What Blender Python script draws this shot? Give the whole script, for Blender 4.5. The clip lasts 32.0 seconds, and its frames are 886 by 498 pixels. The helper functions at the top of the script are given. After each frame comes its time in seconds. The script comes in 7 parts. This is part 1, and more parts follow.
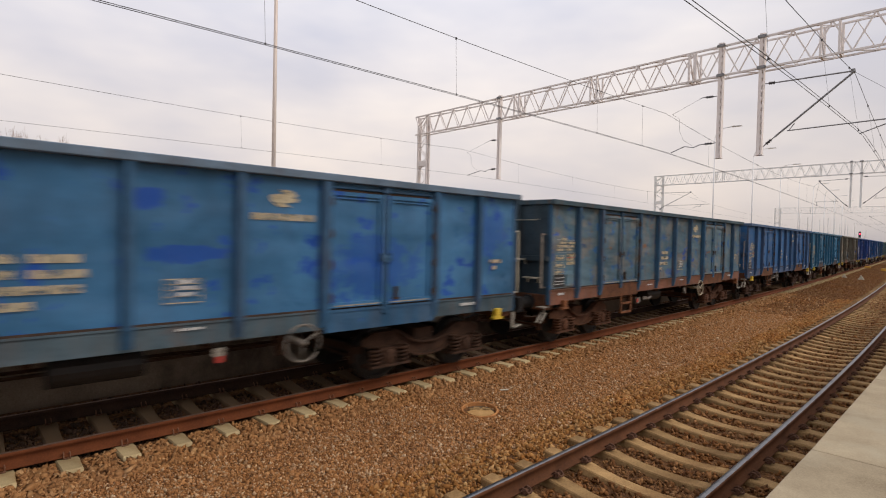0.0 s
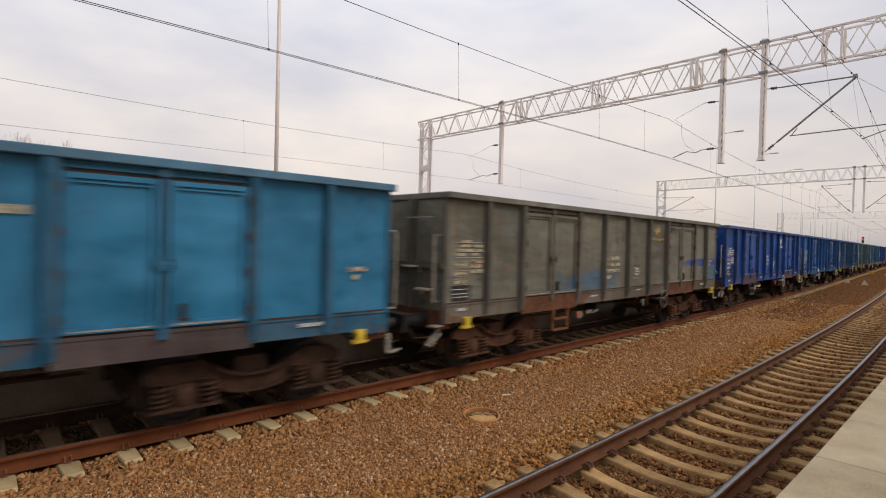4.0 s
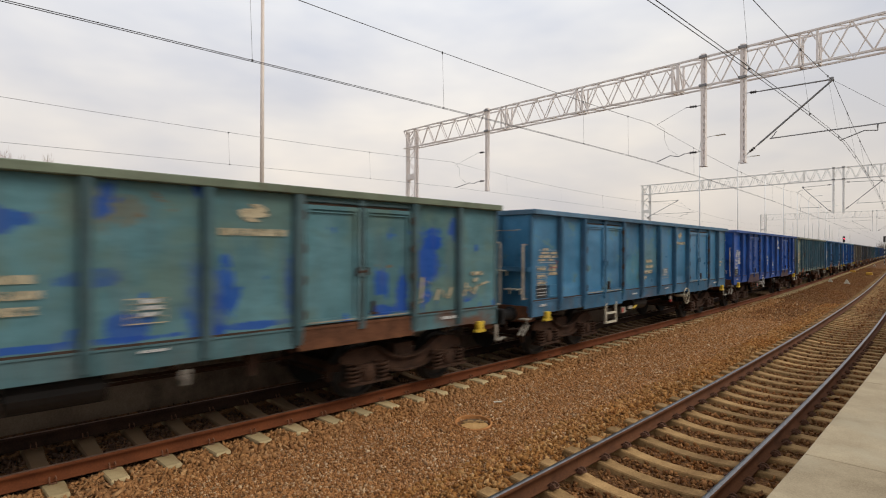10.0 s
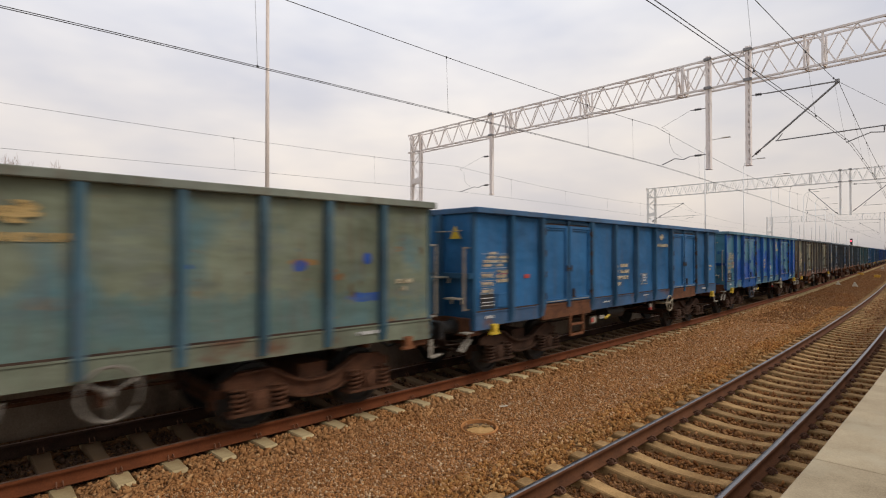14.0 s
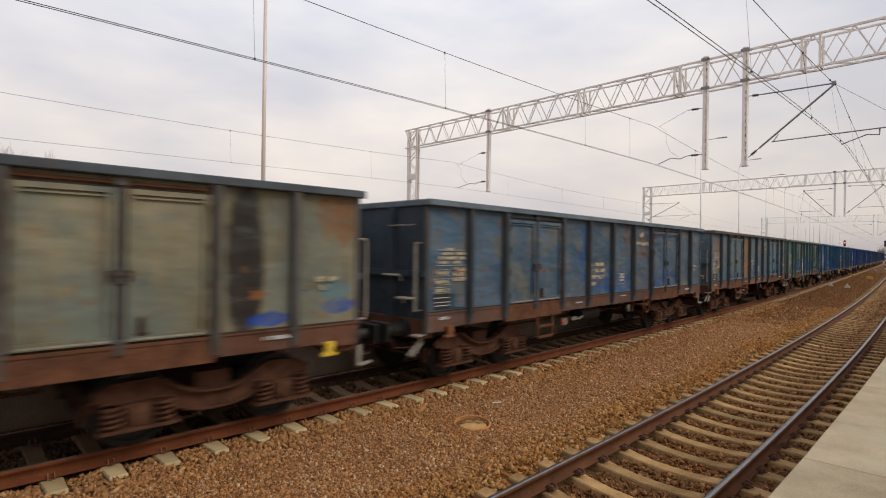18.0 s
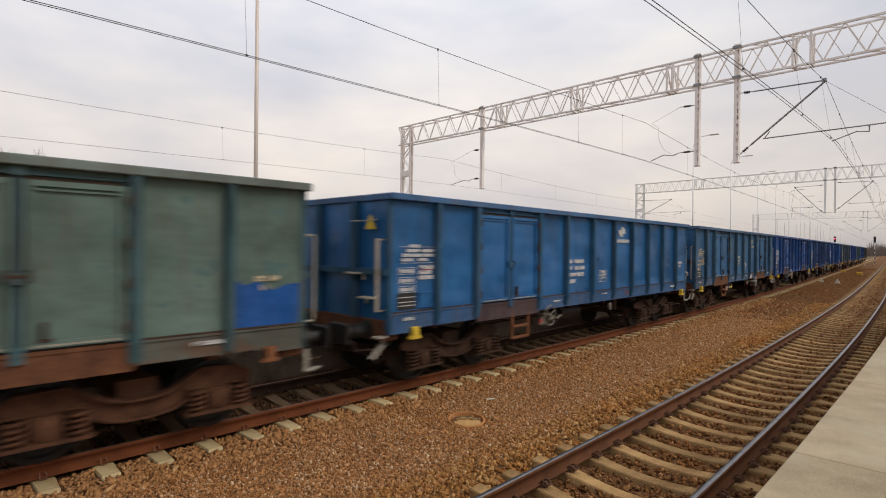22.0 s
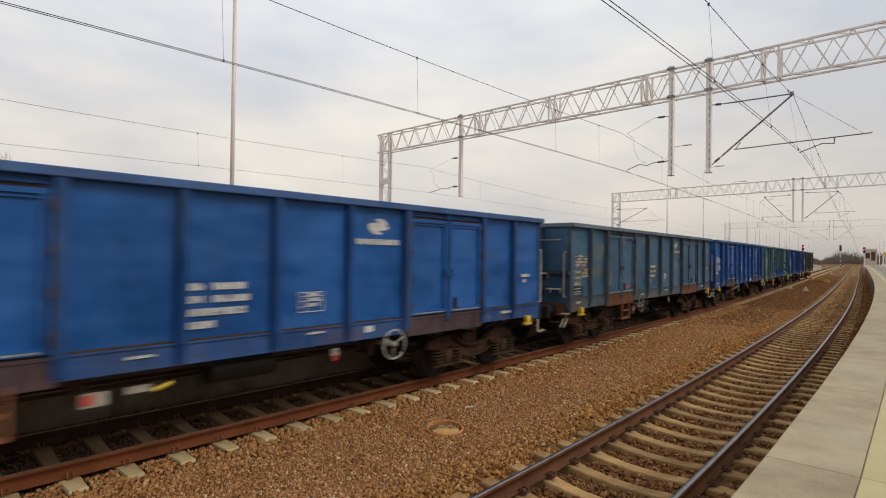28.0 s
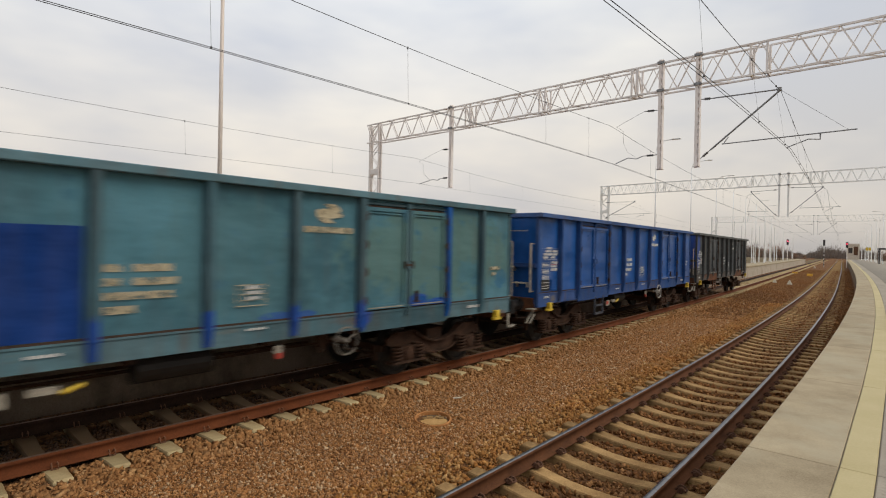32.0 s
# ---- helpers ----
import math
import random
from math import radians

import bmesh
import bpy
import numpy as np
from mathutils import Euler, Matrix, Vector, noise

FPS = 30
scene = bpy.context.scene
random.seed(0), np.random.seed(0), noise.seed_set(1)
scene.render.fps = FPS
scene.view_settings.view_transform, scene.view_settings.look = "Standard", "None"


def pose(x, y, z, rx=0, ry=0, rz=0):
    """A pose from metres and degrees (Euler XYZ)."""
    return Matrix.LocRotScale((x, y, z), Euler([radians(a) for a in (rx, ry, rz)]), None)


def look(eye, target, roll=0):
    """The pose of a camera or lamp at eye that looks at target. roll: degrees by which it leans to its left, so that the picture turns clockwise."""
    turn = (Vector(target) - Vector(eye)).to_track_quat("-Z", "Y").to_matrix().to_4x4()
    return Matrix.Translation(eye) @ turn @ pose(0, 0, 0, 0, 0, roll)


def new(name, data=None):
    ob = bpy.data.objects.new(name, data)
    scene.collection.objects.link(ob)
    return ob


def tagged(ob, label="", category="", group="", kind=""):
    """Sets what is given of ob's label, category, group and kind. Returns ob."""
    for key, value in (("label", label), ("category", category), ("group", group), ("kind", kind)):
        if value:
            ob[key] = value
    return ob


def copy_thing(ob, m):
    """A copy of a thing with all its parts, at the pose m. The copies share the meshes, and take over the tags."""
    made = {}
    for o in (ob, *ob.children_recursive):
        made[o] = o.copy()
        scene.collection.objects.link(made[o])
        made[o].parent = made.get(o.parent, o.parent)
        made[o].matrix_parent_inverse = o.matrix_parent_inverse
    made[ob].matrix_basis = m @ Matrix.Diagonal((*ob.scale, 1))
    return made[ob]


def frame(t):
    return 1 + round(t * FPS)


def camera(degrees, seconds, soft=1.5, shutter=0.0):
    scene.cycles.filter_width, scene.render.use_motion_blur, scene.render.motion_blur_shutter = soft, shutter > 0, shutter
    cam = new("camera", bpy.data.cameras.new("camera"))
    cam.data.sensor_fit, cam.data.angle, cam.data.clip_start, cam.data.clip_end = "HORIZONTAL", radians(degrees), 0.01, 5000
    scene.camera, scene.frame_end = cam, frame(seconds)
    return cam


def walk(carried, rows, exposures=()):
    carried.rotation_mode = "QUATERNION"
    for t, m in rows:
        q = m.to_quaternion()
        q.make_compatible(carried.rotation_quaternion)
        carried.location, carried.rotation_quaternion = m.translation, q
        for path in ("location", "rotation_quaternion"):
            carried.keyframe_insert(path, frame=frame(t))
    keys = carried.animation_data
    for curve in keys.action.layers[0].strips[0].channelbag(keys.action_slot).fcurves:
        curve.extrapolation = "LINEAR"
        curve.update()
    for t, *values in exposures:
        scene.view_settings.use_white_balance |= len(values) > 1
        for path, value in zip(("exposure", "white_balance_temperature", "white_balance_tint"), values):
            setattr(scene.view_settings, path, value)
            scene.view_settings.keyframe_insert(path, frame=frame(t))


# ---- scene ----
cam = camera(79.66, 32.0, soft=1.08, shutter=0.33)
PATH = [
    (0, pose(0, 0, 2.522, 88.710, -1.319, 5.135)),
    (0.5, pose(0, 0, 2.522, 88.656, -1.262, 5.289)),
    (1, pose(0, 0, 2.522, 88.611, -1.229, 5.425)),
    (1.5, pose(0, 0, 2.522, 88.569, -1.262, 5.571)),
    (2, pose(0, 0, 2.522, 88.482, -1.247, 5.746)),
    (2.5, pose(0, 0, 2.522, 88.582, -1.265, 5.889)),
    (3, pose(0, 0, 2.522, 88.765, -1.195, 6.063)),
    (3.5, pose(0, 0, 2.522, 88.844, -1.238, 5.949)),
    (5.5, pose(0, 0, 2.522, 90.543, -1.552, 2.946)),
    (6, pose(0, 0, 2.522, 90.456, -1.262, 2.913)),
    (6.5, pose(0, 0, 2.522, 90.413, -1.199, 3.058)),
    (7, pose(0, 0, 2.522, 90.328, -0.809, 3.238)),
    (7.5, pose(0, 0, 2.522, 90.272, -0.801, 3.364)),
    (8, pose(0, 0, 2.522, 90.255, -0.660, 3.537)),
    (8.5, pose(0, 0, 2.522, 90.191, -0.548, 3.679)),
    (9, pose(0, 0, 2.522, 90.167, -0.397, 3.842)),
    (9.5, pose(0, 0, 2.522, 90.083, -0.274, 3.938)),
    (10, pose(0, 0, 2.522, 90.073, -0.206, 4.084)),
    (10.5, pose(0, 0, 2.522, 90.057, -0.088, 4.263)),
    (11, pose(0, 0, 2.522, 89.988, -0.139, 4.431)),
    (11.5, pose(0, 0, 2.522, 90.014, -0.127, 4.589)),
    (12, pose(0, 0, 2.522, 90.519, -0.162, 4.735)),
    (12.5, pose(0, 0, 2.522, 90.659, -0.099, 4.450)),
    (13, pose(0, 0, 2.522, 90.578, -0.125, 4.484)),
    (13.5, pose(0, 0, 2.522, 90.553, 0.057, 4.664)),
    (14, pose(0, 0, 2.522, 90.514, 0.024, 4.601)),
    (14.5, pose(0, 0, 2.522, 90.459, 0.264, 4.609)),
    (16.5, pose(0, 0, 2.522, 90.318, -0.299, 4.242)),
    (17, pose(0, 0, 2.522, 90.255, -0.335, 4.398)),
    (17.5, pose(0, 0, 2.522, 90.165, -0.689, 4.547)),
    (18, pose(0, 0, 2.522, 90.086, -0.769, 4.132)),
    (18.5, pose(0, 0, 2.522, 90.076, -0.810, 2.735)),
    (19, pose(0, 0, 2.522, 89.983, -0.892, 2.888)),
    (19.5, pose(0, 0, 2.522, 89.961, -0.773, 3.023)),
    (20, pose(0, 0, 2.522, 89.918, -0.806, 3.184)),
    (20.5, pose(0, 0, 2.522, 89.921, -0.800, 2.939)),
    (21, pose(0, 0, 2.522, 89.880, -0.616, 3.115)),
    (21.5, pose(0, 0, 2.522, 89.817, -0.595, 3.275)),
    (22, pose(0, 0, 2.522, 89.786, -0.604, 3.453)),
    (22.5, pose(0, 0, 2.522, 89.742, -0.782, 3.340)),
    (23, pose(0, 0, 2.522, 89.702, -0.934, 3.429)),
    (23.5, pose(0, 0, 2.522, 89.679, -0.948, 3.262)),
    (24, pose(0, 0, 2.522, 89.593, -1.012, 3.136)),
    (24.5, pose(0, 0, 2.522, 89.603, -1.062, 3.007)),
    (25, pose(0, 0, 2.522, 89.560, -1.203, 2.559)),
    (25.5, pose(0, 0, 2.522, 89.578, -1.714, 2.092)),
    (27.5, pose(0, 0, 2.522, 89.804, -1.025, 1.971)),
    (28, pose(0, 0, 2.522, 90.635, -0.688, 1.158)),
    (28.5, pose(0, 0, 2.522, 90.911, -0.845, 0.082)),
    (29, pose(0, 0, 2.522, 90.867, -0.806, -0.388)),
    (29.5, pose(0, 0, 2.522, 90.581, -1.005, -0.481)),
    (30, pose(0, 0, 2.522, 90.300, -1.033, -0.357)),
    (30.5, pose(0, 0, 2.522, 90.160, -0.980, -0.186)),
    (31, pose(0, 0, 2.522, 89.822, -0.863, -0.059)),
    (31.5, pose(0, 0, 2.522, 89.753, -1.007, -0.066)),
    (32, pose(0, 0, 2.522, 89.737, -1.141, 0.005)),
]
# the camera's own white balance drifts a little
WHITE = [(0, 0, 6500, 15), (3.5, 0, 6500, 14), (8, 0, 6500, 9), (14, 0, 6500, 12), (20.5, 0, 6500, 12.5), (25, -.02, 6500, 9), (29, -.05, 6500, 8), (32, -.04, 6500, 8)]
walk(cam, PATH, WHITE)

# ---------------------------------------------------------------- sky and light
world = bpy.data.worlds.new("overcast_sky")
scene.world = world
world.use_nodes = True
wt = world.node_tree
wt.nodes.clear()
w_out = wt.nodes.new("ShaderNodeOutputWorld")
w_bg = wt.nodes.new("ShaderNodeBackground")
w_sky = wt.nodes.new("ShaderNodeTexSky")
w_sky.sky_type = "NISHITA"
w_sky.sun_disc = False
SUN_EL, SUN_ROT = radians(42), radians(102)
w_sky.sun_elevation, w_sky.sun_rotation = SUN_EL, SUN_ROT
w_sky.air_density, w_sky.dust_density = 1.0, 3.0
w_dim = wt.nodes.new("ShaderNodeVectorMath")
w_dim.operation = "SCALE"
w_dim.inputs["Scale"].default_value = 0.05
w_co = wt.nodes.new("ShaderNodeTexCoord")
w_sep = wt.nodes.new("ShaderNodeSeparateXYZ")
w_map = wt.nodes.new("ShaderNodeMapping")
w_map.inputs["Scale"].default_value = (1.3, 1.3, 3.6)
w_noise = wt.nodes.new("ShaderNodeTexNoise")
w_noise.inputs["Scale"].default_value = 1.7
w_noise.inputs["Detail"].default_value = 4
w_noise.inputs["Roughness"].default_value = 0.52
w_grad = wt.nodes.new("ShaderNodeValToRGB")
w_grad.color_ramp.elements[0].position = 0.0
w_grad.color_ramp.elements[0].color = (0.62, 0.565, 0.52, 1)
w_grad.color_ramp.elements[1].position = 1.0
w_grad.color_ramp.elements[1].color = (0.80, 0.81, 0.87, 1)
for at_, col in ((0.07, (0.745, 0.687, 0.64, 1)), (0.2, (0.815, 0.770, 0.728, 1)), (0.42, (0.805, 0.822, 0.868, 1))):
    e_ = w_grad.color_ramp.elements.new(at_)
    e_.color = col
w_cl = wt.nodes.new("ShaderNodeValToRGB")
w_cl.color_ramp.elements[0].position, w_cl.color_ramp.elements[0].color = 0.36, (0.815, 0.84, 0.90, 1)
w_cl.color_ramp.elements[1].position, w_cl.color_ramp.elements[1].color = 0.66, (1.13, 1.10, 1.04, 1)
w_mul = wt.nodes.new("ShaderNodeVectorMath")
w_mul.operation = "MULTIPLY"
w_side = wt.nodes.new("ShaderNodeValToRGB")
w_side.color_ramp.elements[0].position, w_side.color_ramp.elements[0].color = 0.0, (1.03, 1.03, 1.03, 1)
w_side.color_ramp.elements[1].position, w_side.color_ramp.elements[1].color = 0.75, (0.925, 0.92, 0.905, 1)
w_turn = wt.nodes.new("ShaderNodeVectorMath")
w_turn.operation = "MULTIPLY"
w_add = wt.nodes.new("ShaderNodeMixRGB")
w_add.inputs[0].default_value = 0.88
for a_, b_ in ((w_co.outputs["Generated"], w_sep.inputs[0]), (w_co.outputs["Generated"], w_map.inputs[0]), (w_map.outputs[0], w_noise.inputs["Vector"]),
               (w_noise.outputs[0], w_cl.inputs[0]), (w_sep.outputs[2], w_grad.inputs[0]), (w_grad.outputs[0], w_mul.inputs[0]), (w_cl.outputs[0], w_mul.inputs[1]),
               (w_sky.outputs[0], w_dim.inputs[0]), (w_dim.outputs[0], w_add.inputs[1]), (w_sep.outputs[0], w_side.inputs[0]), (w_mul.outputs[0], w_turn.inputs[0]), (w_side.outputs[0], w_turn.inputs[1]), (w_turn.outputs[0], w_add.inputs[2]), (w_add.outputs[0], w_bg.inputs[0]),
               (w_bg.outputs[0], w_out.inputs[0])):
    wt.links.new(a_, b_)
w_bg.inputs[1].default_value = 1.12
sun = new("sun", bpy.data.lights.new("sun", "SUN"))
sun.data.energy, sun.data.angle, sun.data.color = 1.45, radians(24), (1.0, 0.92, 0.80)
sun.matrix_world = look((math.sin(SUN_ROT) * 60, math.cos(SUN_ROT) * 60, 60 * math.tan(SUN_EL)), (0, 0, 0))
scene.view_settings.exposure = 0.0

# ---------------------------------------------------------------- the line of the tracks
SPACING = 5.425          # between the two track centres
FAR_Z = 0.05             # the far track lies a little higher
KNOTS = ((-90, 0), (-8, 0), (0, .00376), (12, .00234), (20, .00154), (30, .00093), (40, .00089), (55, .00021), (75, -.00004), (100, .00020), (140, -.0001), (200, .00004), (320, .00002), (640, 0))
HEADING, ASIDE = 0.73172, 2.74271
STEP = 0.5
S_ = np.arange(-90, 640.01, STEP)
kap_ = np.interp(S_, [k[0] for k in KNOTS], [k[1] for k in KNOTS])
i0_ = int(np.argmin(abs(S_)))
HD = np.concatenate([[0], np.cumsum((kap_[1:] + kap_[:-1]) / 2 * STEP)])
HD = HEADING - (HD - HD[i0_])
X_ = np.concatenate([[0], np.cumsum((np.sin(HD)[1:] + np.sin(HD)[:-1]) / 2 * STEP)])
Y_ = np.concatenate([[0], np.cumsum((np.cos(HD)[1:] + np.cos(HD)[:-1]) / 2 * STEP)])
X_ += -X_[i0_] - math.cos(HEADING) * ASIDE
Y_ += -Y_[i0_] + math.sin(HEADING) * ASIDE


def line(s, o):
    """Plan position (x, y) at s along the near track, o to its right."""
    h = np.interp(s, S_, HD)
    return np.interp(s, S_, X_) + np.cos(h) * o, np.interp(s, S_, Y_) - np.sin(h) * o


def at(s, o, z=0.0):
    x, y = line(s, o)
    return Vector((float(x), float(y), z))


def frame_at(s, o=0.0, z=0.0, turn=0.0):
    """A pose whose x axis runs along the line, y to its left."""
    h = float(np.interp(s, S_, HD))
    return Matrix.Translation(at(s, o, z)) @ Matrix.Rotation(math.pi / 2 - h + radians(turn), 4, "Z")


FX, FY = line(S_, -SPACING)
U_ = np.concatenate([[0], np.cumsum(np.hypot(np.diff(FX), np.diff(FY)))])
U_ -= np.interp(0, S_, U_)

# ---------------------------------------------------------------- materials


def nodes_of(name):
    m = bpy.data.materials.new(name)
    m.use_nodes = True
    return m, m.node_tree, m.node_tree.nodes["Principled BSDF"]


def link(nt, a, b):
    nt.links.new(a, b)


def tex(nt, kind, scale, vec=None, **kw):
    n = nt.nodes.new(kind)
    n.inputs["Scale"].default_value = scale
    for k, v in kw.items():
        n.inputs[k].default_value = v
    if vec is not None:
        link(nt, vec, n.inputs["Vector"])
    return n


def ramp(nt, fac, *stops):
    r = nt.nodes.new("ShaderNodeValToRGB")
    els = r.color_ramp.elements
    els[0].position, els[0].color = stops[0][0], (*stops[0][1], 1)
    els[1].position, els[1].color = stops[-1][0], (*stops[-1][1], 1)
    for p, c in stops[1:-1]:
        els.new(p).color = (*c, 1)
    link(nt, fac, r.inputs[0])
    return r.outputs[0]


def mix(nt, fac, a, b, how="MIX"):
    n = nt.nodes.new("ShaderNodeMixRGB")
    n.blend_type = how
    for i, v in enumerate((fac, a, b)):
        if isinstance(v, (int, float)):
            n.inputs[i].default_value = v
        elif isinstance(v, tuple):
            n.inputs[i].default_value = (*v, 1)
        else:
            link(nt, v, n.inputs[i])
    return n.outputs[0]


def maths(nt, op, a, b=0.0):
    n = nt.nodes.new("ShaderNodeMath")
    n.operation = op
    for i, v in enumerate((a, b)):
        if isinstance(v, (int, float)):
            n.inputs[i].default_value = v
        else:
            link(nt, v, n.inputs[i])
    return n.outputs[0]


def bump(nt, bsdf, height, strength=0.3, dist=0.01):
    b = nt.nodes.new("ShaderNodeBump")
    b.inputs["Strength"].default_value, b.inputs["Distance"].default_value = strength, dist
    link(nt, height, b.inputs["Height"])
    link(nt, b.outputs[0], bsdf.inputs["Normal"])


def coords(nt, shift=(0, 0, 0), scale=(1, 1, 1), kind="Object"):
    c = nt.nodes.new("ShaderNodeTexCoord")
    m = nt.nodes.new("ShaderNodeMapping")
    m.inputs["Location"].default_value, m.inputs["Scale"].default_value = shift, scale
    link(nt, c.outputs[kind], m.inputs[0])
    return m.outputs[0]


def grainy(name, dark, light, scale=8.0, fine=60.0, rough=0.85, metal=0.0, bumpy=0.3, depth=0.004, vary=0.0, stain=None):
    """A worn surface: two colours mixed at two scales, with relief."""
    m, nt, b = nodes_of(name)
    v = coords(nt)
    n1 = tex(nt, "ShaderNodeTexNoise", scale, v, Detail=5, Roughness=0.6)
    n2 = tex(nt, "ShaderNodeTexNoise", fine, v, Detail=3, Roughness=0.6)
    f = maths(nt, "ADD", maths(nt, "MULTIPLY", n1.outputs[0], 0.6), maths(nt, "MULTIPLY", n2.outputs[0], 0.4))
    c = ramp(nt, f, (0.32, dark), (0.68, light))
    if stain:
        n3 = tex(nt, "ShaderNodeTexNoise", scale * 0.31, v, Detail=6, Roughness=0.7)
        c = mix(nt, ramp(nt, n3.outputs[0], (0.5, (0, 0, 0)), (0.68, (1, 1, 1))), c, stain)
    if vary:
        oi = nt.nodes.new("ShaderNodeObjectInfo")
        k = maths(nt, "ADD", maths(nt, "MULTIPLY", oi.outputs["Random"], 2 * vary), 1 - vary)
        c = mix(nt, 1.0, c, k, "MULTIPLY")
    link(nt, c, b.inputs["Base Color"])
    b.inputs["Roughness"].default_value, b.inputs["Metallic"].default_value = rough, metal
    if rough >= 0.8:
        b.inputs["Specular IOR Level"].default_value = 0.2
    bump(nt, b, f, bumpy, depth)
    return m


def paint(name, base, patch=None, patchy=0.0, rust=0.2, seed=0, blobs=(), dirt=0.35, flecks=0.0, gloss=0.0, specks=()):
    """Old wagon paint: sun-faded areas, touched-up patches, streaks, chips of rust."""
    m, nt, b = nodes_of(name)
    v = coords(nt, (seed * 3.7, seed * 1.9, seed * 0.6))
    vs = coords(nt, (seed * 5.1, 0, 0), (1.0, 1.0, 0.12))
    big = tex(nt, "ShaderNodeTexNoise", 0.55, v, Detail=4, Roughness=0.55)
    mid = tex(nt, "ShaderNodeTexNoise", 2.6, v, Detail=6, Roughness=0.62)
    fine = tex(nt, "ShaderNodeTexNoise", 22.0, v, Detail=5, Roughness=0.65)
    streak = tex(nt, "ShaderNodeTexNoise", 5.0 - 2.4 * gloss, vs, Detail=5, Roughness=0.6)
    lo = tuple(c * 0.72 for c in base)
    hi = tuple(min(1, c * 1.28 + 0.008) for c in base)
    c = ramp(nt, maths(nt, "ADD", maths(nt, "MULTIPLY", big.outputs[0], 0.65), maths(nt, "MULTIPLY", mid.outputs[0], 0.35)), (0.38, lo), (0.62, hi))
    rg = tex(nt, "ShaderNodeTexNoise", 6.5, v, Detail=6, Roughness=0.7)
    rag = maths(nt, "ADD", maths(nt, "MULTIPLY", mid.outputs[0], 0.5), maths(nt, "MULTIPLY", rg.outputs[0], 0.5))
    for u, z, ru, rz, ragged, col, amount in blobs:
        # a sprayed or stained area of its own: centre, half sizes, raggedness, colour
        d = coords(nt, (-(u - 6.875) / ru, 0, -z / rz), (1 / ru, 0, 1 / rz))
        ln = nt.nodes.new("ShaderNodeVectorMath")
        ln.operation = "LENGTH"
        link(nt, d, ln.inputs[0])
        f = maths(nt, "ADD", maths(nt, "SUBTRACT", 1.0, ln.outputs["Value"]), maths(nt, "MULTIPLY", maths(nt, "SUBTRACT", rag, 0.5), ragged * 1.25))
        c = mix(nt, ramp(nt, f, (0.0, (0, 0, 0)), (0.22, (amount, amount, amount))), c, col)
    if flecks:
        vf = coords(nt, (seed * 2.3, 0, seed * 1.1), (0.55, 1.0, 1.5))
        fl = tex(nt, "ShaderNodeTexNoise", 3.4, vf, Detail=6, Roughness=0.6)
        k = 0.69 - 0.14 * flecks
        c = mix(nt, ramp(nt, fl.outputs[0], (k, (0, 0, 0)), (k + 0.06, (0.75, 0.75, 0.75))), c, (0.17, 0.105, 0.07))
        fl = tex(nt, "ShaderNodeTexNoise", 2.1, vf, Detail=5, Roughness=0.6)
        c = mix(nt, ramp(nt, fl.outputs[0], (0.52, (0, 0, 0)), (0.66, (0.45, 0.45, 0.45))), c, (0.125, 0.140, 0.135))
    if patch:
        edge = 0.70 - 0.22 * patchy
        c = mix(nt, ramp(nt, mid.outputs[0], (edge, (0, 0, 0)), (edge + 0.035, (0.9, 0.9, 0.9))), c, patch)
    for k_, (col, scale, edge, soft_, sx, sz) in enumerate(specks):
        # scattered flakes and dabs: colour, scale, threshold, softness, stretch along and up
        sp = tex(nt, "ShaderNodeTexNoise", scale, coords(nt, (seed * 1.7 + k_ * 13.1, 0, seed * .9 + k_ * 7.7), (sx, 1.0, sz)), Detail=4, Roughness=0.55)
        c = mix(nt, ramp(nt, sp.outputs[0], (edge, (0, 0, 0)), (edge + soft_, (0.88, 0.88, 0.88))), c, col)
    grime = ramp(nt, streak.outputs[0], (0.42, (0, 0, 0)), (0.78, (dirt * (1 - .75 * gloss),) * 3))
    c = mix(nt, grime, c, (0.13, 0.115, 0.10))
    run = tex(nt, "ShaderNodeTexNoise", 9.0, vs, Detail=4, Roughness=0.55)
    q = min(0.7, rust * 1.6)
    c = mix(nt, ramp(nt, run.outputs[0], (0.56, (0, 0, 0)), (0.72, (q, q, q))), c, (0.125, 0.066, 0.036))
    rn = tex(nt, "ShaderNodeTexNoise", 4.2, v, Detail=9, Roughness=0.72)
    edge = 0.74 - 0.22 * rust
    rm = ramp(nt, rn.outputs[0], (edge, (0, 0, 0)), (edge + 0.05, (0.9, 0.9, 0.9)))
    c = mix(nt, rm, c, (0.13, 0.062, 0.034))
    c = mix(nt, 0.12, c, fine.outputs[0], "OVERLAY")
    link(nt, c, b.inputs["Base Color"])
    r = ramp(nt, mid.outputs[0], (0.3, (0.52 - gloss * .26,) * 3), (0.75, (0.75 - gloss * .28,) * 3))
    link(nt, r, b.inputs["Roughness"])
    b.inputs["Specular IOR Level"].default_value = 0.07 + 0.16 * gloss
    dent = tex(nt, "ShaderNodeTexNoise", 1.9 - .6 * gloss, coords(nt, (seed * 1.3, 0, seed * 2.7), (0.6, 1.0, 1.5)), Detail=3 - 1.6 * gloss, Roughness=0.5 - .1 * gloss)
    hgt = maths(nt, "ADD", maths(nt, "MULTIPLY", mid.outputs[0], 0.45 - .38 * gloss), maths(nt, "MULTIPLY", fine.outputs[0], 0.07))
    bump(nt, b, maths(nt, "ADD", hgt, maths(nt, "MULTIPLY", dent.outputs[0], 1.6 + 1.3 * gloss + 2.2 * min(1, flecks * 2))), 0.55, 0.045)
    return m


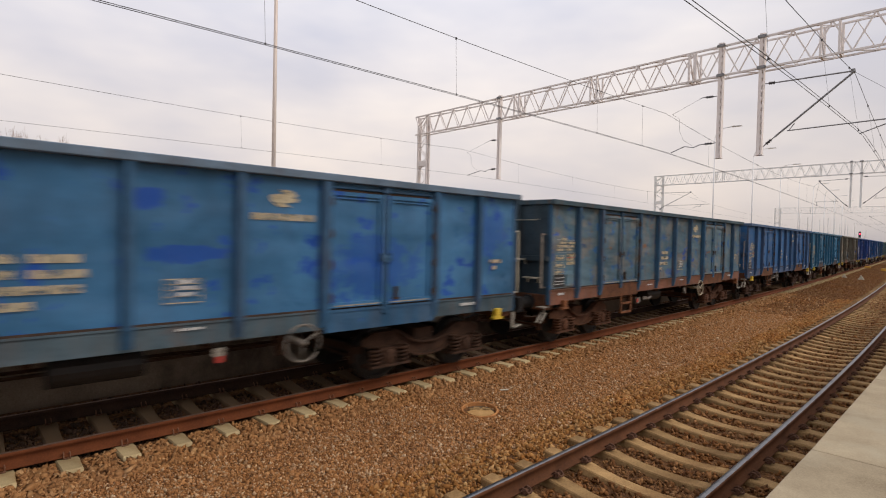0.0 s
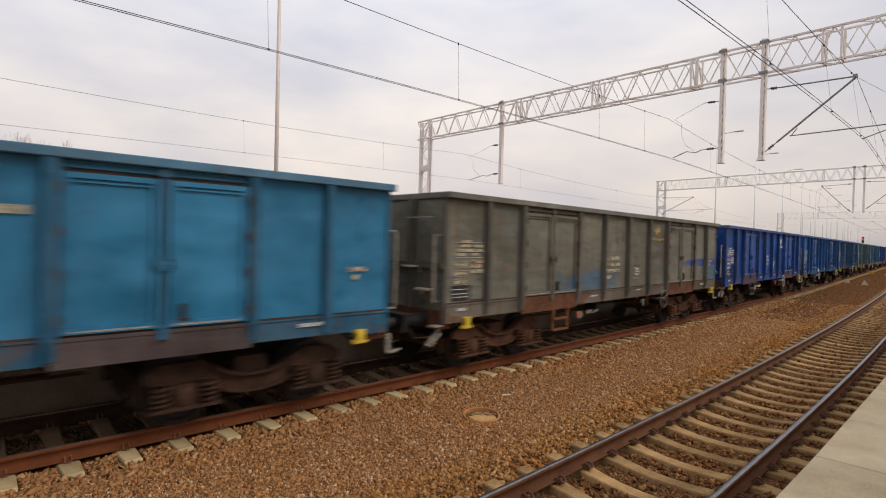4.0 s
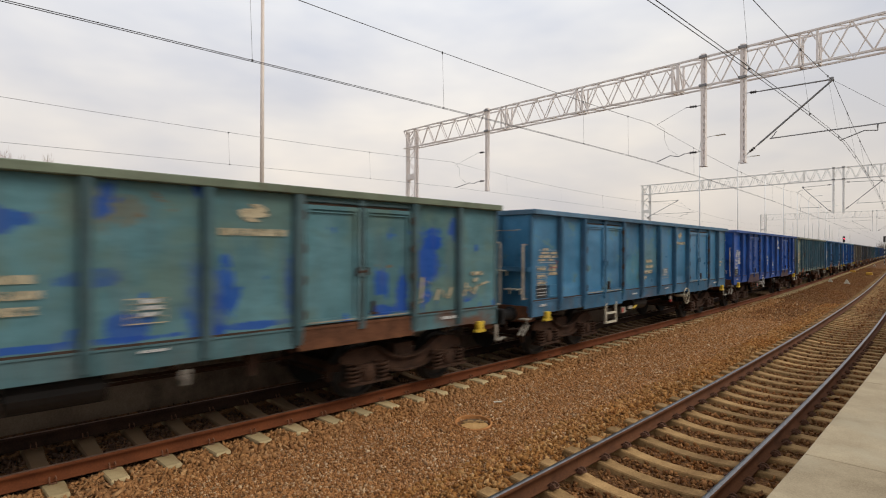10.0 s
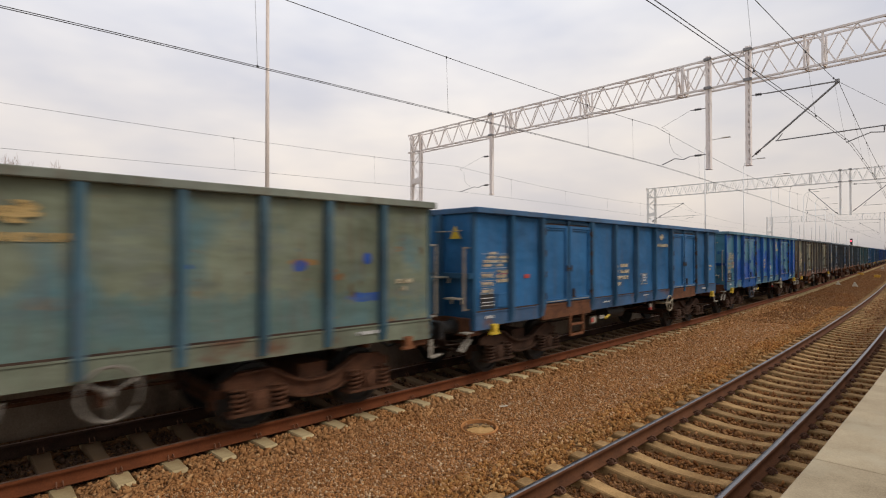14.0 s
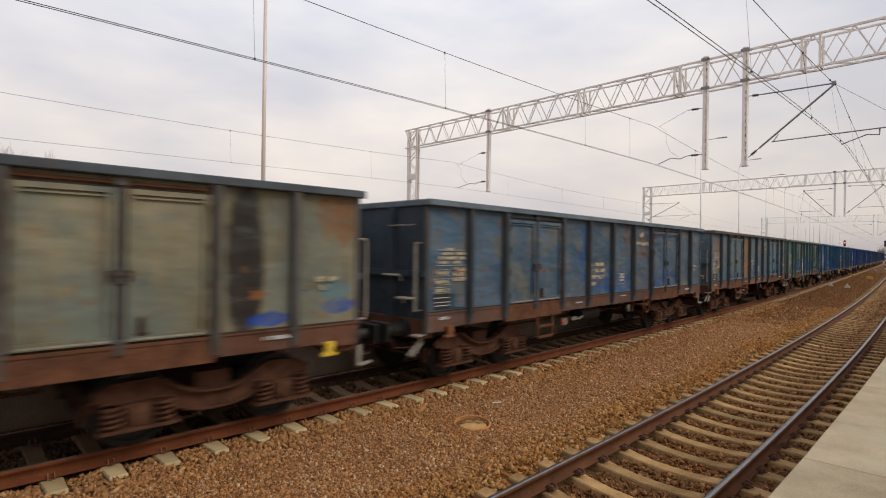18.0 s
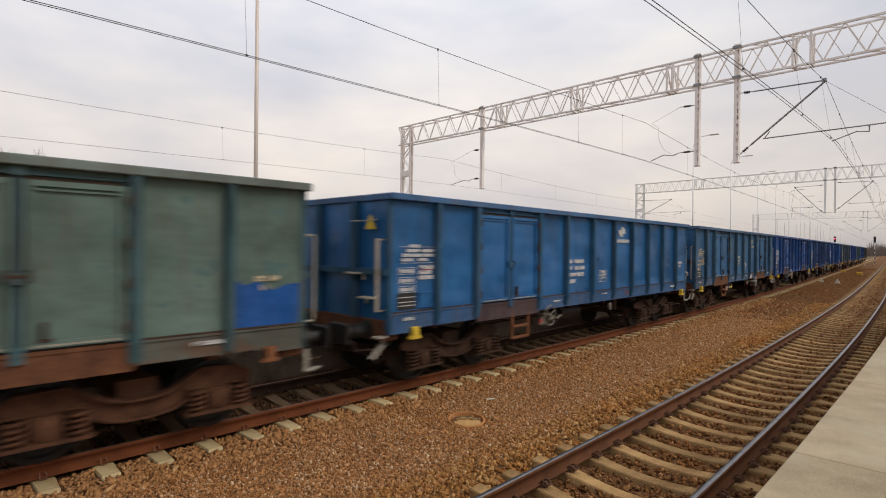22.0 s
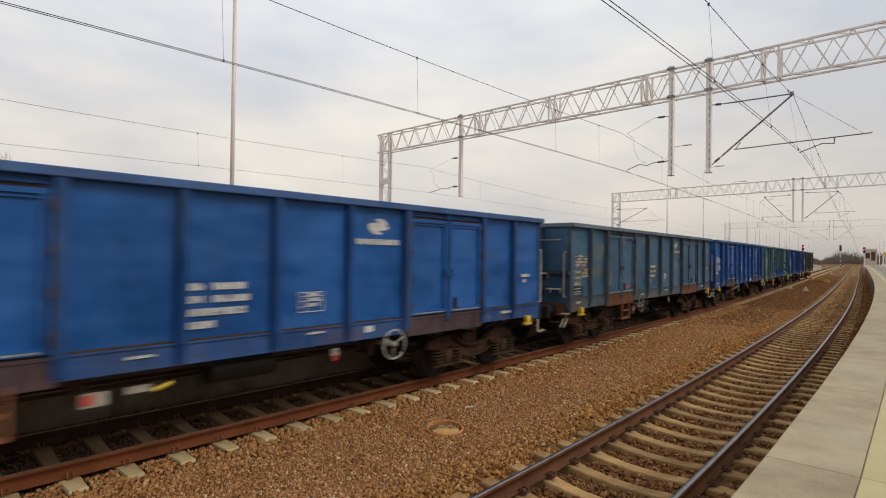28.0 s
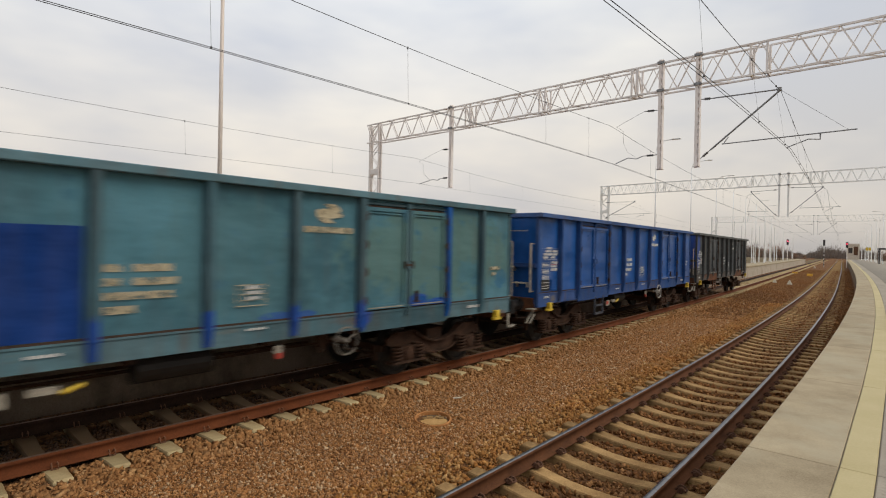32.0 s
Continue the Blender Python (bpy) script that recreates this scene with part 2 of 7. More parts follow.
def plain(name, col, rough=0.6, metal=0.0, vary=0.25):
    return grainy(name, tuple(c * (1 - vary) for c in col), tuple(min(1, c * (1 + vary)) for c in col), 6, 45, rough, metal, 0.15, 0.002)


M_RUST = grainy("rusty_brown_steel", (0.05, 0.026, 0.016), (0.17, 0.085, 0.048), 5, 50, 0.9, 0, 0.4, 0.004)
M_CLIP = grainy("rust_brown_clip_steel", (0.045, 0.022, 0.014), (0.15, 0.075, 0.045), 9, 60, 0.85, 0, 0.3, 0.003)
M_SILL = grainy("rusted_sill", (0.050, 0.023, 0.013), (0.18, 0.075, 0.036), 3.5, 30, 0.85, 0, 0.3, 0.004)
M_BOGIE = grainy("grimy_bogie_steel", (0.014, 0.009, 0.0065), (0.088, 0.044, 0.026), 4, 40, 0.85, 0.1, 0.4, 0.004)
M_BOGIE_RUST = grainy("rusty_bogie_steel", (0.030, 0.014, 0.008), (0.135, 0.058, 0.030), 4, 40, 0.85, 0.0, 0.4, 0.004)
M_BLACK = grainy("black_grease", (0.008, 0.008, 0.008), (0.03, 0.027, 0.024), 5, 40, 0.6, 0.2, 0.2, 0.002)
M_RAILTOP = plain("polished_rail_head", (0.25, 0.245, 0.245), 0.38, 1.0, 0.3)
M_RAIL = grainy("rusty_rail_web", (0.082, 0.0245, 0.0090), (0.165, 0.050, 0.017), 3, 50, 0.9, 0, 0.4, 0.003)
M_RAIL_DARK = grainy("dark_brown_rail_web", (0.060, 0.023, 0.010), (0.155, 0.062, 0.026), 3, 50, 0.85, 0, 0.4, 0.003)
# outer rail of the far track: oil and the train's shade in its colour
M_RAIL_BLACK = grainy("oily_shaded_rail_web", (0.018, 0.010, 0.007), (0.06, 0.030, 0.018), 3, 50, 0.85, 0, 0.4, 0.003)
M_SLEEPER = grainy("weathered_concrete_sleeper", (0.185, 0.107, 0.043), (0.455, 0.288, 0.124), 4.5, 55, 0.92, 0, 0.5, 0.006, 0.3, stain=(0.15, 0.078, 0.029))
M_SLEEPER_DRY = grainy("pale_dry_concrete_sleeper", (0.33, 0.245, 0.120), (0.56, 0.435, 0.24), 3.0, 55, 0.92, 0, 0.4, 0.004, 0.16, stain=(0.30, 0.185, 0.080))
_nt = M_SLEEPER_DRY.node_tree
_b = _nt.nodes["Principled BSDF"]
_was = _b.inputs["Base Color"].links[0].from_socket
_sep = _nt.nodes.new("ShaderNodeSeparateXYZ")
link(_nt, coords(_nt), _sep.inputs[0])
_rag = tex(_nt, "ShaderNodeTexNoise", 7.0, coords(_nt), Detail=4)
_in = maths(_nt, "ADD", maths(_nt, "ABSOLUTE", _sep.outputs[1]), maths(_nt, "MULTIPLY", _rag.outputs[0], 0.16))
# oil, brake dust and the train's shade coloured in between the rails, the ends stay clean
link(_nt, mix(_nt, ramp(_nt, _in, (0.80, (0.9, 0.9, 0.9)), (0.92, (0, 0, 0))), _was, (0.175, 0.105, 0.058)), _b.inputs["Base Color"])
M_PLATFORM = grainy("platform_concrete", (0.240, 0.188, 0.117), (0.435, 0.355, 0.232), 2.4, 95, 0.85, 0, 0.4, 0.003, 0.04, stain=(0.375, 0.325, 0.225))
M_PLATWALL = grainy("brown_platform_wall", (0.10, 0.070, 0.044), (0.21, 0.150, 0.098), 1.2, 40, 0.9, 0, 0.3, 0.004, stain=(0.13, 0.085, 0.05))
# one wall in two tones: shaded colour behind the train, lit colour farther on
M_FARWALL = grainy("shaded_stained_wall", (0.19, 0.142, 0.104), (0.39, 0.315, 0.235), 1.2, 40, 0.9, 0, 0.3, 0.004, stain=(0.10, 0.072, 0.05))
M_LITWALL = grainy("pale_platform_wall", (0.38, 0.32, 0.25), (0.54, 0.47, 0.38), 1.2, 40, 0.9, 0, 0.3, 0.004, stain=(0.34, 0.28, 0.21))
M_YELLOW = grainy("yellow_warning_strip", (0.41, 0.335, 0.16), (0.49, 0.41, 0.22), 2.2, 60, 0.75, 0, 0.2, 0.002, 0.06)
M_TACTILE = grainy("grey_tactile_paving", (0.26, 0.225, 0.175), (0.37, 0.325, 0.26), 2.2, 60, 0.85, 0, 0.2, 0.002, 0.06)
M_GALV = grainy("galvanised_steel", (0.77, 0.71, 0.67), (0.90, 0.85, 0.82), 2.0, 30, 0.6, 0.0, 0.1, 0.001, stain=(0.66, 0.57, 0.51))
# lighter steel; on distant gantries and lamp posts it carries the haze as colour
M_PALE = grainy("pale_zinc", (0.84, 0.83, 0.80), (0.90, 0.90, 0.88), 2.0, 30, 0.6, 0.0, 0.1, 0.001)
M_POST = grainy("pale_painted_steel", (0.77, 0.69, 0.64), (0.89, 0.82, 0.78), 1.5, 30, 0.6, 0.0, 0.1, 0.001)
M_WIRE = plain("weathered_copper_wire", (0.07, 0.065, 0.065), 0.55, 0.5)
M_TUBE = plain("grey_bracket_tube", (0.24, 0.24, 0.245), 0.5, 0.3)
M_INSUL = plain("dark_insulator", (0.03, 0.022, 0.02), 0.35)
M_LAMP = grainy("beige_lamp_post", (0.62, 0.52, 0.45), (0.76, 0.66, 0.58), 1.5, 30, 0.5, 0.1, 0.1, 0.001)
M_FENCE = plain("dark_fence_paint", (0.045, 0.035, 0.035), 0.5, 0.1)
M_WHITE = grainy("chipped_white_paint", (0.42, 0.41, 0.38), (0.68, 0.67, 0.63), 9, 45, 0.7, 0, 0.1, 0.001)


def lettering(name, dark, light, wear):
    """Stencilled paint that has flaked away in places, down to the coat below."""
    m = grainy(name, dark, light, 9, 45, 0.7, 0, 0.1, 0.001)
    nt = m.node_tree
    b = nt.nodes["Principled BSDF"]
    chip = tex(nt, "ShaderNodeTexNoise", 14.0, coords(nt, (0, 0, 0), (0.6, 1.0, 1.0)), Detail=5, Roughness=0.7)
    k = 0.30 + 0.22 * wear
    link(nt, ramp(nt, chip.outputs[0], (k, (0.1, 0.1, 0.1)), (k + 0.14, (1, 1, 1))), b.inputs["Alpha"])
    return m


M_SIGN = lettering("white_letter_paint", (0.40, 0.40, 0.38), (0.62, 0.62, 0.60), 0.15)
M_LETTER = lettering("yellowed_letter_paint", (0.34, 0.28, 0.17), (0.54, 0.46, 0.31), 0.36)
M_OCHRE = lettering("rusty_yellow_letter_paint", (0.30, 0.19, 0.06), (0.52, 0.37, 0.15), 0.45)
M_CREAM = grainy("chipped_cream_paint", (0.42, 0.37, 0.27), (0.62, 0.56, 0.43), 9, 45, 0.7, 0, 0.1, 0.001)
M_YHOOK = plain("yellow_paint", (0.60, 0.41, 0.03), 0.65, 0, 0.35)
M_RED = plain("red_paint", (0.42, 0.045, 0.03), 0.6)
M_BARK = grainy("grey_brown_bark", (0.12, 0.08, 0.058), (0.25, 0.18, 0.135), 6, 40, 0.95, 0, 0.5, 0.01)
M_TWIG = plain("winter_twigs", (0.30, 0.185, 0.125), 0.95, 0, 0.3)


def island(name, cols, rough=0.9, fine=120.0, bumpy=0.35, tint=(1.12, 0.86, 0.55), sheen=0.5):
    """Many loose pieces in one mesh, each of its own tone."""
    m, nt, b = nodes_of(name)
    g = nt.nodes.new("ShaderNodeNewGeometry")
    n = len(cols)
    c = ramp(nt, g.outputs["Random Per Island"], *[(i / (n - 1), col) for i, col in enumerate(cols)])
    f = tex(nt, "ShaderNodeTexNoise", fine, coords(nt), Detail=4, Roughness=0.7)
    big = tex(nt, "ShaderNodeTexNoise", 0.45, coords(nt), Detail=4)
    c = mix(nt, 0.35, c, f.outputs[0], "OVERLAY")
    c = mix(nt, ramp(nt, big.outputs[0], (0.45, (0, 0, 0)), (0.62, (0.5, 0.5, 0.5))), c, mix(nt, 1.0, c, tint, "MULTIPLY"))
    link(nt, c, b.inputs["Base Color"])
    b.inputs["Roughness"].default_value = rough
    b.inputs["Specular IOR Level"].default_value = sheen
    bump(nt, b, f.outputs[0], bumpy, 0.004)
    return m


M_STONE = island("red_brown_ballast_stone", [(0.21, 0.099, 0.038), (0.353, 0.177, 0.071), (0.26, 0.123, 0.05), (0.412, 0.218, 0.091), (0.318, 0.154, 0.06), (0.494, 0.294, 0.139), (0.23, 0.106, 0.042), (0.376, 0.192, 0.076), (0.287, 0.137, 0.054)], tint=(1.0, 0.92, 0.74), sheen=0.12)
M_GRAVEL = island("brown_gravel", [(0.152, 0.063, 0.022), (0.421, 0.199, 0.075), (0.23, 0.1, 0.037), (0.51, 0.263, 0.107), (0.32, 0.143, 0.054), (0.62, 0.453, 0.276), (0.179, 0.076, 0.026), (0.465, 0.23, 0.089), (0.28, 0.125, 0.045), (0.561, 0.312, 0.14)], tint=(1.0, 0.95, 0.84), sheen=0.12)
M_STONE_EDGE = island("orange_rust_stained_stone", [(0.159, 0.065, 0.019), (0.329, 0.152, 0.043), (0.223, 0.093, 0.026), (0.424, 0.223, 0.075), (0.254, 0.109, 0.028), (0.498, 0.299, 0.123), (0.159, 0.065, 0.019)], sheen=0.15)
M_STONE_DARK = island("dark_brown_track_stone", [(0.070, 0.028, 0.010), (0.200, 0.092, 0.034), (0.12, 0.051, 0.018), (0.26, 0.130, 0.050), (0.155, 0.068, 0.024), (0.32, 0.175, 0.078), (0.085, 0.039, 0.016)], sheen=0.12)
M_STONE_FAR = island("stained_brown_stone", [(0.110, 0.050, 0.019), (0.220, 0.108, 0.042), (0.154, 0.072, 0.028), (0.275, 0.144, 0.059), (0.187, 0.089, 0.034), (0.330, 0.192, 0.086)], sheen=0.12)
# stones under the train: its shade is mixed into the oily tone
M_STONE_OIL_SHADE = island("oil_and_shade_stone", [(0.034, 0.020, 0.013), (0.091, 0.051, 0.030), (0.056, 0.030, 0.018), (0.125, 0.072, 0.043), (0.073, 0.042, 0.024)], sheen=0.25)


def ballast_sheet():
    m, nt, b = nodes_of("ballast_bed")
    v = coords(nt)
    vo = tex(nt, "ShaderNodeTexVoronoi", 26.0, v)
    vo2 = tex(nt, "ShaderNodeTexVoronoi", 47.0, v)
    big = tex(nt, "ShaderNodeTexNoise", 0.4, v, Detail=5)
    sep = nt.nodes.new("ShaderNodeSeparateColor")
    link(nt, vo.outputs["Color"], sep.inputs[0])
    c = ramp(nt, sep.outputs[0], (0.0, (0.10, 0.044, 0.017)), (0.5, (0.18, 0.082, 0.030)), (1.0, (0.27, 0.130, 0.050)))
    c = mix(nt, ramp(nt, big.outputs[0], (0.45, (0, 0, 0)), (0.65, (0.55, 0.55, 0.55))), c, (0.22, 0.108, 0.042))
    c = mix(nt, ramp(nt, vo.outputs[0], (0.35, (0, 0, 0)), (0.75, (0.8, 0.8, 0.8))), c, (0.12, 0.060, 0.028))
    link(nt, c, b.inputs["Base Color"])
    b.inputs["Roughness"].default_value = 0.95
    b.inputs["Specular IOR Level"].default_value = 0.15
    bump(nt, b, maths(nt, "ADD", vo.outputs[0], maths(nt, "MULTIPLY", vo2.outputs[0], 0.5)), 0.9, -0.03)
    return m


M_BALLAST = ballast_sheet()
M_GRASS = grainy("dry_winter_grass", (0.085, 0.062, 0.030), (0.20, 0.14, 0.075), 0.35, 9, 0.95, 0, 0.6, 0.05, stain=(0.10, 0.095, 0.035))
M_BLADE = island("grass_blade", [(0.15, 0.115, 0.055), (0.25, 0.155, 0.082), (0.19, 0.13, 0.065), (0.29, 0.185, 0.10)])
M_BLADE_GREEN = island("green_grass_blade", [(0.095, 0.125, 0.034), (0.17, 0.155, 0.06), (0.12, 0.135, 0.04)])

# ---------------------------------------------------------------- mesh helpers


def box(bm, x0, x1, y0, y1, z0, z1):
    vs = [bm.verts.new(p) for p in ((x0, y0, z0), (x1, y0, z0), (x1, y1, z0), (x0, y1, z0), (x0, y0, z1), (x1, y0, z1), (x1, y1, z1), (x0, y1, z1))]
    for f in ((0, 3, 2, 1), (4, 5, 6, 7), (0, 1, 5, 4), (1, 2, 6, 5), (2, 3, 7, 6), (3, 0, 4, 7)):
        bm.faces.new([vs[i] for i in f])
    return vs


def prism(bm, pts, y0, y1):
    """Outline in x, z drawn out from y0 to y1 (outline anticlockwise seen from -y)."""
    a = [bm.verts.new((x, y0, z)) for x, z in pts]
    b = [bm.verts.new((x, y1, z)) for x, z in pts]
    bm.faces.new(a)
    bm.faces.new(b[::-1])
    n = len(pts)
    for i in range(n):
        bm.faces.new((a[i], b[i], b[(i + 1) % n], a[(i + 1) % n]))


def tube(bm, pts, r, n=6, closed=False, taper=None):
    pts = [Vector(p) for p in pts]
    rings = []
    m = len(pts)
    for i, p in enumerate(pts):
        a = pts[(i - 1) % m] if (closed or i > 0) else p
        b = pts[(i + 1) % m] if (closed or i < m - 1) else p
        d = (b - a).normalized()
        up = Vector((0, 0, 1)) if abs(d.z) < 0.9 else Vector((1, 0, 0))
        e1 = d.cross(up).normalized()
        e2 = e1.cross(d)
        rr = r if taper is None else r + (taper - r) * i / max(1, m - 1)
        rings.append([bm.verts.new(p + rr * (math.cos(2 * math.pi * k / n) * e1 + math.sin(2 * math.pi * k / n) * e2)) for k in range(n)])
    for i in range(m if closed else m - 1):
        a, b = rings[i], rings[(i + 1) % m]
        for k in range(n):
            bm.faces.new((a[k], a[(k + 1) % n], b[(k + 1) % n], b[k]))
    if not closed:
        bm.faces.new(rings[0][::-1])
        bm.faces.new(rings[-1])


def lathe(bm, prof, axis="x", origin=(0, 0, 0), n=16):
    """Turned shape: prof is (distance along the axis, radius)."""
    o = Vector(origin)
    rings = []
    for a, r in prof:
        ring = []
        for k in range(n):
            c, s = math.cos(2 * math.pi * k / n) * r, math.sin(2 * math.pi * k / n) * r
            ring.append(bm.verts.new(o + (Vector((a, c, s)) if axis == "x" else Vector((c, a, s)) if axis == "y" else Vector((c, s, a)))))
        rings.append(ring)
    for a, b in zip(rings, rings[1:]):
        for k in range(n):
            bm.faces.new((a[k], a[(k + 1) % n], b[(k + 1) % n], b[k]))
    bm.faces.new(rings[0][::-1])
    bm.faces.new(rings[-1])


def soften(bm, width, seg=1):
    bmesh.ops.bevel(bm, geom=list(bm.edges), offset=width, segments=seg, affect="EDGES", profile=0.5)


def finish(name, bm, material, smooth=False):
    me = bpy.data.meshes.new(name)
    bmesh.ops.recalc_face_normals(bm, faces=bm.faces)
    bm.to_mesh(me)
    bm.free()
    if isinstance(material, (list, tuple)):
        for m in material:
            me.materials.append(m)
    else:
        me.materials.append(material)
    if smooth:
        for p in me.polygons:
            p.use_smooth = True
    return me


def part(name, bm, material, parent, label="", smooth=False):
    ob = new(name, finish(name, bm, material, smooth))
    ob.parent = parent
    if label:
        ob["label"] = label
    return ob


def shared(name, me, parent, m=None):
    ob = new(name, me)
    ob.parent = parent
    if m is not None:
        ob.matrix_basis = m
    return ob


def thing(name, label, category, m=None, group="", kind=""):
    ob = new(name)
    ob.empty_display_size = 0.2
    if m is not None:
        ob.matrix_basis = m
    return tagged(ob, label, category, group, kind)


def raw(name, verts, faces, material):
    """A mesh from arrays of corners and of four-cornered (or three-cornered) faces."""
    me = bpy.data.meshes.new(name)
    k = faces.shape[1]
    me.vertices.add(len(verts))
    me.vertices.foreach_set("co", np.asarray(verts, dtype=np.float32).ravel())
    me.loops.add(faces.size)
    me.loops.foreach_set("vertex_index", faces.astype(np.int32).ravel())
    me.polygons.add(len(faces))
    me.polygons.foreach_set("loop_start", np.arange(len(faces), dtype=np.int32) * k)
    me.update(calc_edges=True)
    me.materials.append(material)
    return me


def strip(name, cols, s0, s1, ds, material, parent=None):
    """A sheet or bar that follows the line: cols is a list of (offset, height) across it."""
    ss = np.arange(s0, s1 + 1e-6, ds)
    n = len(cols)
    vs = np.zeros((len(ss), n, 3))
    for j, (o, z) in enumerate(cols):
        vs[:, j, 0], vs[:, j, 1] = line(ss, o)
        vs[:, j, 2] = z
    i, j = np.meshgrid(np.arange(len(ss) - 1), np.arange(n - 1), indexing="ij")
    a = (i * n + j).ravel()
    me = raw(name, vs.reshape(-1, 3), np.stack([a, a + 1, a + n + 1, a + n], 1), material)
    ob = new(name, me)
    if parent:
        ob.parent = parent
    return ob

# ---------------------------------------------------------------- ground, ballast, platforms
gsz = 2600
bm = bmesh.new()
gv = [bm.verts.new(p) for p in ((-gsz, -gsz, -0.62), (gsz, -gsz, -0.62), (gsz, gsz, -0.62), (-gsz, gsz, -0.62))]
bm.faces.new(gv)
ground = new("ground", finish("ground", bm, M_GRASS))
tagged(ground, "flat dry winter grass field round the station", "ground", kind="structure")
bed = strip("ballast_bed", [(-8.0, -0.60), (-7.4, -0.24), (-6.75, -0.19), (-6.3, -0.215), (-SPACING, -0.255), (-4.55, -0.175), (-4.2, -0.168), (-3.7, -0.222), (-2.1, -0.255), (-1.4, -0.242), (-0.9, -0.265), (0, -0.305), (0.9, -0.265), (1.3, -0.245), (2.2, -0.30), (2.6, -0.60)], -40, 560, 2.0, M_BALLAST)
tagged(bed, "rust-brown crushed stone ballast bed under the tracks", "ballast", kind="structure")
bed3 = strip("ballast_bed_beyond", [(-18.6, -0.60), (-17.4, -0.28), (-13.0, -0.28), (-11.8, -0.60)], -40, 400, 4.0, M_BALLAST)
tagged(bed3, "brown ballast strip of the track behind the fence", "ballast", kind="structure")

PLAT_Z, EDGE = 1.046, 1.826


def platform_near():
    p = thing("platform_near", "pale concrete station platform with a yellow warning strip", "platform", kind="structure")
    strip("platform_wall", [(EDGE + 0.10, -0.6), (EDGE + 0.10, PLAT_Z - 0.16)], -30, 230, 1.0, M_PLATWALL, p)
    strip("paving", [(EDGE + 0.08, PLAT_Z - 0.16), (EDGE + 0.08, PLAT_Z - 0.012), (9.5, PLAT_Z - 0.012), (9.5, -0.6)], -30, 230, 1.0, M_TACTILE, p)["label"] = "grey concrete block paving"
    # edge slabs, each its own piece; the far stretch in longer lengths
    s = -7.45
    while s < 228:
        big = s > 60
        ln = 3.0 if not big else 9.0
        for name, o0, o1, z1, m in (("edge_slab", EDGE, 2.385, PLAT_Z, M_PLATFORM), ("warning_slab", 2.392, 2.590, PLAT_Z + 0.002, M_YELLOW), ("tactile_slab", 2.596, 3.0, PLAT_Z + 0.004, M_TACTILE)):
            gap = 0.004
            bm = bmesh.new()
            c = [at(s + gap, o0), at(s + ln - gap, o0), at(s + ln - gap, o1), at(s + gap, o1)]
            lo = [bm.verts.new((v.x, v.y, PLAT_Z - (0.14 if name == "edge_slab" else 0.06))) for v in c]
            hi = [bm.verts.new((v.x, v.y, z1)) for v in c]
            bm.faces.new(lo)
            bm.faces.new(hi[::-1])
            for i in range(4):
                bm.faces.new((lo[i], hi[i], hi[(i + 1) % 4], lo[(i + 1) % 4]))
            if s < 30:
                bmesh.ops.recalc_face_normals(bm, faces=bm.faces)
                bmesh.ops.bevel(bm, geom=[e for e in bm.edges if all(v in hi for v in e.verts)], offset=0.006, segments=1, affect="EDGES")
            part(name, bm, m, p)
        s += ln
    # rows of raised dots on the tactile slabs
    vs, fs = [], []
    for s in np.arange(0.2, 14, 0.06):
        for o in (2.64, 2.70, 2.76, 2.82, 2.88, 2.94):
            x, y = line(s, o)
            k = len(vs)
            z = PLAT_Z + 0.004
            vs += [(x - .014, y - .014, z), (x + .014, y - .014, z), (x + .014, y + .014, z), (x - .014, y + .014, z), (x - .007, y - .007, z + .005), (x + .007, y - .007, z + .005), (x + .007, y + .007, z + .005), (x - .007, y + .007, z + .005)]
            fs += [(k, k + 1, k + 5, k + 4), (k + 1, k + 2, k + 6, k + 5), (k + 2, k + 3, k + 7, k + 6), (k + 3, k, k + 4, k + 7), (k + 4, k + 5, k + 6, k + 7)]
    d = new("tactile_dots", raw("tactile_dots", np.array(vs), np.array(fs), M_TACTILE))
    d.parent = p
    d["kind"] = "stuff"


platform_near()

FAR_EDGE, FENCE_O = -7.25, -9.5


def platform_far():
    p = thing("platform_far", "low concrete platform behind the train with pale edge slabs", "platform", kind="structure")
    strip("platform_wall", [(FAR_EDGE - 0.06, 0.88), (FAR_EDGE - 0.06, -0.6)], -30, 64, 1.0, M_FARWALL, p)
    strip("platform_wall", [(FAR_EDGE - 0.06, 0.88), (FAR_EDGE - 0.06, -0.6)], 64, 178, 1.0, M_LITWALL, p)["label"] = "pale concrete wall, coloured as lit beyond the train"
    strip("paving", [(-10.2, -0.6), (-10.2, 1.0), (FAR_EDGE - 0.7, 1.0)], -30, 178, 1.0, M_PLATFORM, p)
    for s, e in [(q, q + 1.494) for q in np.arange(-8, 88, 1.5)] + [(q, q + 5.99) for q in np.arange(88, 178, 6.0)]:
        c = [at(s + .006, FAR_EDGE), at(e, FAR_EDGE), at(e, FAR_EDGE - .7), at(s + .006, FAR_EDGE - .7)]
        bm = bmesh.new()
        lo = [bm.verts.new((v.x, v.y, 0.87)) for v in c]
        hi = [bm.verts.new((v.x, v.y, 1.02)) for v in c]
        bm.faces.new(lo)
        bm.faces.new(hi[::-1])
        for i in range(4):
            bm.faces.new((lo[i], hi[i], hi[(i + 1) % 4], lo[(i + 1) % 4]))
        part("edge_slab", bm, M_PLATFORM, p)


platform_far()

# ---------------------------------------------------------------- tracks
M_RAILDULL = grainy("worn_rail_head", (0.15, 0.075, 0.045), (0.26, 0.16, 0.115), 2, 40, .55, .5, .1, .001)
PITCH = 0.594


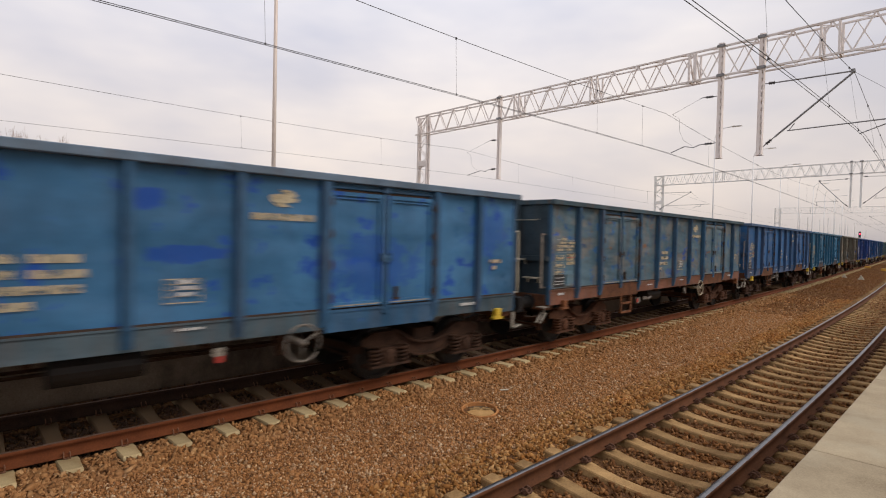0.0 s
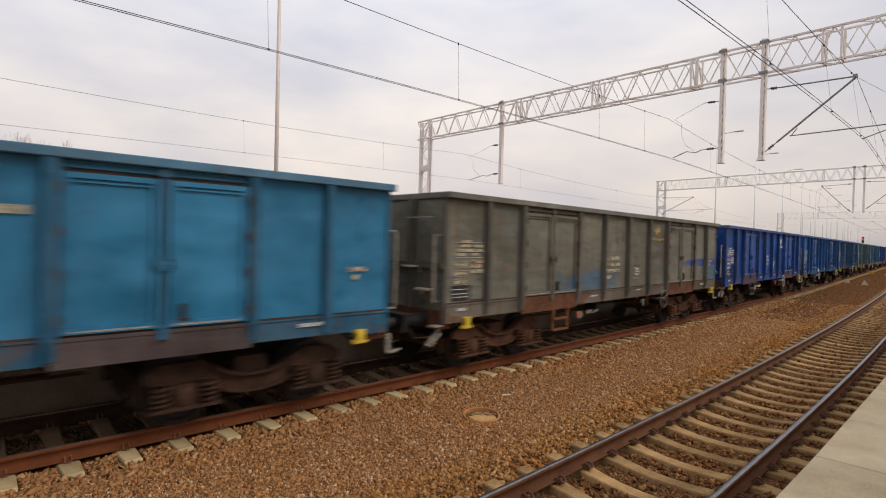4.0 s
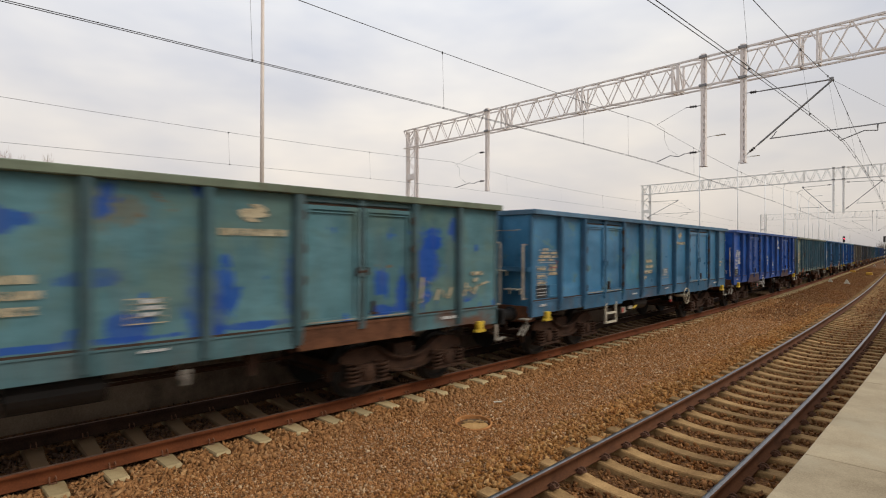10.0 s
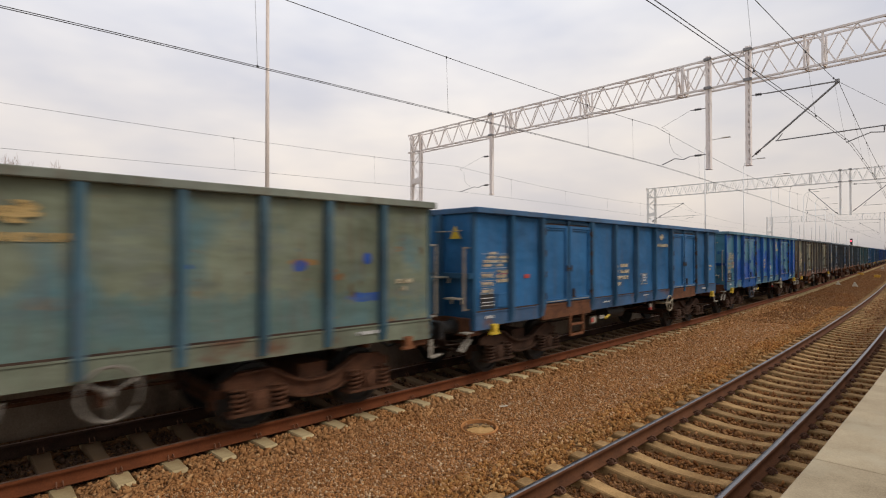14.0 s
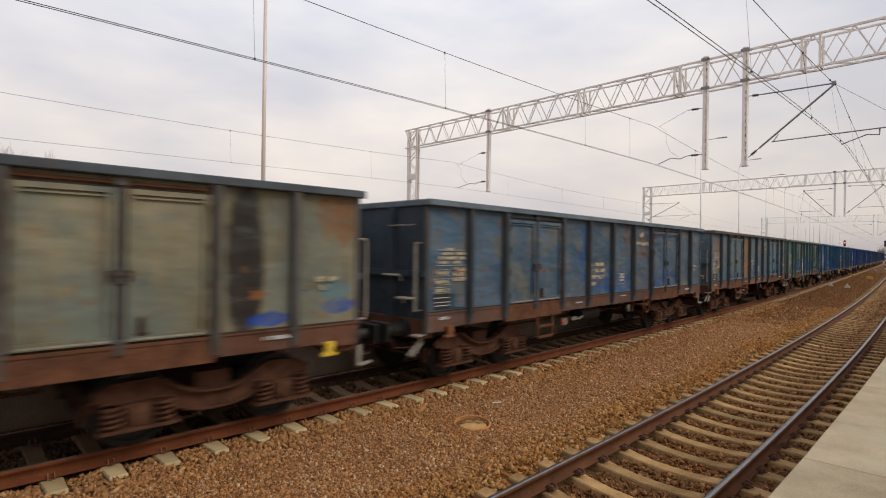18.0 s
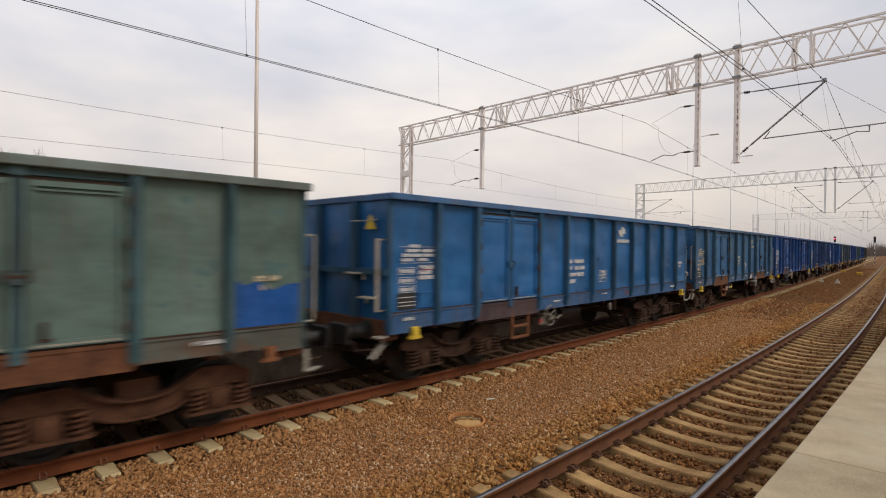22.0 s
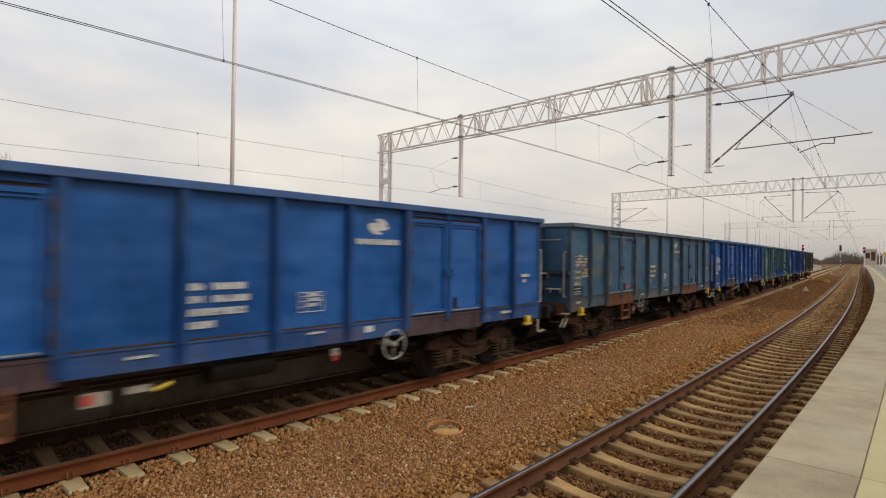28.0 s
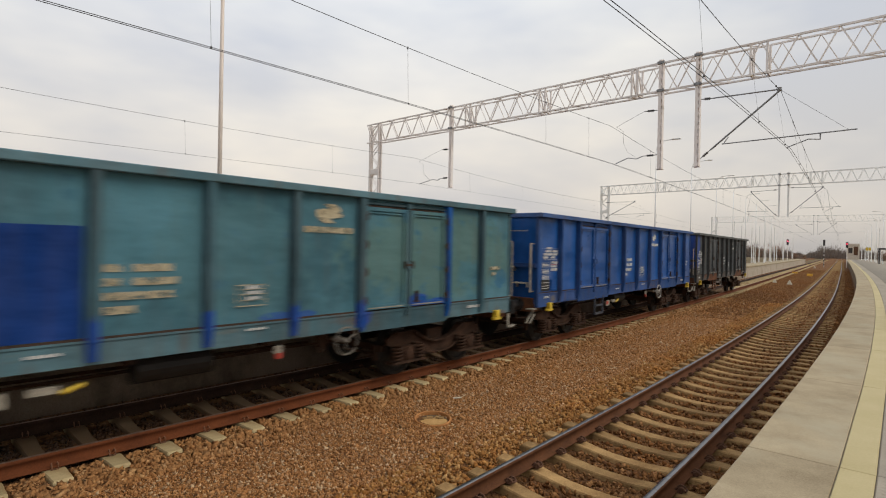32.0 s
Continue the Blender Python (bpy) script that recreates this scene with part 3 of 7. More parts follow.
def rail_mesh(name, o, z, s0=-14.0, shiny=True, web=None):
    web = web or (M_RAIL_DARK if shiny else M_RAIL)
    prof = [(-.075, -.172), (.075, -.172), (.075, -.160), (.012, -.145), (.010, -.055), (.034, -.040), (.036, -.012), (.028, 0.0), (-.028, 0.0), (-.036, -.012), (-.034, -.040), (-.010, -.055), (-.012, -.145), (-.075, -.160)]
    ss = np.concatenate([np.arange(s0, 60, 1.0), np.arange(60, 560, 6.0)])
    n = len(prof)
    vs = np.zeros((len(ss), n, 3))
    for j, (a, b) in enumerate(prof):
        vs[:, j, 0], vs[:, j, 1] = line(ss, o + a)
        vs[:, j, 2] = z + b
    i, j = np.meshgrid(np.arange(len(ss) - 1), np.arange(n), indexing="ij")
    a = (i * n + j).ravel()
    b = (i * n + (j + 1) % n).ravel()
    me = raw(name, vs.reshape(-1, 3), np.stack([a, b, b + n, a + n], 1), web)
    me.materials.append(M_RAILTOP if shiny else M_RAILDULL)
    top = np.isin(np.tile(np.arange(n), len(ss) - 1), (7,))
    me.polygons.foreach_set("material_index", top.astype(np.int32))
    return me


def sleeper_mesh():
    """Prestressed concrete sleeper: high rail seats, low waist, sloped ends. x along the track, y across."""
    sec = [(-1.235, .078, .10, .055), (-1.20, .086, .105, .012), (-.95, .095, .12, 0.0), (-.86, .10, .14, 0.0), (-.64, .10, .14, -.008), (-.50, .092, .135, -.03), (-.25, .085, .125, -.055), (0, .085, .125, -.06),
           (.25, .085, .125, -.055), (.50, .092, .135, -.03), (.64, .10, .14, -.008), (.86, .10, .14, 0.0), (.95, .095, .12, 0.0), (1.20, .086, .105, .012), (1.235, .078, .10, .055)]
    bm = bmesh.new()
    rings = []
    for y, wt_, wb, dz in sec:
        dz = min(dz, 0) if abs(y) < 1.22 else -.05
        rings.append([bm.verts.new(p) for p in ((-wb, y, -.2), (wb, y, -.2), (wt_ + .012, y, dz - .016), (wt_, y, dz), (-wt_, y, dz), (-wt_ - .012, y, dz - .016))])
    for a, b in zip(rings, rings[1:]):
        for k in range(6):
            bm.faces.new((a[k], a[(k + 1) % 6], b[(k + 1) % 6], b[k]))
    bm.faces.new(rings[0][::-1])
    bm.faces.new(rings[-1])
    return finish("sleeper", bm, M_SLEEPER)


def clip_mesh():
    """Sprung rail fastening: shoulder block and looped steel bar."""
    bm = bmesh.new()
    box(bm, -.045, .045, .085, .125, 0, .045)
    for dx in (-.038, .038):
        tube(bm, [(dx, .05, .03), (dx, .085, .062), (dx, .125, .058), (dx * .9, .15, .03)], .011, 6)
    tube(bm, [(-.034, .15, .03), (0, .16, .028), (.034, .15, .03)], .011, 6)
    box(bm, -.06, .06, .045, .09, .006, .03)
    return finish("rail_clip", bm, M_CLIP)


SLEEPER, CLIP = sleeper_mesh(), clip_mesh()


def clip_thin():
    """Thin sprung fastening of the far track: two prongs over the rail foot."""
    bm = bmesh.new()
    for dx in (-.032, .032):
        tube(bm, [(dx, .095, .0), (dx, .085, .05), (dx * .9, .055, .072), (dx * .9, .035, .04)], .0075, 5)
    tube(bm, [(-.03, .095, .012), (0, .115, .012), (.03, .095, .012)], .0075, 5)
    return finish("rail_clip", bm, grainy("dusty_clip_steel", (0.10, 0.045, 0.024), (0.22, 0.11, 0.065), 9, 60, 0.85))


CLIP_RUST = clip_thin()
SLEEPER_DRY = SLEEPER.copy()
SLEEPER_DRY.materials[0] = M_SLEEPER_DRY


def track(name, o, z, phase, tilt, label, near_clips, loose):
    t = thing(name, label, "railway track", kind="structure")
    for side in (-1, 1):
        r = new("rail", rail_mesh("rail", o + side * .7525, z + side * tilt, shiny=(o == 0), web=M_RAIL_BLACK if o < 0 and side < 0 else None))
        r.parent = t
        r["label"] = "steel rail with rusty web and worn bright head"
    zs = z - .188
    n0 = int((-10 - phase) / PITCH)
    far_v, far_f = [], []
    base = np.array([v.co for v in SLEEPER.vertices])
    quads = [tuple(p.vertices) for p in SLEEPER.polygons if len(p.vertices) == 4]
    for i in range(n0, int((300 - phase) / PITCH)):
        s = phase + i * PITCH
        wob = random.uniform(-1, 1)
        m = frame_at(s, o, zs + random.uniform(-.006, .006), wob * 0.6)
        m = m @ Matrix.Rotation(-tilt / .75, 4, "X")
        if s < loose:
            shared("sleeper", SLEEPER if o == 0 else SLEEPER_DRY, t, m)
        else:
            a = np.array(m)
            k = len(far_v) * len(base)
            far_v.append(base @ a[:3, :3].T + a[:3, 3])
            far_f += [[q + k for q in f] for f in quads]
        if s < near_clips and s > -1.5:
            for side in (-1, 1):
                for inner in (-1, 1):
                    shared("rail_clip", CLIP if o == 0 else CLIP_RUST, t, frame_at(s, o + side * .7525, z - .172 + side * tilt, 180 if inner > 0 else 0) @ pose(0, 0, -.012))
    me = raw("sleepers_beyond", np.concatenate(far_v), np.array(far_f), M_SLEEPER if o == 0 else M_SLEEPER_DRY)
    ob = new("sleepers_beyond", me)
    ob.parent = t
    ob["kind"] = "stuff"
    return t


PH_NEAR = 4.488
PH_FAR_S = 1.612
track("track_near", 0.0, 0.0, PH_NEAR, -.014, "curved railway track on concrete sleepers beside the platform", 20, 70)
track("track_far", -SPACING, FAR_Z, PH_FAR_S, .009, "railway track under the goods train with rusty rails", 12, 45)
t3 = thing("track_beyond", "rusty track behind the fence, mostly hidden", "railway track", kind="structure")
for side in (-.7525, .7525):
    r = new("rail", rail_mesh("rail", -15.2 + side, 0.0))
    r.parent = t3


# ---------------------------------------------------------------- loose stones
def bed_z(o):
    return np.interp(o, [-7.4, -6.75, -6.3, -SPACING, -4.55, -4.2, -3.7, -2.1, -1.4, -.9, 0, .9, 1.3, 2.2], [-.24, -.19, -.215, -.255, -.175, -.168, -.222, -.255, -.242, -.250, -.285, -.250, -.240, -.30])


def stones(name, count, s0, s1, o0, o1, size, label, power=1.7, material=None, shards=False):
    rng = np.random.default_rng(count)
    s = s0 + (s1 - s0) * rng.random(count) ** power
    o = o0 + (o1 - o0) * rng.random(count)
    keep = np.ones(count, bool)
    for c, z in ((0, 0), (-SPACING, FAR_Z)):
        for side in (-.7525, .7525):
            keep &= abs(o - c - side) > 0.10
        ph = PH_NEAR if c == 0 else PH_FAR_S
        d = (s - ph + PITCH / 2) % PITCH - PITCH / 2
        keep &= ~((abs(o - c) < (1.19 if c == 0 else 1.25)) & (abs(d) < (0.108 if c == 0 else 0.135)))
    s, o = s[keep], o[keep]
    n = len(s)
    x, y = line(s, o)
    hole = np.hypot(x + .11, y - 8.39) > .258
    s, o, x, y = s[hole], o[hole], x[hole], y[hole]
    n = len(s)
    sz = size * rng.uniform(.55, 1.35, n) * (1 + .35 * np.clip(s / 25, 0, 1))
    z = bed_z(o) + sz * rng.uniform(-.15, .45, n)
    corner = np.array([(a, b, c) for a in (-1, 1) for b in (-1, 1) for c in (-1, 1)], float)
    f = np.array([(0, 1, 3, 2), (4, 6, 7, 5), (0, 4, 5, 1), (2, 3, 7, 6), (0, 2, 6, 4), (1, 5, 7, 3)])
    if shards:      # plainer eight-sided pieces where they lie far off
        corner = np.array([(1, 0, 0), (-1, 0, 0), (0, 1, 0), (0, -1, 0), (0, 0, 1), (0, 0, -1)], float) * 1.5
        f = np.array([(0, 2, 4), (2, 1, 4), (1, 3, 4), (3, 0, 4), (2, 0, 5), (1, 2, 5), (3, 1, 5), (0, 3, 5)])
    k = len(corner)
    v = corner[None] * rng.uniform(.12 if k == 8 else .45, 1.0, (n, k, 3)) * rng.uniform(.28, 1.5, (n, 1, 3))
    q = rng.normal(size=(n, 4))
    q /= np.linalg.norm(q, axis=1)[:, None]
    w_, a, b, c = q.T
    R = np.stack([1 - 2 * (b * b + c * c), 2 * (a * b - w_ * c), 2 * (a * c + w_ * b), 2 * (a * b + w_ * c), 1 - 2 * (a * a + c * c), 2 * (b * c - w_ * a), 2 * (a * c - w_ * b), 2 * (b * c + w_ * a), 1 - 2 * (a * a + b * b)], 1).reshape(n, 3, 3)
    v = np.einsum("nij,nkj->nki", R, v) * (sz * .62)[:, None, None] + np.stack([x, y, z], 1)[:, None]
    fs = (np.arange(n)[:, None, None] * k + f[None]).reshape(-1, f.shape[1])
    ob = new(name, raw(name, v.reshape(-1, 3), fs, material or M_STONE))
    tagged(ob, label, "gravel", kind="stuff")


stones("shoulder_stones", 30000, -1.5, 34, -4.72, -3.8, .050, "red-brown angular stones on the shoulder of the far track")
stones("oily_stones", 24000, -1.5, 34, -7.1, -4.72, .046, "oily stones between the far rails, darkened for the train's shade", 1.7, M_STONE_OIL_SHADE)
stones("ballast_gravel", 146000, -0.5, 26, -3.95, -1.6, .0230, "small pinkish-brown gravel between the two tracks", 1.6, M_GRAVEL)
stones("scattered_stones", 9000, -0.5, 34, -3.9, -1.6, .037, "larger stones scattered over the gravel", 1.6, M_GRAVEL)
stones("edge_stones", 21000, -1.0, 34, -1.95, -1.0, .043, "orange-brown stones along the ends of the near sleepers", 1.7, M_STONE_EDGE)
stones("track_stones", 32000, -1.2, 36, -1.1, 1.75, .042, "dark brown stones between the near rails", 1.7, M_STONE_DARK)
for o0_, o1_, n_, sz_, m_ in ((-7.1, -4.72, 6000, .06, M_STONE_OIL_SHADE), (-4.72, -3.8, 3500, .06, M_STONE), (-3.9, -1.7, 13000, .046, M_GRAVEL), (-1.75, -1.0, 3000, .056, M_STONE_EDGE), (-1.1, 1.75, 6500, .058, M_STONE_DARK)):
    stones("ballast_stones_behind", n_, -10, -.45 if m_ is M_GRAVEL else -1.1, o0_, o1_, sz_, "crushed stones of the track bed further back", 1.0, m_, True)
stones("ballast_stones_far", 52000, 24, 110, -7.1, -1.2, .038, "brown crushed stones along the tracks further off", 1.3, M_STONE_FAR, True)
stones("track_stones_far", 22000, 30, 110, -1.2, 1.75, .050, "dark brown stones between the near rails further off", 1.3, M_STONE_DARK, True)


def manhole():
    t = thing("manhole_cover", "round drain cover full of gravel in a broken rusty ring", "manhole cover", Matrix.Translation((-0.11, 8.39, -0.222)) @ Matrix.Rotation(radians(5), 4, "X"))
    bm = bmesh.new()
    lathe(bm, [(-.1, .262), (-.026, .262), (-.030, .2), (-.032, .05), (-.03, .001)], "z", n=28)
    part("lid", bm, grainy("dark_wet_soil", (0.07, 0.042, 0.022), (0.19, 0.125, 0.07), 9, 60, .9), t, "dark soil-covered lid")
    bm = bmesh.new()
    lathe(bm, [(-.06, .262), (.026, .266), (.034, .274), (.034, .288), (.024, .296), (-.06, .296)], "z", n=40)
    part("ring", bm, grainy("rusty_ring", (0.30, 0.12, 0.038), (0.55, 0.26, 0.095), 6, 50, .9), t, "rust-orange iron ring")
    bm = bmesh.new()
    pts = [(.24, -.02), (.20, .06), (.10, .03), (-.02, .07), (-.12, .01), (-.2, -.06), (-.16, -.17), (-.03, -.235), (.12, -.21), (.21, -.12)]
    lo, hi = [bm.verts.new((x, y, -.045)) for x, y in pts], [bm.verts.new((x * .97, y * .97, .004 - .06 * y)) for x, y in pts]
    bm.faces.new(lo[::-1])
    bm.faces.new(hi)
    for i in range(len(pts)):
        j = (i + 1) % len(pts)
        bm.faces.new((lo[i], lo[j], hi[j], hi[i]))
    part("broken_plate", bm, grainy("ochre_plate", (0.36, 0.19, 0.06), (0.58, 0.36, 0.15), 6, 50, .9), t, "ochre broken cover plate")
    for x, y, sz in ((-.13, .05, .04), (-.05, .11, .05), (.07, .12, .035), (.13, .09, .045), (-.02, .04, .03), (.03, .07, .025)):
        bm = bmesh.new()
        box(bm, x - sz, x + sz, y - sz * .6, y + sz * .6, -.04, .012)
        soften(bm, .012)
        part("stone", bm, M_SLEEPER, t)


manhole()

# ---------------------------------------------------------------- overhead line gantries


def bar(bm, a, b, w, d=None):
    """A straight member of rectangular section."""
    a, b = Vector(a), Vector(b)
    d = d or w
    ax = (b - a).normalized()
    up = Vector((0, 0, 1)) if abs(ax.z) < .95 else Vector((1, 0, 0))
    e1 = ax.cross(up).normalized() * w / 2
    e2 = e1.cross(ax).normalized() * d / 2
    vs = [bm.verts.new(p + i * e1 + j * e2) for p in (a, b) for i, j in ((-1, -1), (1, -1), (1, 1), (-1, 1))]
    for f in ((0, 1, 2, 3), (7, 6, 5, 4), (0, 4, 5, 1), (1, 5, 6, 2), (2, 6, 7, 3), (3, 7, 4, 0)):
        bm.faces.new([vs[i] for i in f])


def insulator(bm, a, b, r=.055):
    """A rod insulator: thin metal ends and three sheds in the middle."""
    a, b = Vector(a), Vector(b)
    tube(bm, [a, b], .013, 6)
    for f in (.34, .5, .66):
        c = a.lerp(b, f)
        d = (b - a) * .035
        tube(bm, [c - d, c + d], r * .95, 8)
    tube(bm, [a.lerp(b, .27), a.lerp(b, .73)], .024, 6)


def lattice_leg(bm, y, z0, z1, w=.2):
    """Two channel uprights joined by a zigzag and batten plates."""
    for dy in (-.37, .37):
        for dx in (-w / 2, w / 2):
            bar(bm, (dx, y + dy, z0), (dx, y + dy, z1), .10, .03)
        bar(bm, (0, y + dy * 1.1, z0), (0, y + dy * 1.1, z1), w, .02)
    n = int((z1 - z0) / .55)
    for i in range(n):
        a, b = z0 + (z1 - z0) * i / n, z0 + (z1 - z0) * (i + 1) / n
        s = 1 if i % 2 else -1
        for dx, q in ((-w / 2, s), (w / 2, s)):
            bar(bm, (dx, y - .36 * q, a), (dx, y + .36 * q, b), .035)
    for z in (z1 - 2.6, z1 - 5.6):
        for dx in (-w / 2 - .01, w / 2 + .01):
            box(bm, dx - .006, dx + .006, y - .40, y + .40, z - .14, z + .14)


def gantry(s, turn, ztop, left, right, posts, arms, label, depth=.44, k=1.0, steel=None, tall=.98):
    """x along the line, y to its left (so offsets to the right are -y)."""
    g = thing("overhead_line_gantry", label, "gantry", frame_at(s, 0, 0, turn), "gantries along the line")
    zb = ztop - tall
    d = depth / 2
    steel = steel or M_GALV
    for x in (-d, d):
        for z in (zb, ztop):
            bm = bmesh.new()
            bar(bm, (x, -right, z), (x, -left, z), (.06 if x < 0 else .05) * k)
            part("chord", bm, steel, g)
    bm = bmesh.new()
    n = int((right - left) / (.5 if k == 1 else .36))
    for i in range(n):
        a, b = -left - (right - left) * i / n, -left - (right - left) * (i + 1) / n
        lo, hi = (zb, ztop) if i % 2 else (ztop, zb)
        # the two faces of the beam zigzag against each other
        bar(bm, (-d, a, lo), (-d, b, hi), .03 * k, .042 * k)
        bar(bm, (d, a, hi if k == 1 else lo), (d, b, lo if k == 1 else hi), .022 * k, .026 * k)
        q = 1 if i % 2 else -1
        if i % 2:
            bar(bm, (-d * q, a, ztop), (d * q, b, ztop), .028 * k)
            bar(bm, (-d * q, a, zb), (d * q, b, zb), .028 * k)
    part("lattice", bm, steel, g)
    # joint frames where beam lengths meet
    for o in ((-12.55, -12.28, -8.58, -8.3, -4.66, -4.44, -0.81, -0.35) if k == 1 else (-13.1, -12.47, -5.15, -1.09, -.32)):
        if left < o < right:
            bm = bmesh.new()
            for x in (-d, d):
                bar(bm, (x, -o, zb), (x, -o, ztop), .06)
            bar(bm, (-d, -o, ztop), (d, -o, zb), .04)
            bar(bm, (-d, -o, zb), (d, -o, zb), .05)
            part("joint_frame", bm, steel, g)
    for o in (left + .45, right - .45):
        bm = bmesh.new()
        lattice_leg(bm, -o, -.6, ztop + .02)
        part("leg", bm, steel, g, "pale lattice steel leg")
    for o, zlo in posts:
        bm = bmesh.new()
        w = .15 * k
        # two channels side by side, tied by batten plates, on dark clamps
        box(bm, -.09 - d, .07 - d, -o - w / 2 + .055 * k, -o + w / 2, zlo, ztop + .1)
        box(bm, -.09 - d, .07 - d, -o - w / 2, -o - w / 2 + .026 * k, zlo, ztop + .1)
        z = zlo + .05
        while z < ztop:
            box(bm, -.085 - d, .065 - d, -o - w / 2 + .026 * k, -o - w / 2 + .055 * k, z, z + .10)
            z += .24
        box(bm, -.12 - d, .10 - d, -o - .10 * k, -o + .10 * k, zlo - .018, zlo - .001)
        for z in (zb, ztop):
            bc = bmesh.new()
            box(bc, -.125 - d, -.091 - d, -o - .12 * k, -o + .12 * k, z - .045, z + .045)
            for y in (-.11 * k, .11 * k):
                tube(bc, [(-.16 - d, -o + y, z), (.14 - d, -o + y, z)], .014, 6)
            part("clamp", bc, M_TUBE, g, "dark bolted clamp plate")
        part("drop_post", bm, M_POST if k == 1 else M_PALE, g, "pale steel drop post")
    for kind, o, track_o, zm, zc, *far in arms:
        reach = far[0] if far else 1.92
        sg = 1 if track_o > o else -1
        x0 = -d - .01
        P = lambda oo, z: (x0, -oo, z)
        bw = bmesh.new()

        def arm(nm, make):
            b_ = bmesh.new()
            make(b_)
            part(nm, b_, M_INSUL if nm == "insulator" else M_TUBE, g, "dark ribbed insulator" if nm == "insulator" else "dark grey bracket tube")

        if kind == "cantilever":
            arm("top_tube", lambda q: tube(q, [P(o + sg * .48, zm + .05), P(track_o + sg * .05, zm)], .022 * k))
            arm("insulator", lambda q: insulator(q, P(o + sg * .1, zm + .07), P(o + sg * .48, zm + .05), .05))
            arm("insulator", lambda q: insulator(q, P(o + sg * .1, zc - .08), P(o + sg * .42, zc + .19), .05))
            arm("diagonal_tube", lambda q: tube(q, [P(o + sg * .42, zc + .19), P(track_o + sg * .05, zm)], .03 * k, 8))
            arm("registration_tube", lambda q: (tube(q, [P(o + sg * .76, zc + .34), P(track_o + sg * reach, zc + .37)], .019 * k), tube(q, [P(o + sg * .8, zc + .34), P(o + sg * .95, zc + .55)], .014 * k)))
            arm("steady_arm", lambda q: (tube(q, [P(track_o + sg * reach * .55, zc + .18), P(track_o + sg * reach * .40, zc + .22), P(track_o + sg * .2, zc + .02)], .016 * k), tube(q, [P(track_o + sg * reach * .55, zc + .36), P(track_o + sg * reach * .55, zc + .17)], .024 * k, 5, False, .012 * k)))
            arm("wire_clamp", lambda q: box(q, x0 - .05, x0 + .05, -track_o - .05, -track_o + .05, zm - .05, zm + .06))
            tube(bw, [P(track_o, zm), P(track_o + sg * reach * .91, zc + .36)], .005 * k)
        else:
            arm("insulator", lambda q: insulator(q, P(o + sg * .1, zm + .4), P(o + sg * .6, zm + .42), .045))
            tube(bw, [P(o + sg * .6, zm + .42), P(track_o, zm)], .005 * k)
            tube(bw, [P(track_o, zm), P(track_o - sg * .26, zm - .18), P(track_o - sg * .28, zm - .62), P(track_o - sg * .42, zc + .42), P(track_o - sg * .72, zc + .2)], .0045 * k)
            arm("insulator", lambda q: insulator(q, P(o + sg * .1, zc + .2), P(o + sg * .6, zc + .2), .045))
            arm("steady_arm", lambda q: tube(q, [P(o + sg * .62, zc + .2), P(o + sg * .85, zc + .12), P(o + sg * 1.15, zc + .19), P(track_o, zc + .02)], .016 * k))
        part("stay_wire", bw, M_WIRE, g)
    return g


ZM, ZC = 7.56, 5.72
gantry(19.25, -3.0, 9.14, -19.6, 9.5, ((-13.4, 5.34), (-3.58, 5.41), (-2.35, 5.39)), (("cantilever", -2.35, 0.0, ZM, ZC), ("pull", -3.58, -5.2, 7.1, ZC), ("pull", -13.4, -15.5, 6.78, 5.62)), "pale grey lattice steel gantry carrying the overhead wires")
gantry(50.5, -6.5, 8.95, -18.9, 9.5, ((-3.15, 5.5), (-2.52, 5.5)), (("cantilever", -2.52, -.25, 7.73, 5.80, 1.15), ("cantilever", -3.15, -5.17, 7.62, 5.62, .3), ("cantilever", -18.4, -15.26, 7.24, 5.7, 1.68)), "grey lattice gantry with bracket arms on both sides", k=.85, steel=M_PALE, tall=.9)
gantry(106, 0.0, 8.8, -18.2, 9.5, ((-3.0, 5.65), (-2.45, 5.65)), (("cantilever", -2.45, 0.0, ZM, ZC), ("cantilever", -3.0, -SPACING, 7.3, ZC)), "distant lattice gantry over the tracks", k=.55, steel=M_PALE)


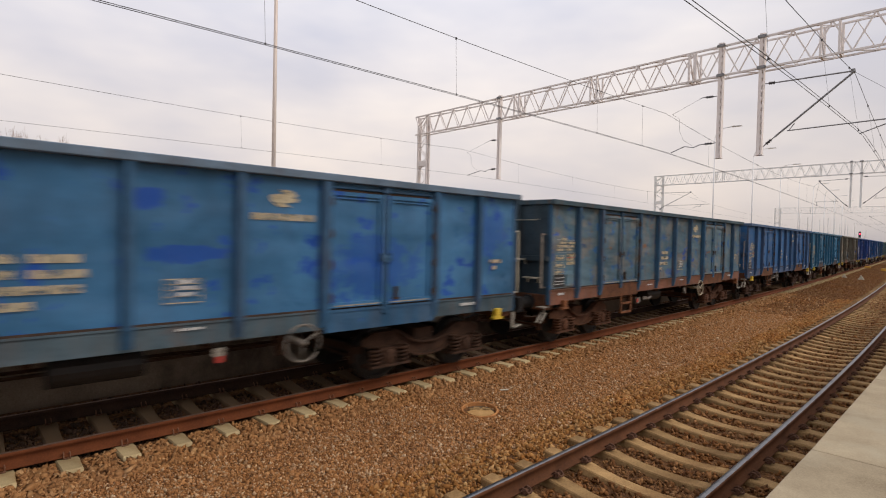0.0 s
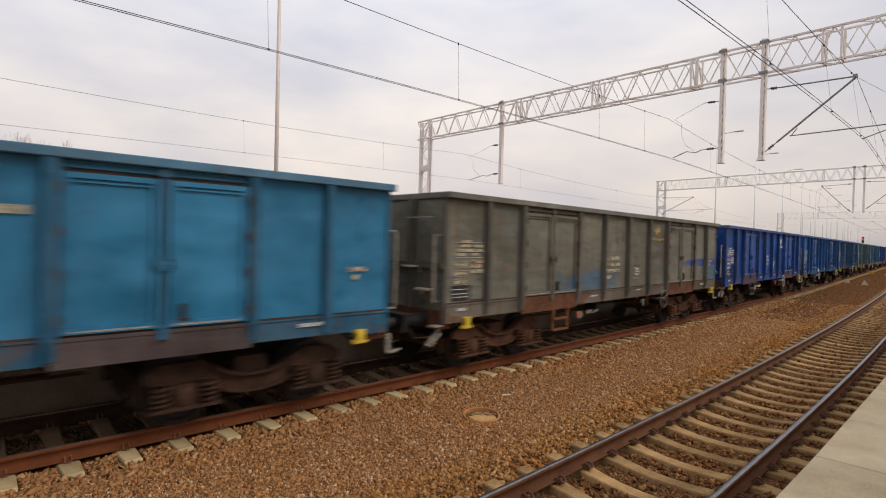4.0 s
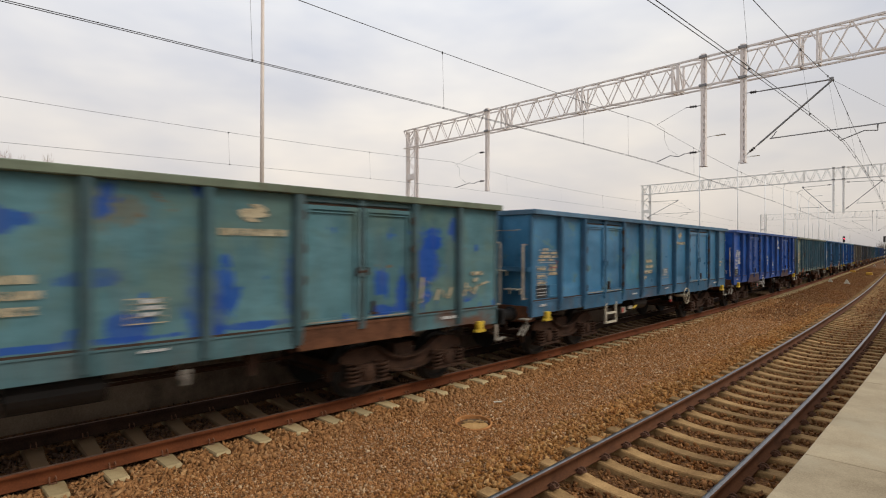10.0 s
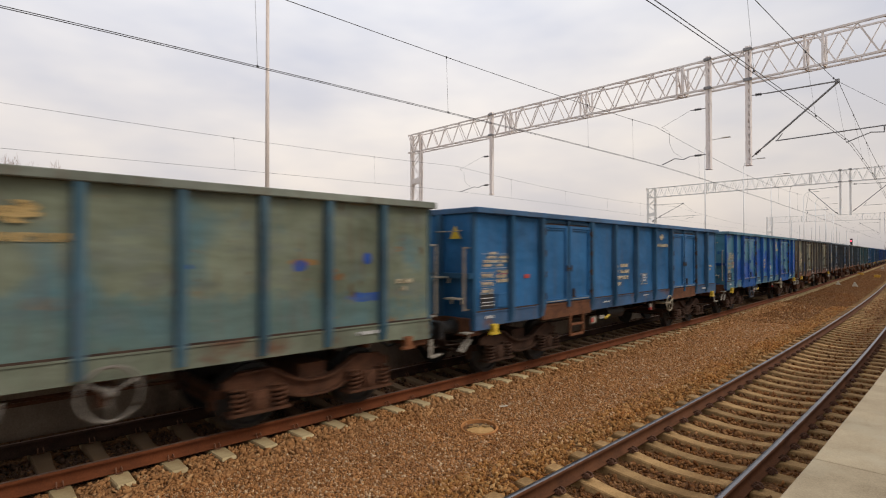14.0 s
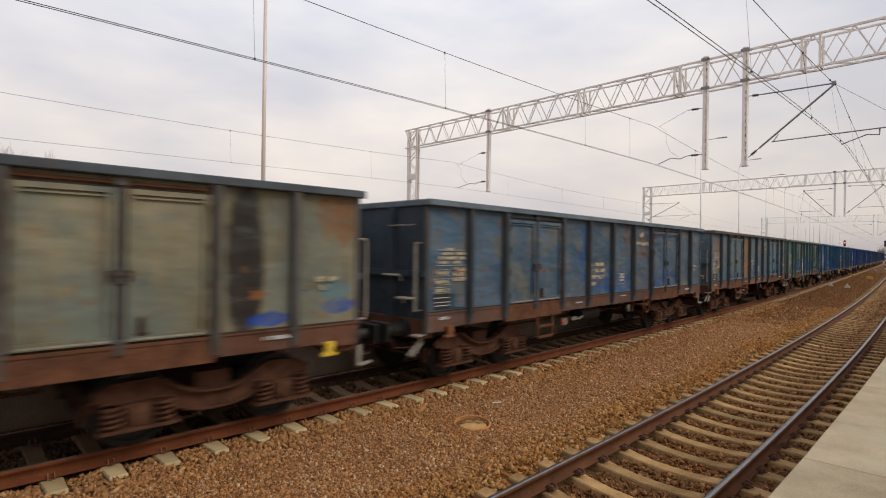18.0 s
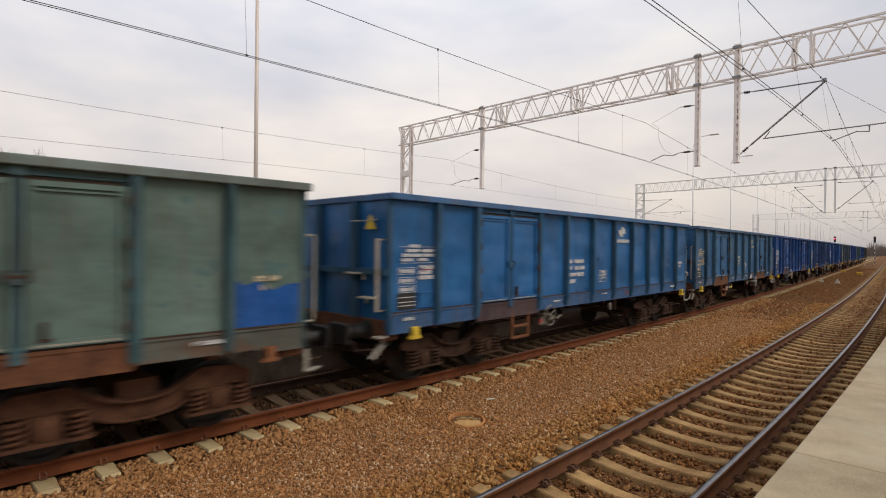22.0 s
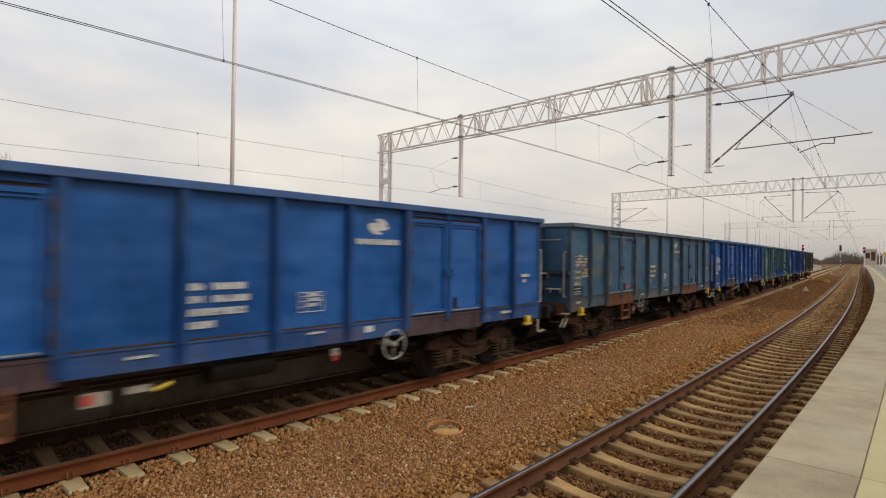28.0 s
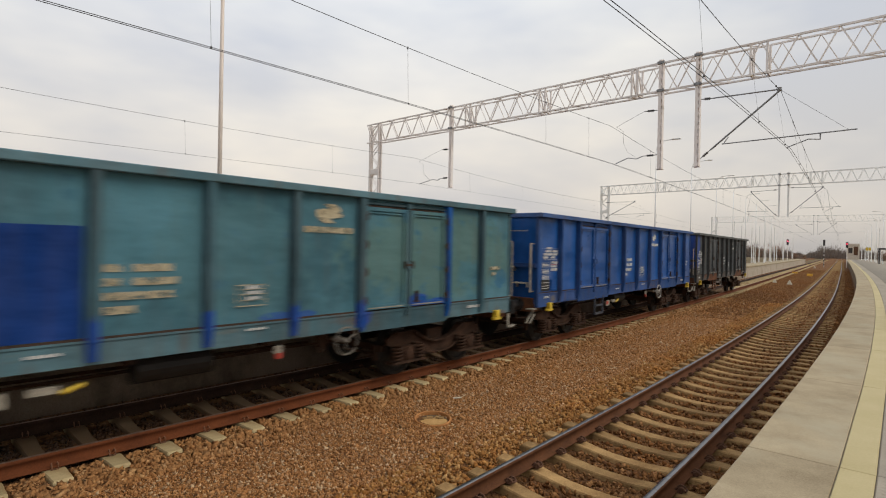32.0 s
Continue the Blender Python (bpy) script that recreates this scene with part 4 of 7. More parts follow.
# ---------------------------------------------------------------- wires
def wires(name, o, zm, zc, droppers, label, double=True, sag=.75, zc_near=None, thin=.62, stagger=0.0):
    t = thing(name, label, "overhead wire")
    knots = (-11.5, 19.25, 50.5, 106, 160, 230, 300)
    pts_m, pts_c = [], []
    # the contact wire zigzags from gantry to gantry
    swing = lambda s: stagger * float(np.interp(s, knots, (-1.15, 1, -.6, .6, -.6, .6, 0)))
    for a, b in zip(knots, knots[1:]):
        for k in range(12):
            f = k / 12
            s = a + (b - a) * f
            pts_m.append(at(s, o, zm - sag * min(1.6, (b - a) / 31) * 4 * f * (1 - f)))
            z = zc
            if zc_near is not None and s < 19.25:
                z = zc + (zc_near - zc) * (19.25 - s) / 19.25
            pts_c.append((s, z))
    bm = bmesh.new()
    tube(bm, pts_m, .011 * thin, 5)
    part("messenger_wire", bm, M_WIRE, t)
    for d in ((-.032, .032) if double else (0,)):
        bm = bmesh.new()
        tube(bm, [at(s, o + d + swing(s), z) for s, z in pts_c], .0095 * thin, 5)
        part("contact_wire", bm, M_WIRE, t)
    for s in droppers:
        i = max(j for j in range(len(knots) - 1) if knots[j] <= s)
        f = (s - knots[i]) / (knots[i + 1] - knots[i])
        ztop = zm - sag * min(1.6, (knots[i + 1] - knots[i]) / 31) * 4 * f * (1 - f)
        zb = zc if zc_near is None or s >= 19.25 else zc + (zc_near - zc) * (19.25 - s) / 19.25
        bm = bmesh.new()
        tube(bm, [at(s, o, ztop), at(s + .05, o + swing(s), zb)], .0045 * thin, 4)
        box(bm, *[c for v in (at(s, o, 0),) for c in (v.x - .014, v.x + .014, v.y - .014, v.y + .014)], ztop - .03, ztop + .02)
        box(bm, *[c for v in (at(s + .05, o + swing(s), 0),) for c in (v.x - .012, v.x + .012, v.y - .012, v.y + .012)], zb - .01, zb + .025)
        part("dropper", bm, M_WIRE, t)


wires("overhead_wire_near", 0.0, ZM, ZC, (3.6, 9.7, 14.3, 18.2, 22.6, 27, 33, 40, 46, 58, 68, 80), "catenary wires over the platform track", True, .80, 5.34, stagger=.27)
wires("overhead_wire_far", -SPACING, 7.17, ZC + .06, (3.7, 8.1, 14.2, 17.3, 24, 32, 40, 47, 62, 78), "double contact wire over the train's track", True, .42, 5.45)
wires("overhead_wire_beyond", -15.3, 6.85, 5.62, (7.7, 14, 24, 30, 36, 42, 60, 72), "thin catenary wires over the track behind the fence", False, .38, 5.27, .5)

# ---------------------------------------------------------------- goods wagons
L = 13.75
HALF = L / 2
SIDE = 1.40
Z_SILL, Z_PANEL, Z_RIM0, Z_RIM = 1.08, 1.37, 3.24, 3.35
BOGIE_X, AXLE_X, WHEEL_R = HALF - 2.0, 0.92, 0.46
M_BODY = plain("wagon_paint", (0.02, 0.1, 0.3))
M_TRIM = plain("wagon_post_paint", (0.02, 0.09, 0.25))
M_RIMP = plain("wagon_rim_paint", (0.05, 0.08, 0.12))
M_SOLE = plain("wagon_sole_paint", (0.05, 0.06, 0.08))
M_WHEEL = grainy("chipped_grey_white_paint", (0.20, 0.185, 0.16), (0.48, 0.45, 0.40), 9, 45, 0.7)
M_STEP = grainy("worn_pale_step", (0.12, 0.10, 0.08), (0.42, 0.38, 0.30), 7, 45, 0.75)
M_LOCK = grainy("greasy_rusty_lock", (0.02, 0.015, 0.012), (0.085, 0.05, 0.034), 6, 40, 0.8)


def wall_mesh(x0, x1, z0, z1, seams, seed, depth=.034):
    """A thin steel side, dented inwards between its posts. Faces -y."""
    nx, nz = 110, 14
    bm = bmesh.new()
    rows = []
    for i in range(nx + 1):
        x = x0 + (x1 - x0) * i / nx
        col = []
        d = min(abs(x - s) for s in seams)
        k = min(1, d / .25)
        for j in range(nz + 1):
            z = z0 + (z1 - z0) * j / nz
            e = min(1, min(z - z0, z1 - z) / .25)
            v = .5 + .5 * noise.noise(Vector((x * .9 + seed * 7, seed * 3.1, z * 1.1))) + .35 * noise.noise(Vector((x * 2.6, seed, z * 2.4)))
            col.append(bm.verts.new((x, -SIDE + depth * k * max(0, e) * max(0, v), z)))
        rows.append(col)
    for a, b in zip(rows, rows[1:]):
        for j in range(nz):
            bm.faces.new((a[j], b[j], b[j + 1], a[j + 1]))
    box(bm, x0, x1, -SIDE + .06, -SIDE + .065, z0, z1)
    return bm


def mirrored(bm):
    bmesh.ops.scale(bm, vec=(1, -1, 1), verts=bm.verts)
    bmesh.ops.reverse_faces(bm, faces=bm.faces)
    return bm


def both(name, make, mat, w, label="", smooth=False):
    """The same part on the near side and, mirrored, on the far side."""
    a = part(name, make(), mat, w, label, smooth)
    b = part(name, mirrored(make()), mat, w, label, smooth)
    return a, b


def post_bm(x, wdt=.13, z0=1.12, z1=Z_RIM0):
    bm = bmesh.new()
    y0, y1 = -SIDE - .004, -SIDE - .11
    a = wdt / 2
    pts = [(-a, y0), (-a * .62, y1), (a * .62, y1), (a, y0)]
    lo = [bm.verts.new((x + p, y if y == y0 else y + .05, z0)) for p, y in pts]
    mi = [bm.verts.new((x + p, y, z0 + .22)) for p, y in pts]
    hi = [bm.verts.new((x + p, y, z1)) for p, y in pts]
    for r0, r1 in ((lo, mi), (mi, hi)):
        for i in range(4):
            bm.faces.new((r0[i], r0[(i + 1) % 4], r1[(i + 1) % 4], r1[i]))
    bm.faces.new(lo)
    bm.faces.new(hi[::-1])
    return bm


def leaf_bm(x0, x1):
    """One leaf of a side door: sheet with a turned-up frame and a drip strip."""
    bm = bmesh.new()
    z0, z1 = 1.39, 3.11
    y = -SIDE - .008
    box(bm, x0 + .03, x1 - .03, y - .014, y, z0 + .01, z1 - .01)
    for a, b, c, d in ((x0 + .02, x0 + .085, z0, z1), (x1 - .085, x1 - .02, z0, z1), (x0 + .085, x1 - .085, z0, z0 + .07), (x0 + .085, x1 - .085, z1 - .06, z1)):
        box(bm, a, b, y - .055, y - .010, c, d)
    box(bm, x0 + .10, x1 - .10, y - .044, y - .012, z1 - .105, z1 - .085)
    return bm


def hinge_bm(x):
    bm = bmesh.new()
    tube(bm, [(x, -SIDE - .08, 1.42), (x, -SIDE - .08, 3.08)], .012, 6)
    for z in (1.55, 2.03, 2.48, 2.95):
        box(bm, x - .042, x + .042, -SIDE - .10, -SIDE - .05, z - .04, z + .04)
        tube(bm, [(x, -SIDE - .10, z - .07), (x, -SIDE - .10, z + .07)], .022, 6)
    return bm


def plate(bm, x0, x1, z0, z1, y=-SIDE - .006):
    box(bm, x0, x1, y - .003, y, z0, z1)


def words(name, mat, w, x0, z1, spec, h=.062, gap=.05, y=-SIDE - .006, label=""):
    """Unreadable lettering as plain bars on a thin base line, a part for each word; spec is a list of rows of (start, end)."""
    z = z1
    for row in spec:
        for a, b in row:
            bm = bmesh.new()
            x = a
            while x < b - .01:
                wdt = min(random.uniform(.030, .070), b - x)
                box(bm, x0 + x, x0 + x + wdt, y - .003, y, z - h, z)
                x += wdt + .013
            box(bm, x0 + a, x0 + b, y - .0026, y, z - h, z - h + .007)
            part(name, bm, mat, w, label)
        z -= h + gap


def emblem_bm(cx, cz, sz):
    """A plain two-winged shape."""
    bm = bmesh.new()
    wing = [(-.217, .304), (0, .335), (.174, .33), (.30, .275), (.391, .2), (.46, .11), (.504, .009), (.478, -.078), (.38, -.125), (.26, -.148), (.017, -.174), (.07, -.217)]
    prism(bm, [(cx + sgn * a * sz, cz + sgn * b * sz) for sgn in (1, -1) for a, b in wing], -SIDE - .0095, -SIDE - .0065)
    return bm


def wheelset_bm():
    bm = bmesh.new()
    for s in (-1, 1):
        lathe(bm, [(s * .68, .12), (s * .69, .36), (s * .685, .42), (s * .685, .49), (s * .715, .485), (s * .72, WHEEL_R), (s * .82, WHEEL_R - .006), (s * .825, .40), (s * .79, .37), (s * .78, .14), (s * .84, .12), (s * .84, .01)], "y", n=28)
        for k in range(5):
            a = 2 * math.pi * k / 5
            box(bm, math.cos(a) * .25 - .03, math.cos(a) * .25 + .03, s * .79 - .012, s * .79 + .012, math.sin(a) * .25 - .03, math.sin(a) * .25 + .03)
    lathe(bm, [(-1.0, .06), (-.85, .075), (.85, .075), (1.0, .06)], "y", n=12)
    return bm


def bogie(parent, x):
    """Two-axle bogie with coil springs; parts hang under it."""
    bm = bmesh.new()
    box(bm, -.22, .22, -.95, .95, .55, .82)
    for dx in (-1.35, 1.35):
        box(bm, dx - .05, dx + .05, -.9, .9, .5, .62)
    b = part("bogie", bm, M_BOGIE, parent, "rust-brown two-axle bogie")
    b.matrix_basis = pose(x, 0, 0)
    outline = [(-1.38, .74), (-1.38, .64), (-1.2, .60), (-.70, .60), (-.52, .49), (-.34, .41), (-.15, .375), (.15, .375), (.34, .41), (.52, .49), (.70, .60), (1.2, .60), (1.38, .64), (1.38, .74), (1.2, .84), (.72, .86), (.52, .74), (.34, .645), (.15, .60), (-.15, .60), (-.34, .645), (-.52, .74), (-.72, .86), (-1.2, .84)]
    for s in (-1, 1):
        bm = bmesh.new()
        y = s * 1.02
        prism(bm, outline, min(y, y - s * .05), max(y, y - s * .05))
        for q0, q1 in zip(outline[15:23], outline[16:24]):
            lo_, hi_ = min(q0[1], q1[1]), max(q0[1], q1[1])
            bar(bm, (q0[0], y + s * .02, q0[1]), (q1[0], y + s * .02, q1[1]), .14, .03)
        for q0, q1 in zip(outline[3:10], outline[4:11]):
            bar(bm, (q0[0], y + s * .02, q0[1]), (q1[0], y + s * .02, q1[1]), .14, .03)
        part("side_frame", bm, M_BOGIE, b)
        for ax in (-AXLE_X, AXLE_X):
            bm = bmesh.new()
            box(bm, ax - .14, ax + .14, s * 1.03 - .12, s * 1.03 + .12, .33, .60)
            lathe(bm, [(s * 1.13, .125), (s * 1.19, .12), (s * 1.205, .07), (s * 1.21, .01)], "y", (ax, 0, WHEEL_R), 12)
            box(bm, ax - .42, ax + .42, s * 1.08 - .13, s * 1.08 + .13, .295, .335)
            part("axlebox", bm, M_BOGIE, b)
            for dx in (-.28, .28):
                bm = bmesh.new()
                n, turns = 40, 4.5
                tube(bm, [(ax + dx + .095 * math.cos(2 * math.pi * turns * i / n), s * 1.12 + .095 * math.sin(2 * math.pi * turns * i / n), .335 + .29 * i / n) for i in range(n + 1)], .022, 5)
                part("spring", bm, M_BOGIE, b, smooth=True)
    ws = []
    for ax in (-AXLE_X, AXLE_X):
        o = part("wheelset", wheelset_bm(), M_BLACK, b, "dark steel wheels on their axle")
        o.matrix_basis = pose(ax, 0, WHEEL_R)
        ws.append(o)
    for ax in (-AXLE_X, AXLE_X):
        bm = bmesh.new()
        for s in (-1, 1):
            box(bm, ax - .54 if ax < 0 else ax + .48, ax - .48 if ax < 0 else ax + .54, s * .76 - .05, s * .76 + .05, .34, .62)
        cx = ax - .51 if ax < 0 else ax + .51
        tube(bm, [(cx, -.76, .45), (cx, .76, .45)], .03, 6)
        part("brake_beam", bm, M_BOGIE, b)
    return b


def wagon(kind, ratio=1.0):
    """An open high-sided goods wagon. x runs from the leading end (-) to the trailing end (+); -y faces the platform."""
    w = thing("goods_wagon", "", "goods wagon")
    HALF, L, BOGIE_X = 6.875 * ratio, 13.75 * ratio, 6.875 * ratio - 2.0
    # drawing positions run from 0 to 13.75 along every wagon
    X = lambda u: u * ratio - HALF
    if kind == "two_doors":
        posts = (1.10, 2.20, 4.35, 5.60, 6.88, 8.15, 9.40, 11.55, 12.65)
        doors = ((2.20, 4.35), (9.40, 11.55))
    elif kind == "one_door":
        posts = (1.10, 2.20, 4.35, 5.55, 6.85, 8.05, 9.20, 10.35, 11.50, 12.65)
        doors = ((2.20, 4.35),)
    else:
        posts = (1.25, 2.38, 3.42, 4.46, 5.5, 6.54, 7.58, 8.62, 9.66, 10.7, 11.7, 12.7)
        doors = ()
    seams = [0, 13.75, *posts]
    both("side_wall", lambda: wall_mesh(X(0), X(13.75), Z_PANEL, Z_RIM0, [X(p) for p in seams], 1 if kind == "two_doors" else 2), M_BODY, w, smooth=True)

    def sole():
        bm = bmesh.new()
        prism(bm, [(X(0), 1.02), (X(.45), 1.02), (X(.75), Z_SILL), (X(13.75 - .75), Z_SILL), (X(13.75 - .45), 1.02), (X(13.75), 1.02), (X(13.75), Z_PANEL - .012), (X(0), Z_PANEL - .012)], -SIDE - .012, -SIDE + .05)
        box(bm, X(0), X(13.75), -SIDE - .03, -SIDE - .012, Z_PANEL - .035, Z_PANEL - .012)
        return bm
    both("solebar", sole, M_SOLE, w, "weathered steel solebar")
    def seam():
        bm = bmesh.new()
        box(bm, X(.02), X(13.75 - .02), -SIDE - .010, -SIDE - .001, Z_PANEL - .012, Z_PANEL + .016)
        return bm
    both("panel_seam", seam, M_LOCK, w, "dark seam above the solebar")
    for p in posts:
        both("side_post", lambda: post_bm(X(p), .16 if any(abs(p - q) < .01 for d in doors for q in d) else .13), M_TRIM, w)
    for e in (-1, 1):
        for s in (-1, 1):
            bm = bmesh.new()
            cx = e * (HALF - .06)
            box(bm, min(cx, cx + e * .075), max(cx, cx + e * .075), min(s * (SIDE - .06), s * (SIDE + .012)), max(s * (SIDE - .06), s * (SIDE + .012)), 1.03, Z_RIM0)
            part("corner_post", bm, M_TRIM, w)
    for a, b in doors:
        c = (a + b) / 2
        for x0, x1, h in ((a + .07, c - .04, -1), (c + .04, b - .07, 1)):
            both("door_leaf", lambda: leaf_bm(X(x0), X(x1)), M_BODY, w)
            both("hinge", lambda: hinge_bm(X(x0) - .01 if h < 0 else X(x1) + .01), M_LOCK, w, "dark rusty door hinges")

        def seal():
            bm = bmesh.new()
            for x0_, x1_ in ((X(a + .065), X(a + .10)), (X(c) - .065, X(c) + .065), (X(b) - .10, X(b) - .065)):
                box(bm, x0_, x1_, -SIDE - .012, -SIDE - .002, 1.37, 3.2)
            box(bm, X(a + .07), X(b - .07), -SIDE - .012, -SIDE - .003, 3.10, 3.15)
            return bm
        both("door_seal", seal, M_LOCK, w, "dark grimy gap round the doors")

        def lintel():
            bm = bmesh.new()
            box(bm, X(a + .08), X(b - .08), -SIDE - .040, -SIDE - .004, 3.158, 3.195)
            for x0_, x1_ in ((X(a + .082), X(a + .115)), (X(b - .115), X(b - .082))):
                box(bm, x0_, x1_, -SIDE - .040, -SIDE - .013, 1.40, 3.150)
            return bm
        both("door_frame", lintel, M_TRIM, w)

        def latch():
            bm = bmesh.new()
            box(bm, X(c) - .11, X(c) + .11, -SIDE - .088, -SIDE - .066, 2.11, 2.15)
            for sx in (-1, 1):
                box(bm, *sorted((X(c) + sx * .075, X(c) + sx * .11)), -SIDE - .098, -SIDE - .066, 2.07, 2.20)
            soften(bm, .005)
            return bm
        both("door_latch", latch, M_LOCK, w, "dark greasy door latch")

        def handle():
            bm = bmesh.new()
            box(bm, X(c) + .20, X(c) + .245, -SIDE - .085, -SIDE - .03, 1.48, 1.66)
            box(bm, X(c) + .16, X(c) + .30, -SIDE - .075, -SIDE - .03, 1.45, 1.484)
            soften(bm, .005)
            return bm
        both("door_handle", handle, M_LOCK, w, "dark door handle")

        def worn():
            bm = bmesh.new()
            for x0_, x1_ in ((a + .16, c - .12), (c + .12, b - .16)):
                box(bm, X(x0_), X(x1_), -SIDE - .0665, -SIDE - .060, 1.405, 1.425)
            return bm
        both("worn_edge", worn, M_STEP, w, "bare worn lower edge of the doors")

        def lock():
            bm = bmesh.new()
            box(bm, X(c) - .032, X(c) + .032, -SIDE - .06, -SIDE - .015, 1.3, 3.2)
            box(bm, X(c) - .06, X(c) + .06, -SIDE - .085, -SIDE - .02, 2.05, 2.17)
            box(bm, X(c) - .05, X(c) + .05, -SIDE - .085, -SIDE - .02, 1.25, 1.42)
            box(bm, X(c) - .05, X(c) + .05, -SIDE - .08, -SIDE - .02, 3.14, 3.24)
            return bm
        both("door_bar", lock, M_LOCK, w, "dark greasy door locking bar")

        def dsill():
            bm = bmesh.new()
            prism(bm, [(X(a - .05), 1.33), (X(a + .02), 1.03), (X(b - .02), 1.03), (X(b + .05), 1.33)], -SIDE - .048, -SIDE - .03)
            box(bm, X(a), X(b), -SIDE - .06, -SIDE - .03, 1.32, 1.36)
            return bm
        both("door_sill", dsill, M_SILL, w, "rusty steel sill below the door")
    bm = bmesh.new()
    for s in (-1, 1):
        y0, y1 = sorted((s * (SIDE - .03), s * (SIDE + .125)))
        box(bm, X(-.05), X(13.8), y0, y1, Z_RIM0, Z_RIM)
    for e in (-1, 1):
        x0, x1 = sorted((e * (HALF - .07), e * (HALF + .05)))
        box(bm, x0, x1, -SIDE + .03, SIDE - .03, Z_RIM0, Z_RIM)
    soften(bm, .012)
    part("top_rim", bm, M_RIMP, w, "weathered steel top rail")
    for e in (-1, 1):
        bm = bmesh.new()
        x = e * (HALF - .03)
        box(bm, x - .02, x + .02, -SIDE + .06, SIDE - .06, 1.1, Z_RIM0)
        part("end_wall", bm, M_BODY, w)
        bm = bmesh.new()
        for y in (-.55, .55):
            prism_x = sorted((e * (HALF - .005), e * (HALF + .11)))
            box(bm, *prism_x, y - .06, y + .06, 1.25, Z_RIM0)
        part("end_stiffener", bm, M_TRIM, w)
        bm = bmesh.new()
        xx = sorted((e * (HALF - .005), e * (HALF + .085)))
        box(bm, *xx, -SIDE + .02, SIDE - .02, 2.0, 2.1)
        part("end_rail", bm, M_TRIM, w)
        bm = bmesh.new()
        xx = sorted((e * (HALF - .3), e * (HALF + .02)))
        box(bm, *xx, -1.3, 1.3, .9, 1.25)
        soften(bm, .015)
        part("buffer_beam", bm, M_SILL, w, "rusty headstock")
        for y in (-.875, .875):
            bm = bmesh.new()
            lathe(bm, [(e * (HALF + .02), .17), (e * (HALF + .06), .17), (e * (HALF + .07), .125), (e * (HALF + .36), .115), (e * (HALF + .37), .085), (e * (HALF + .56), .085)], "x", (0, y, 1.06), 14)
            bu = part("buffer", bm, M_BLACK, w, "black greasy buffer")
            bm = bmesh.new()
            xx = sorted((e * (HALF + .56), e * (HALF + .615)))
            box(bm, *xx, y - .24, y + .24, 1.06 - .17, 1.06 + .17)
            soften(bm, .02)
            part("buffer_head", bm, M_BLACK, bu)
        bm = bmesh.new()
        x0 = e * (HALF + .02)
        tube(bm, [(x0, 0, 1.02), (x0 + e * .3, 0, 1.02), (x0 + e * .42, 0, .95)], .05, 8)
        tube(bm, [(x0 + e * .4, 0, .98), (x0 + e * .52, .05, .82), (x0 + e * .6, 0, .96)], .028, 6)
        part("coupling", bm, M_BLACK, w)
        bm = bmesh.new()
        tube(bm, [(x0, .35, .95), (x0 + e * .18, .36, .75), (x0 + e * .4, .3, .62), (x0 + e * .58, .1, .74)], .025, 6)
        part("brake_hose", bm, M_BLACK, w)
        # shunter's handrail under the buffer and the step at the corner
        bm = bmesh.new()
        y = -1.2
        tube(bm, [(x0 - e * .08, y, .95), (x0 + e * .10, y, .78), (x0 + e * .42, y + .1, .78), (x0 + e * .5, y + .1, .95)], .014, 6)
        part("shunter_rail", bm, M_LOCK, w, "dark bent grab bar")
        bm = bmesh.new()
        cx = x0 + e * .06
        if e > 0:
            box(bm, cx - .035, cx + .035, -1.345, -1.325, .68, .98)
            prism(bm, [(cx - .035, .665), (cx + .035, .665), (cx + .20, .70), (cx + .20, .716), (cx + .035, .685), (cx - .035, .685)], -1.41, -1.31)
        else:
            box(bm, cx - .14, cx + .06, -1.40, -1.22, .978, 1.0)
            for y in (-1.36, -1.26):
                bar(bm, (cx + .02, y, .86), (cx - .22, y - .02, .66), .05, .02)
            bar(bm, (cx + .02, -1.31, .98), (cx + .02, -1.31, .84), .03)
        part("corner_step", bm, M_STEP, w, "pale worn corner step")
        for s in (-1, 1):
            bm = bmesh.new()
            u = X(.54) if e < 0 else X(13.75 - .54)
            prism(bm, [(u - .12, .905), (u + .12, .905), (u + .12, .946), (u + .05, .962), (u + .058, 1.01), (u + .08, 1.11), (u - .08, 1.11), (u - .058, 1.01), (u - .05, .962), (u - .12, .946)], s * 1.45 - .05, s * 1.45 + .05)
            soften(bm, .008)
            part("rope_hook", bm, M_YHOOK, w, "yellow-painted rope hook")
    # grab rail at the trailing corner
    bm = bmesh.new()
    xe = HALF + .02
    tube(bm, [(xe, -SIDE + .1, 2.62), (xe + .16, -SIDE + .06, 2.62), (xe + .17, -SIDE + .06, 2.58), (xe + .17, -SIDE + .06, 1.42), (xe + .16, -SIDE + .06, 1.38), (xe, -SIDE + .1, 1.38)], .02, 6)
    part("grab_rail", bm, M_CREAM, w, "pale upright grab rail")
    bm = bmesh.new()
    xe = -HALF - .02
    box(bm, xe - .18, xe - .105, -SIDE + .10, -SIDE + .118, 1.40, 2.60)
    for z in (1.40, 2.57):
        box(bm, xe - .10, xe + .02, -SIDE + .10, -SIDE + .118, z, z + .03)
    soften(bm, .004)
    part("hand_plate", bm, M_STEP, w, "pale flat upright grab bar")
    bm = bmesh.new()
    tube(bm, [(xe, -.55, 2.92), (xe - .12, -.55, 2.9), (xe - .12, -1.1, 2.9), (xe, -1.1, 2.92)], .012, 6)
    part("hand_bar", bm, M_STEP, w, "pale level hand bar")
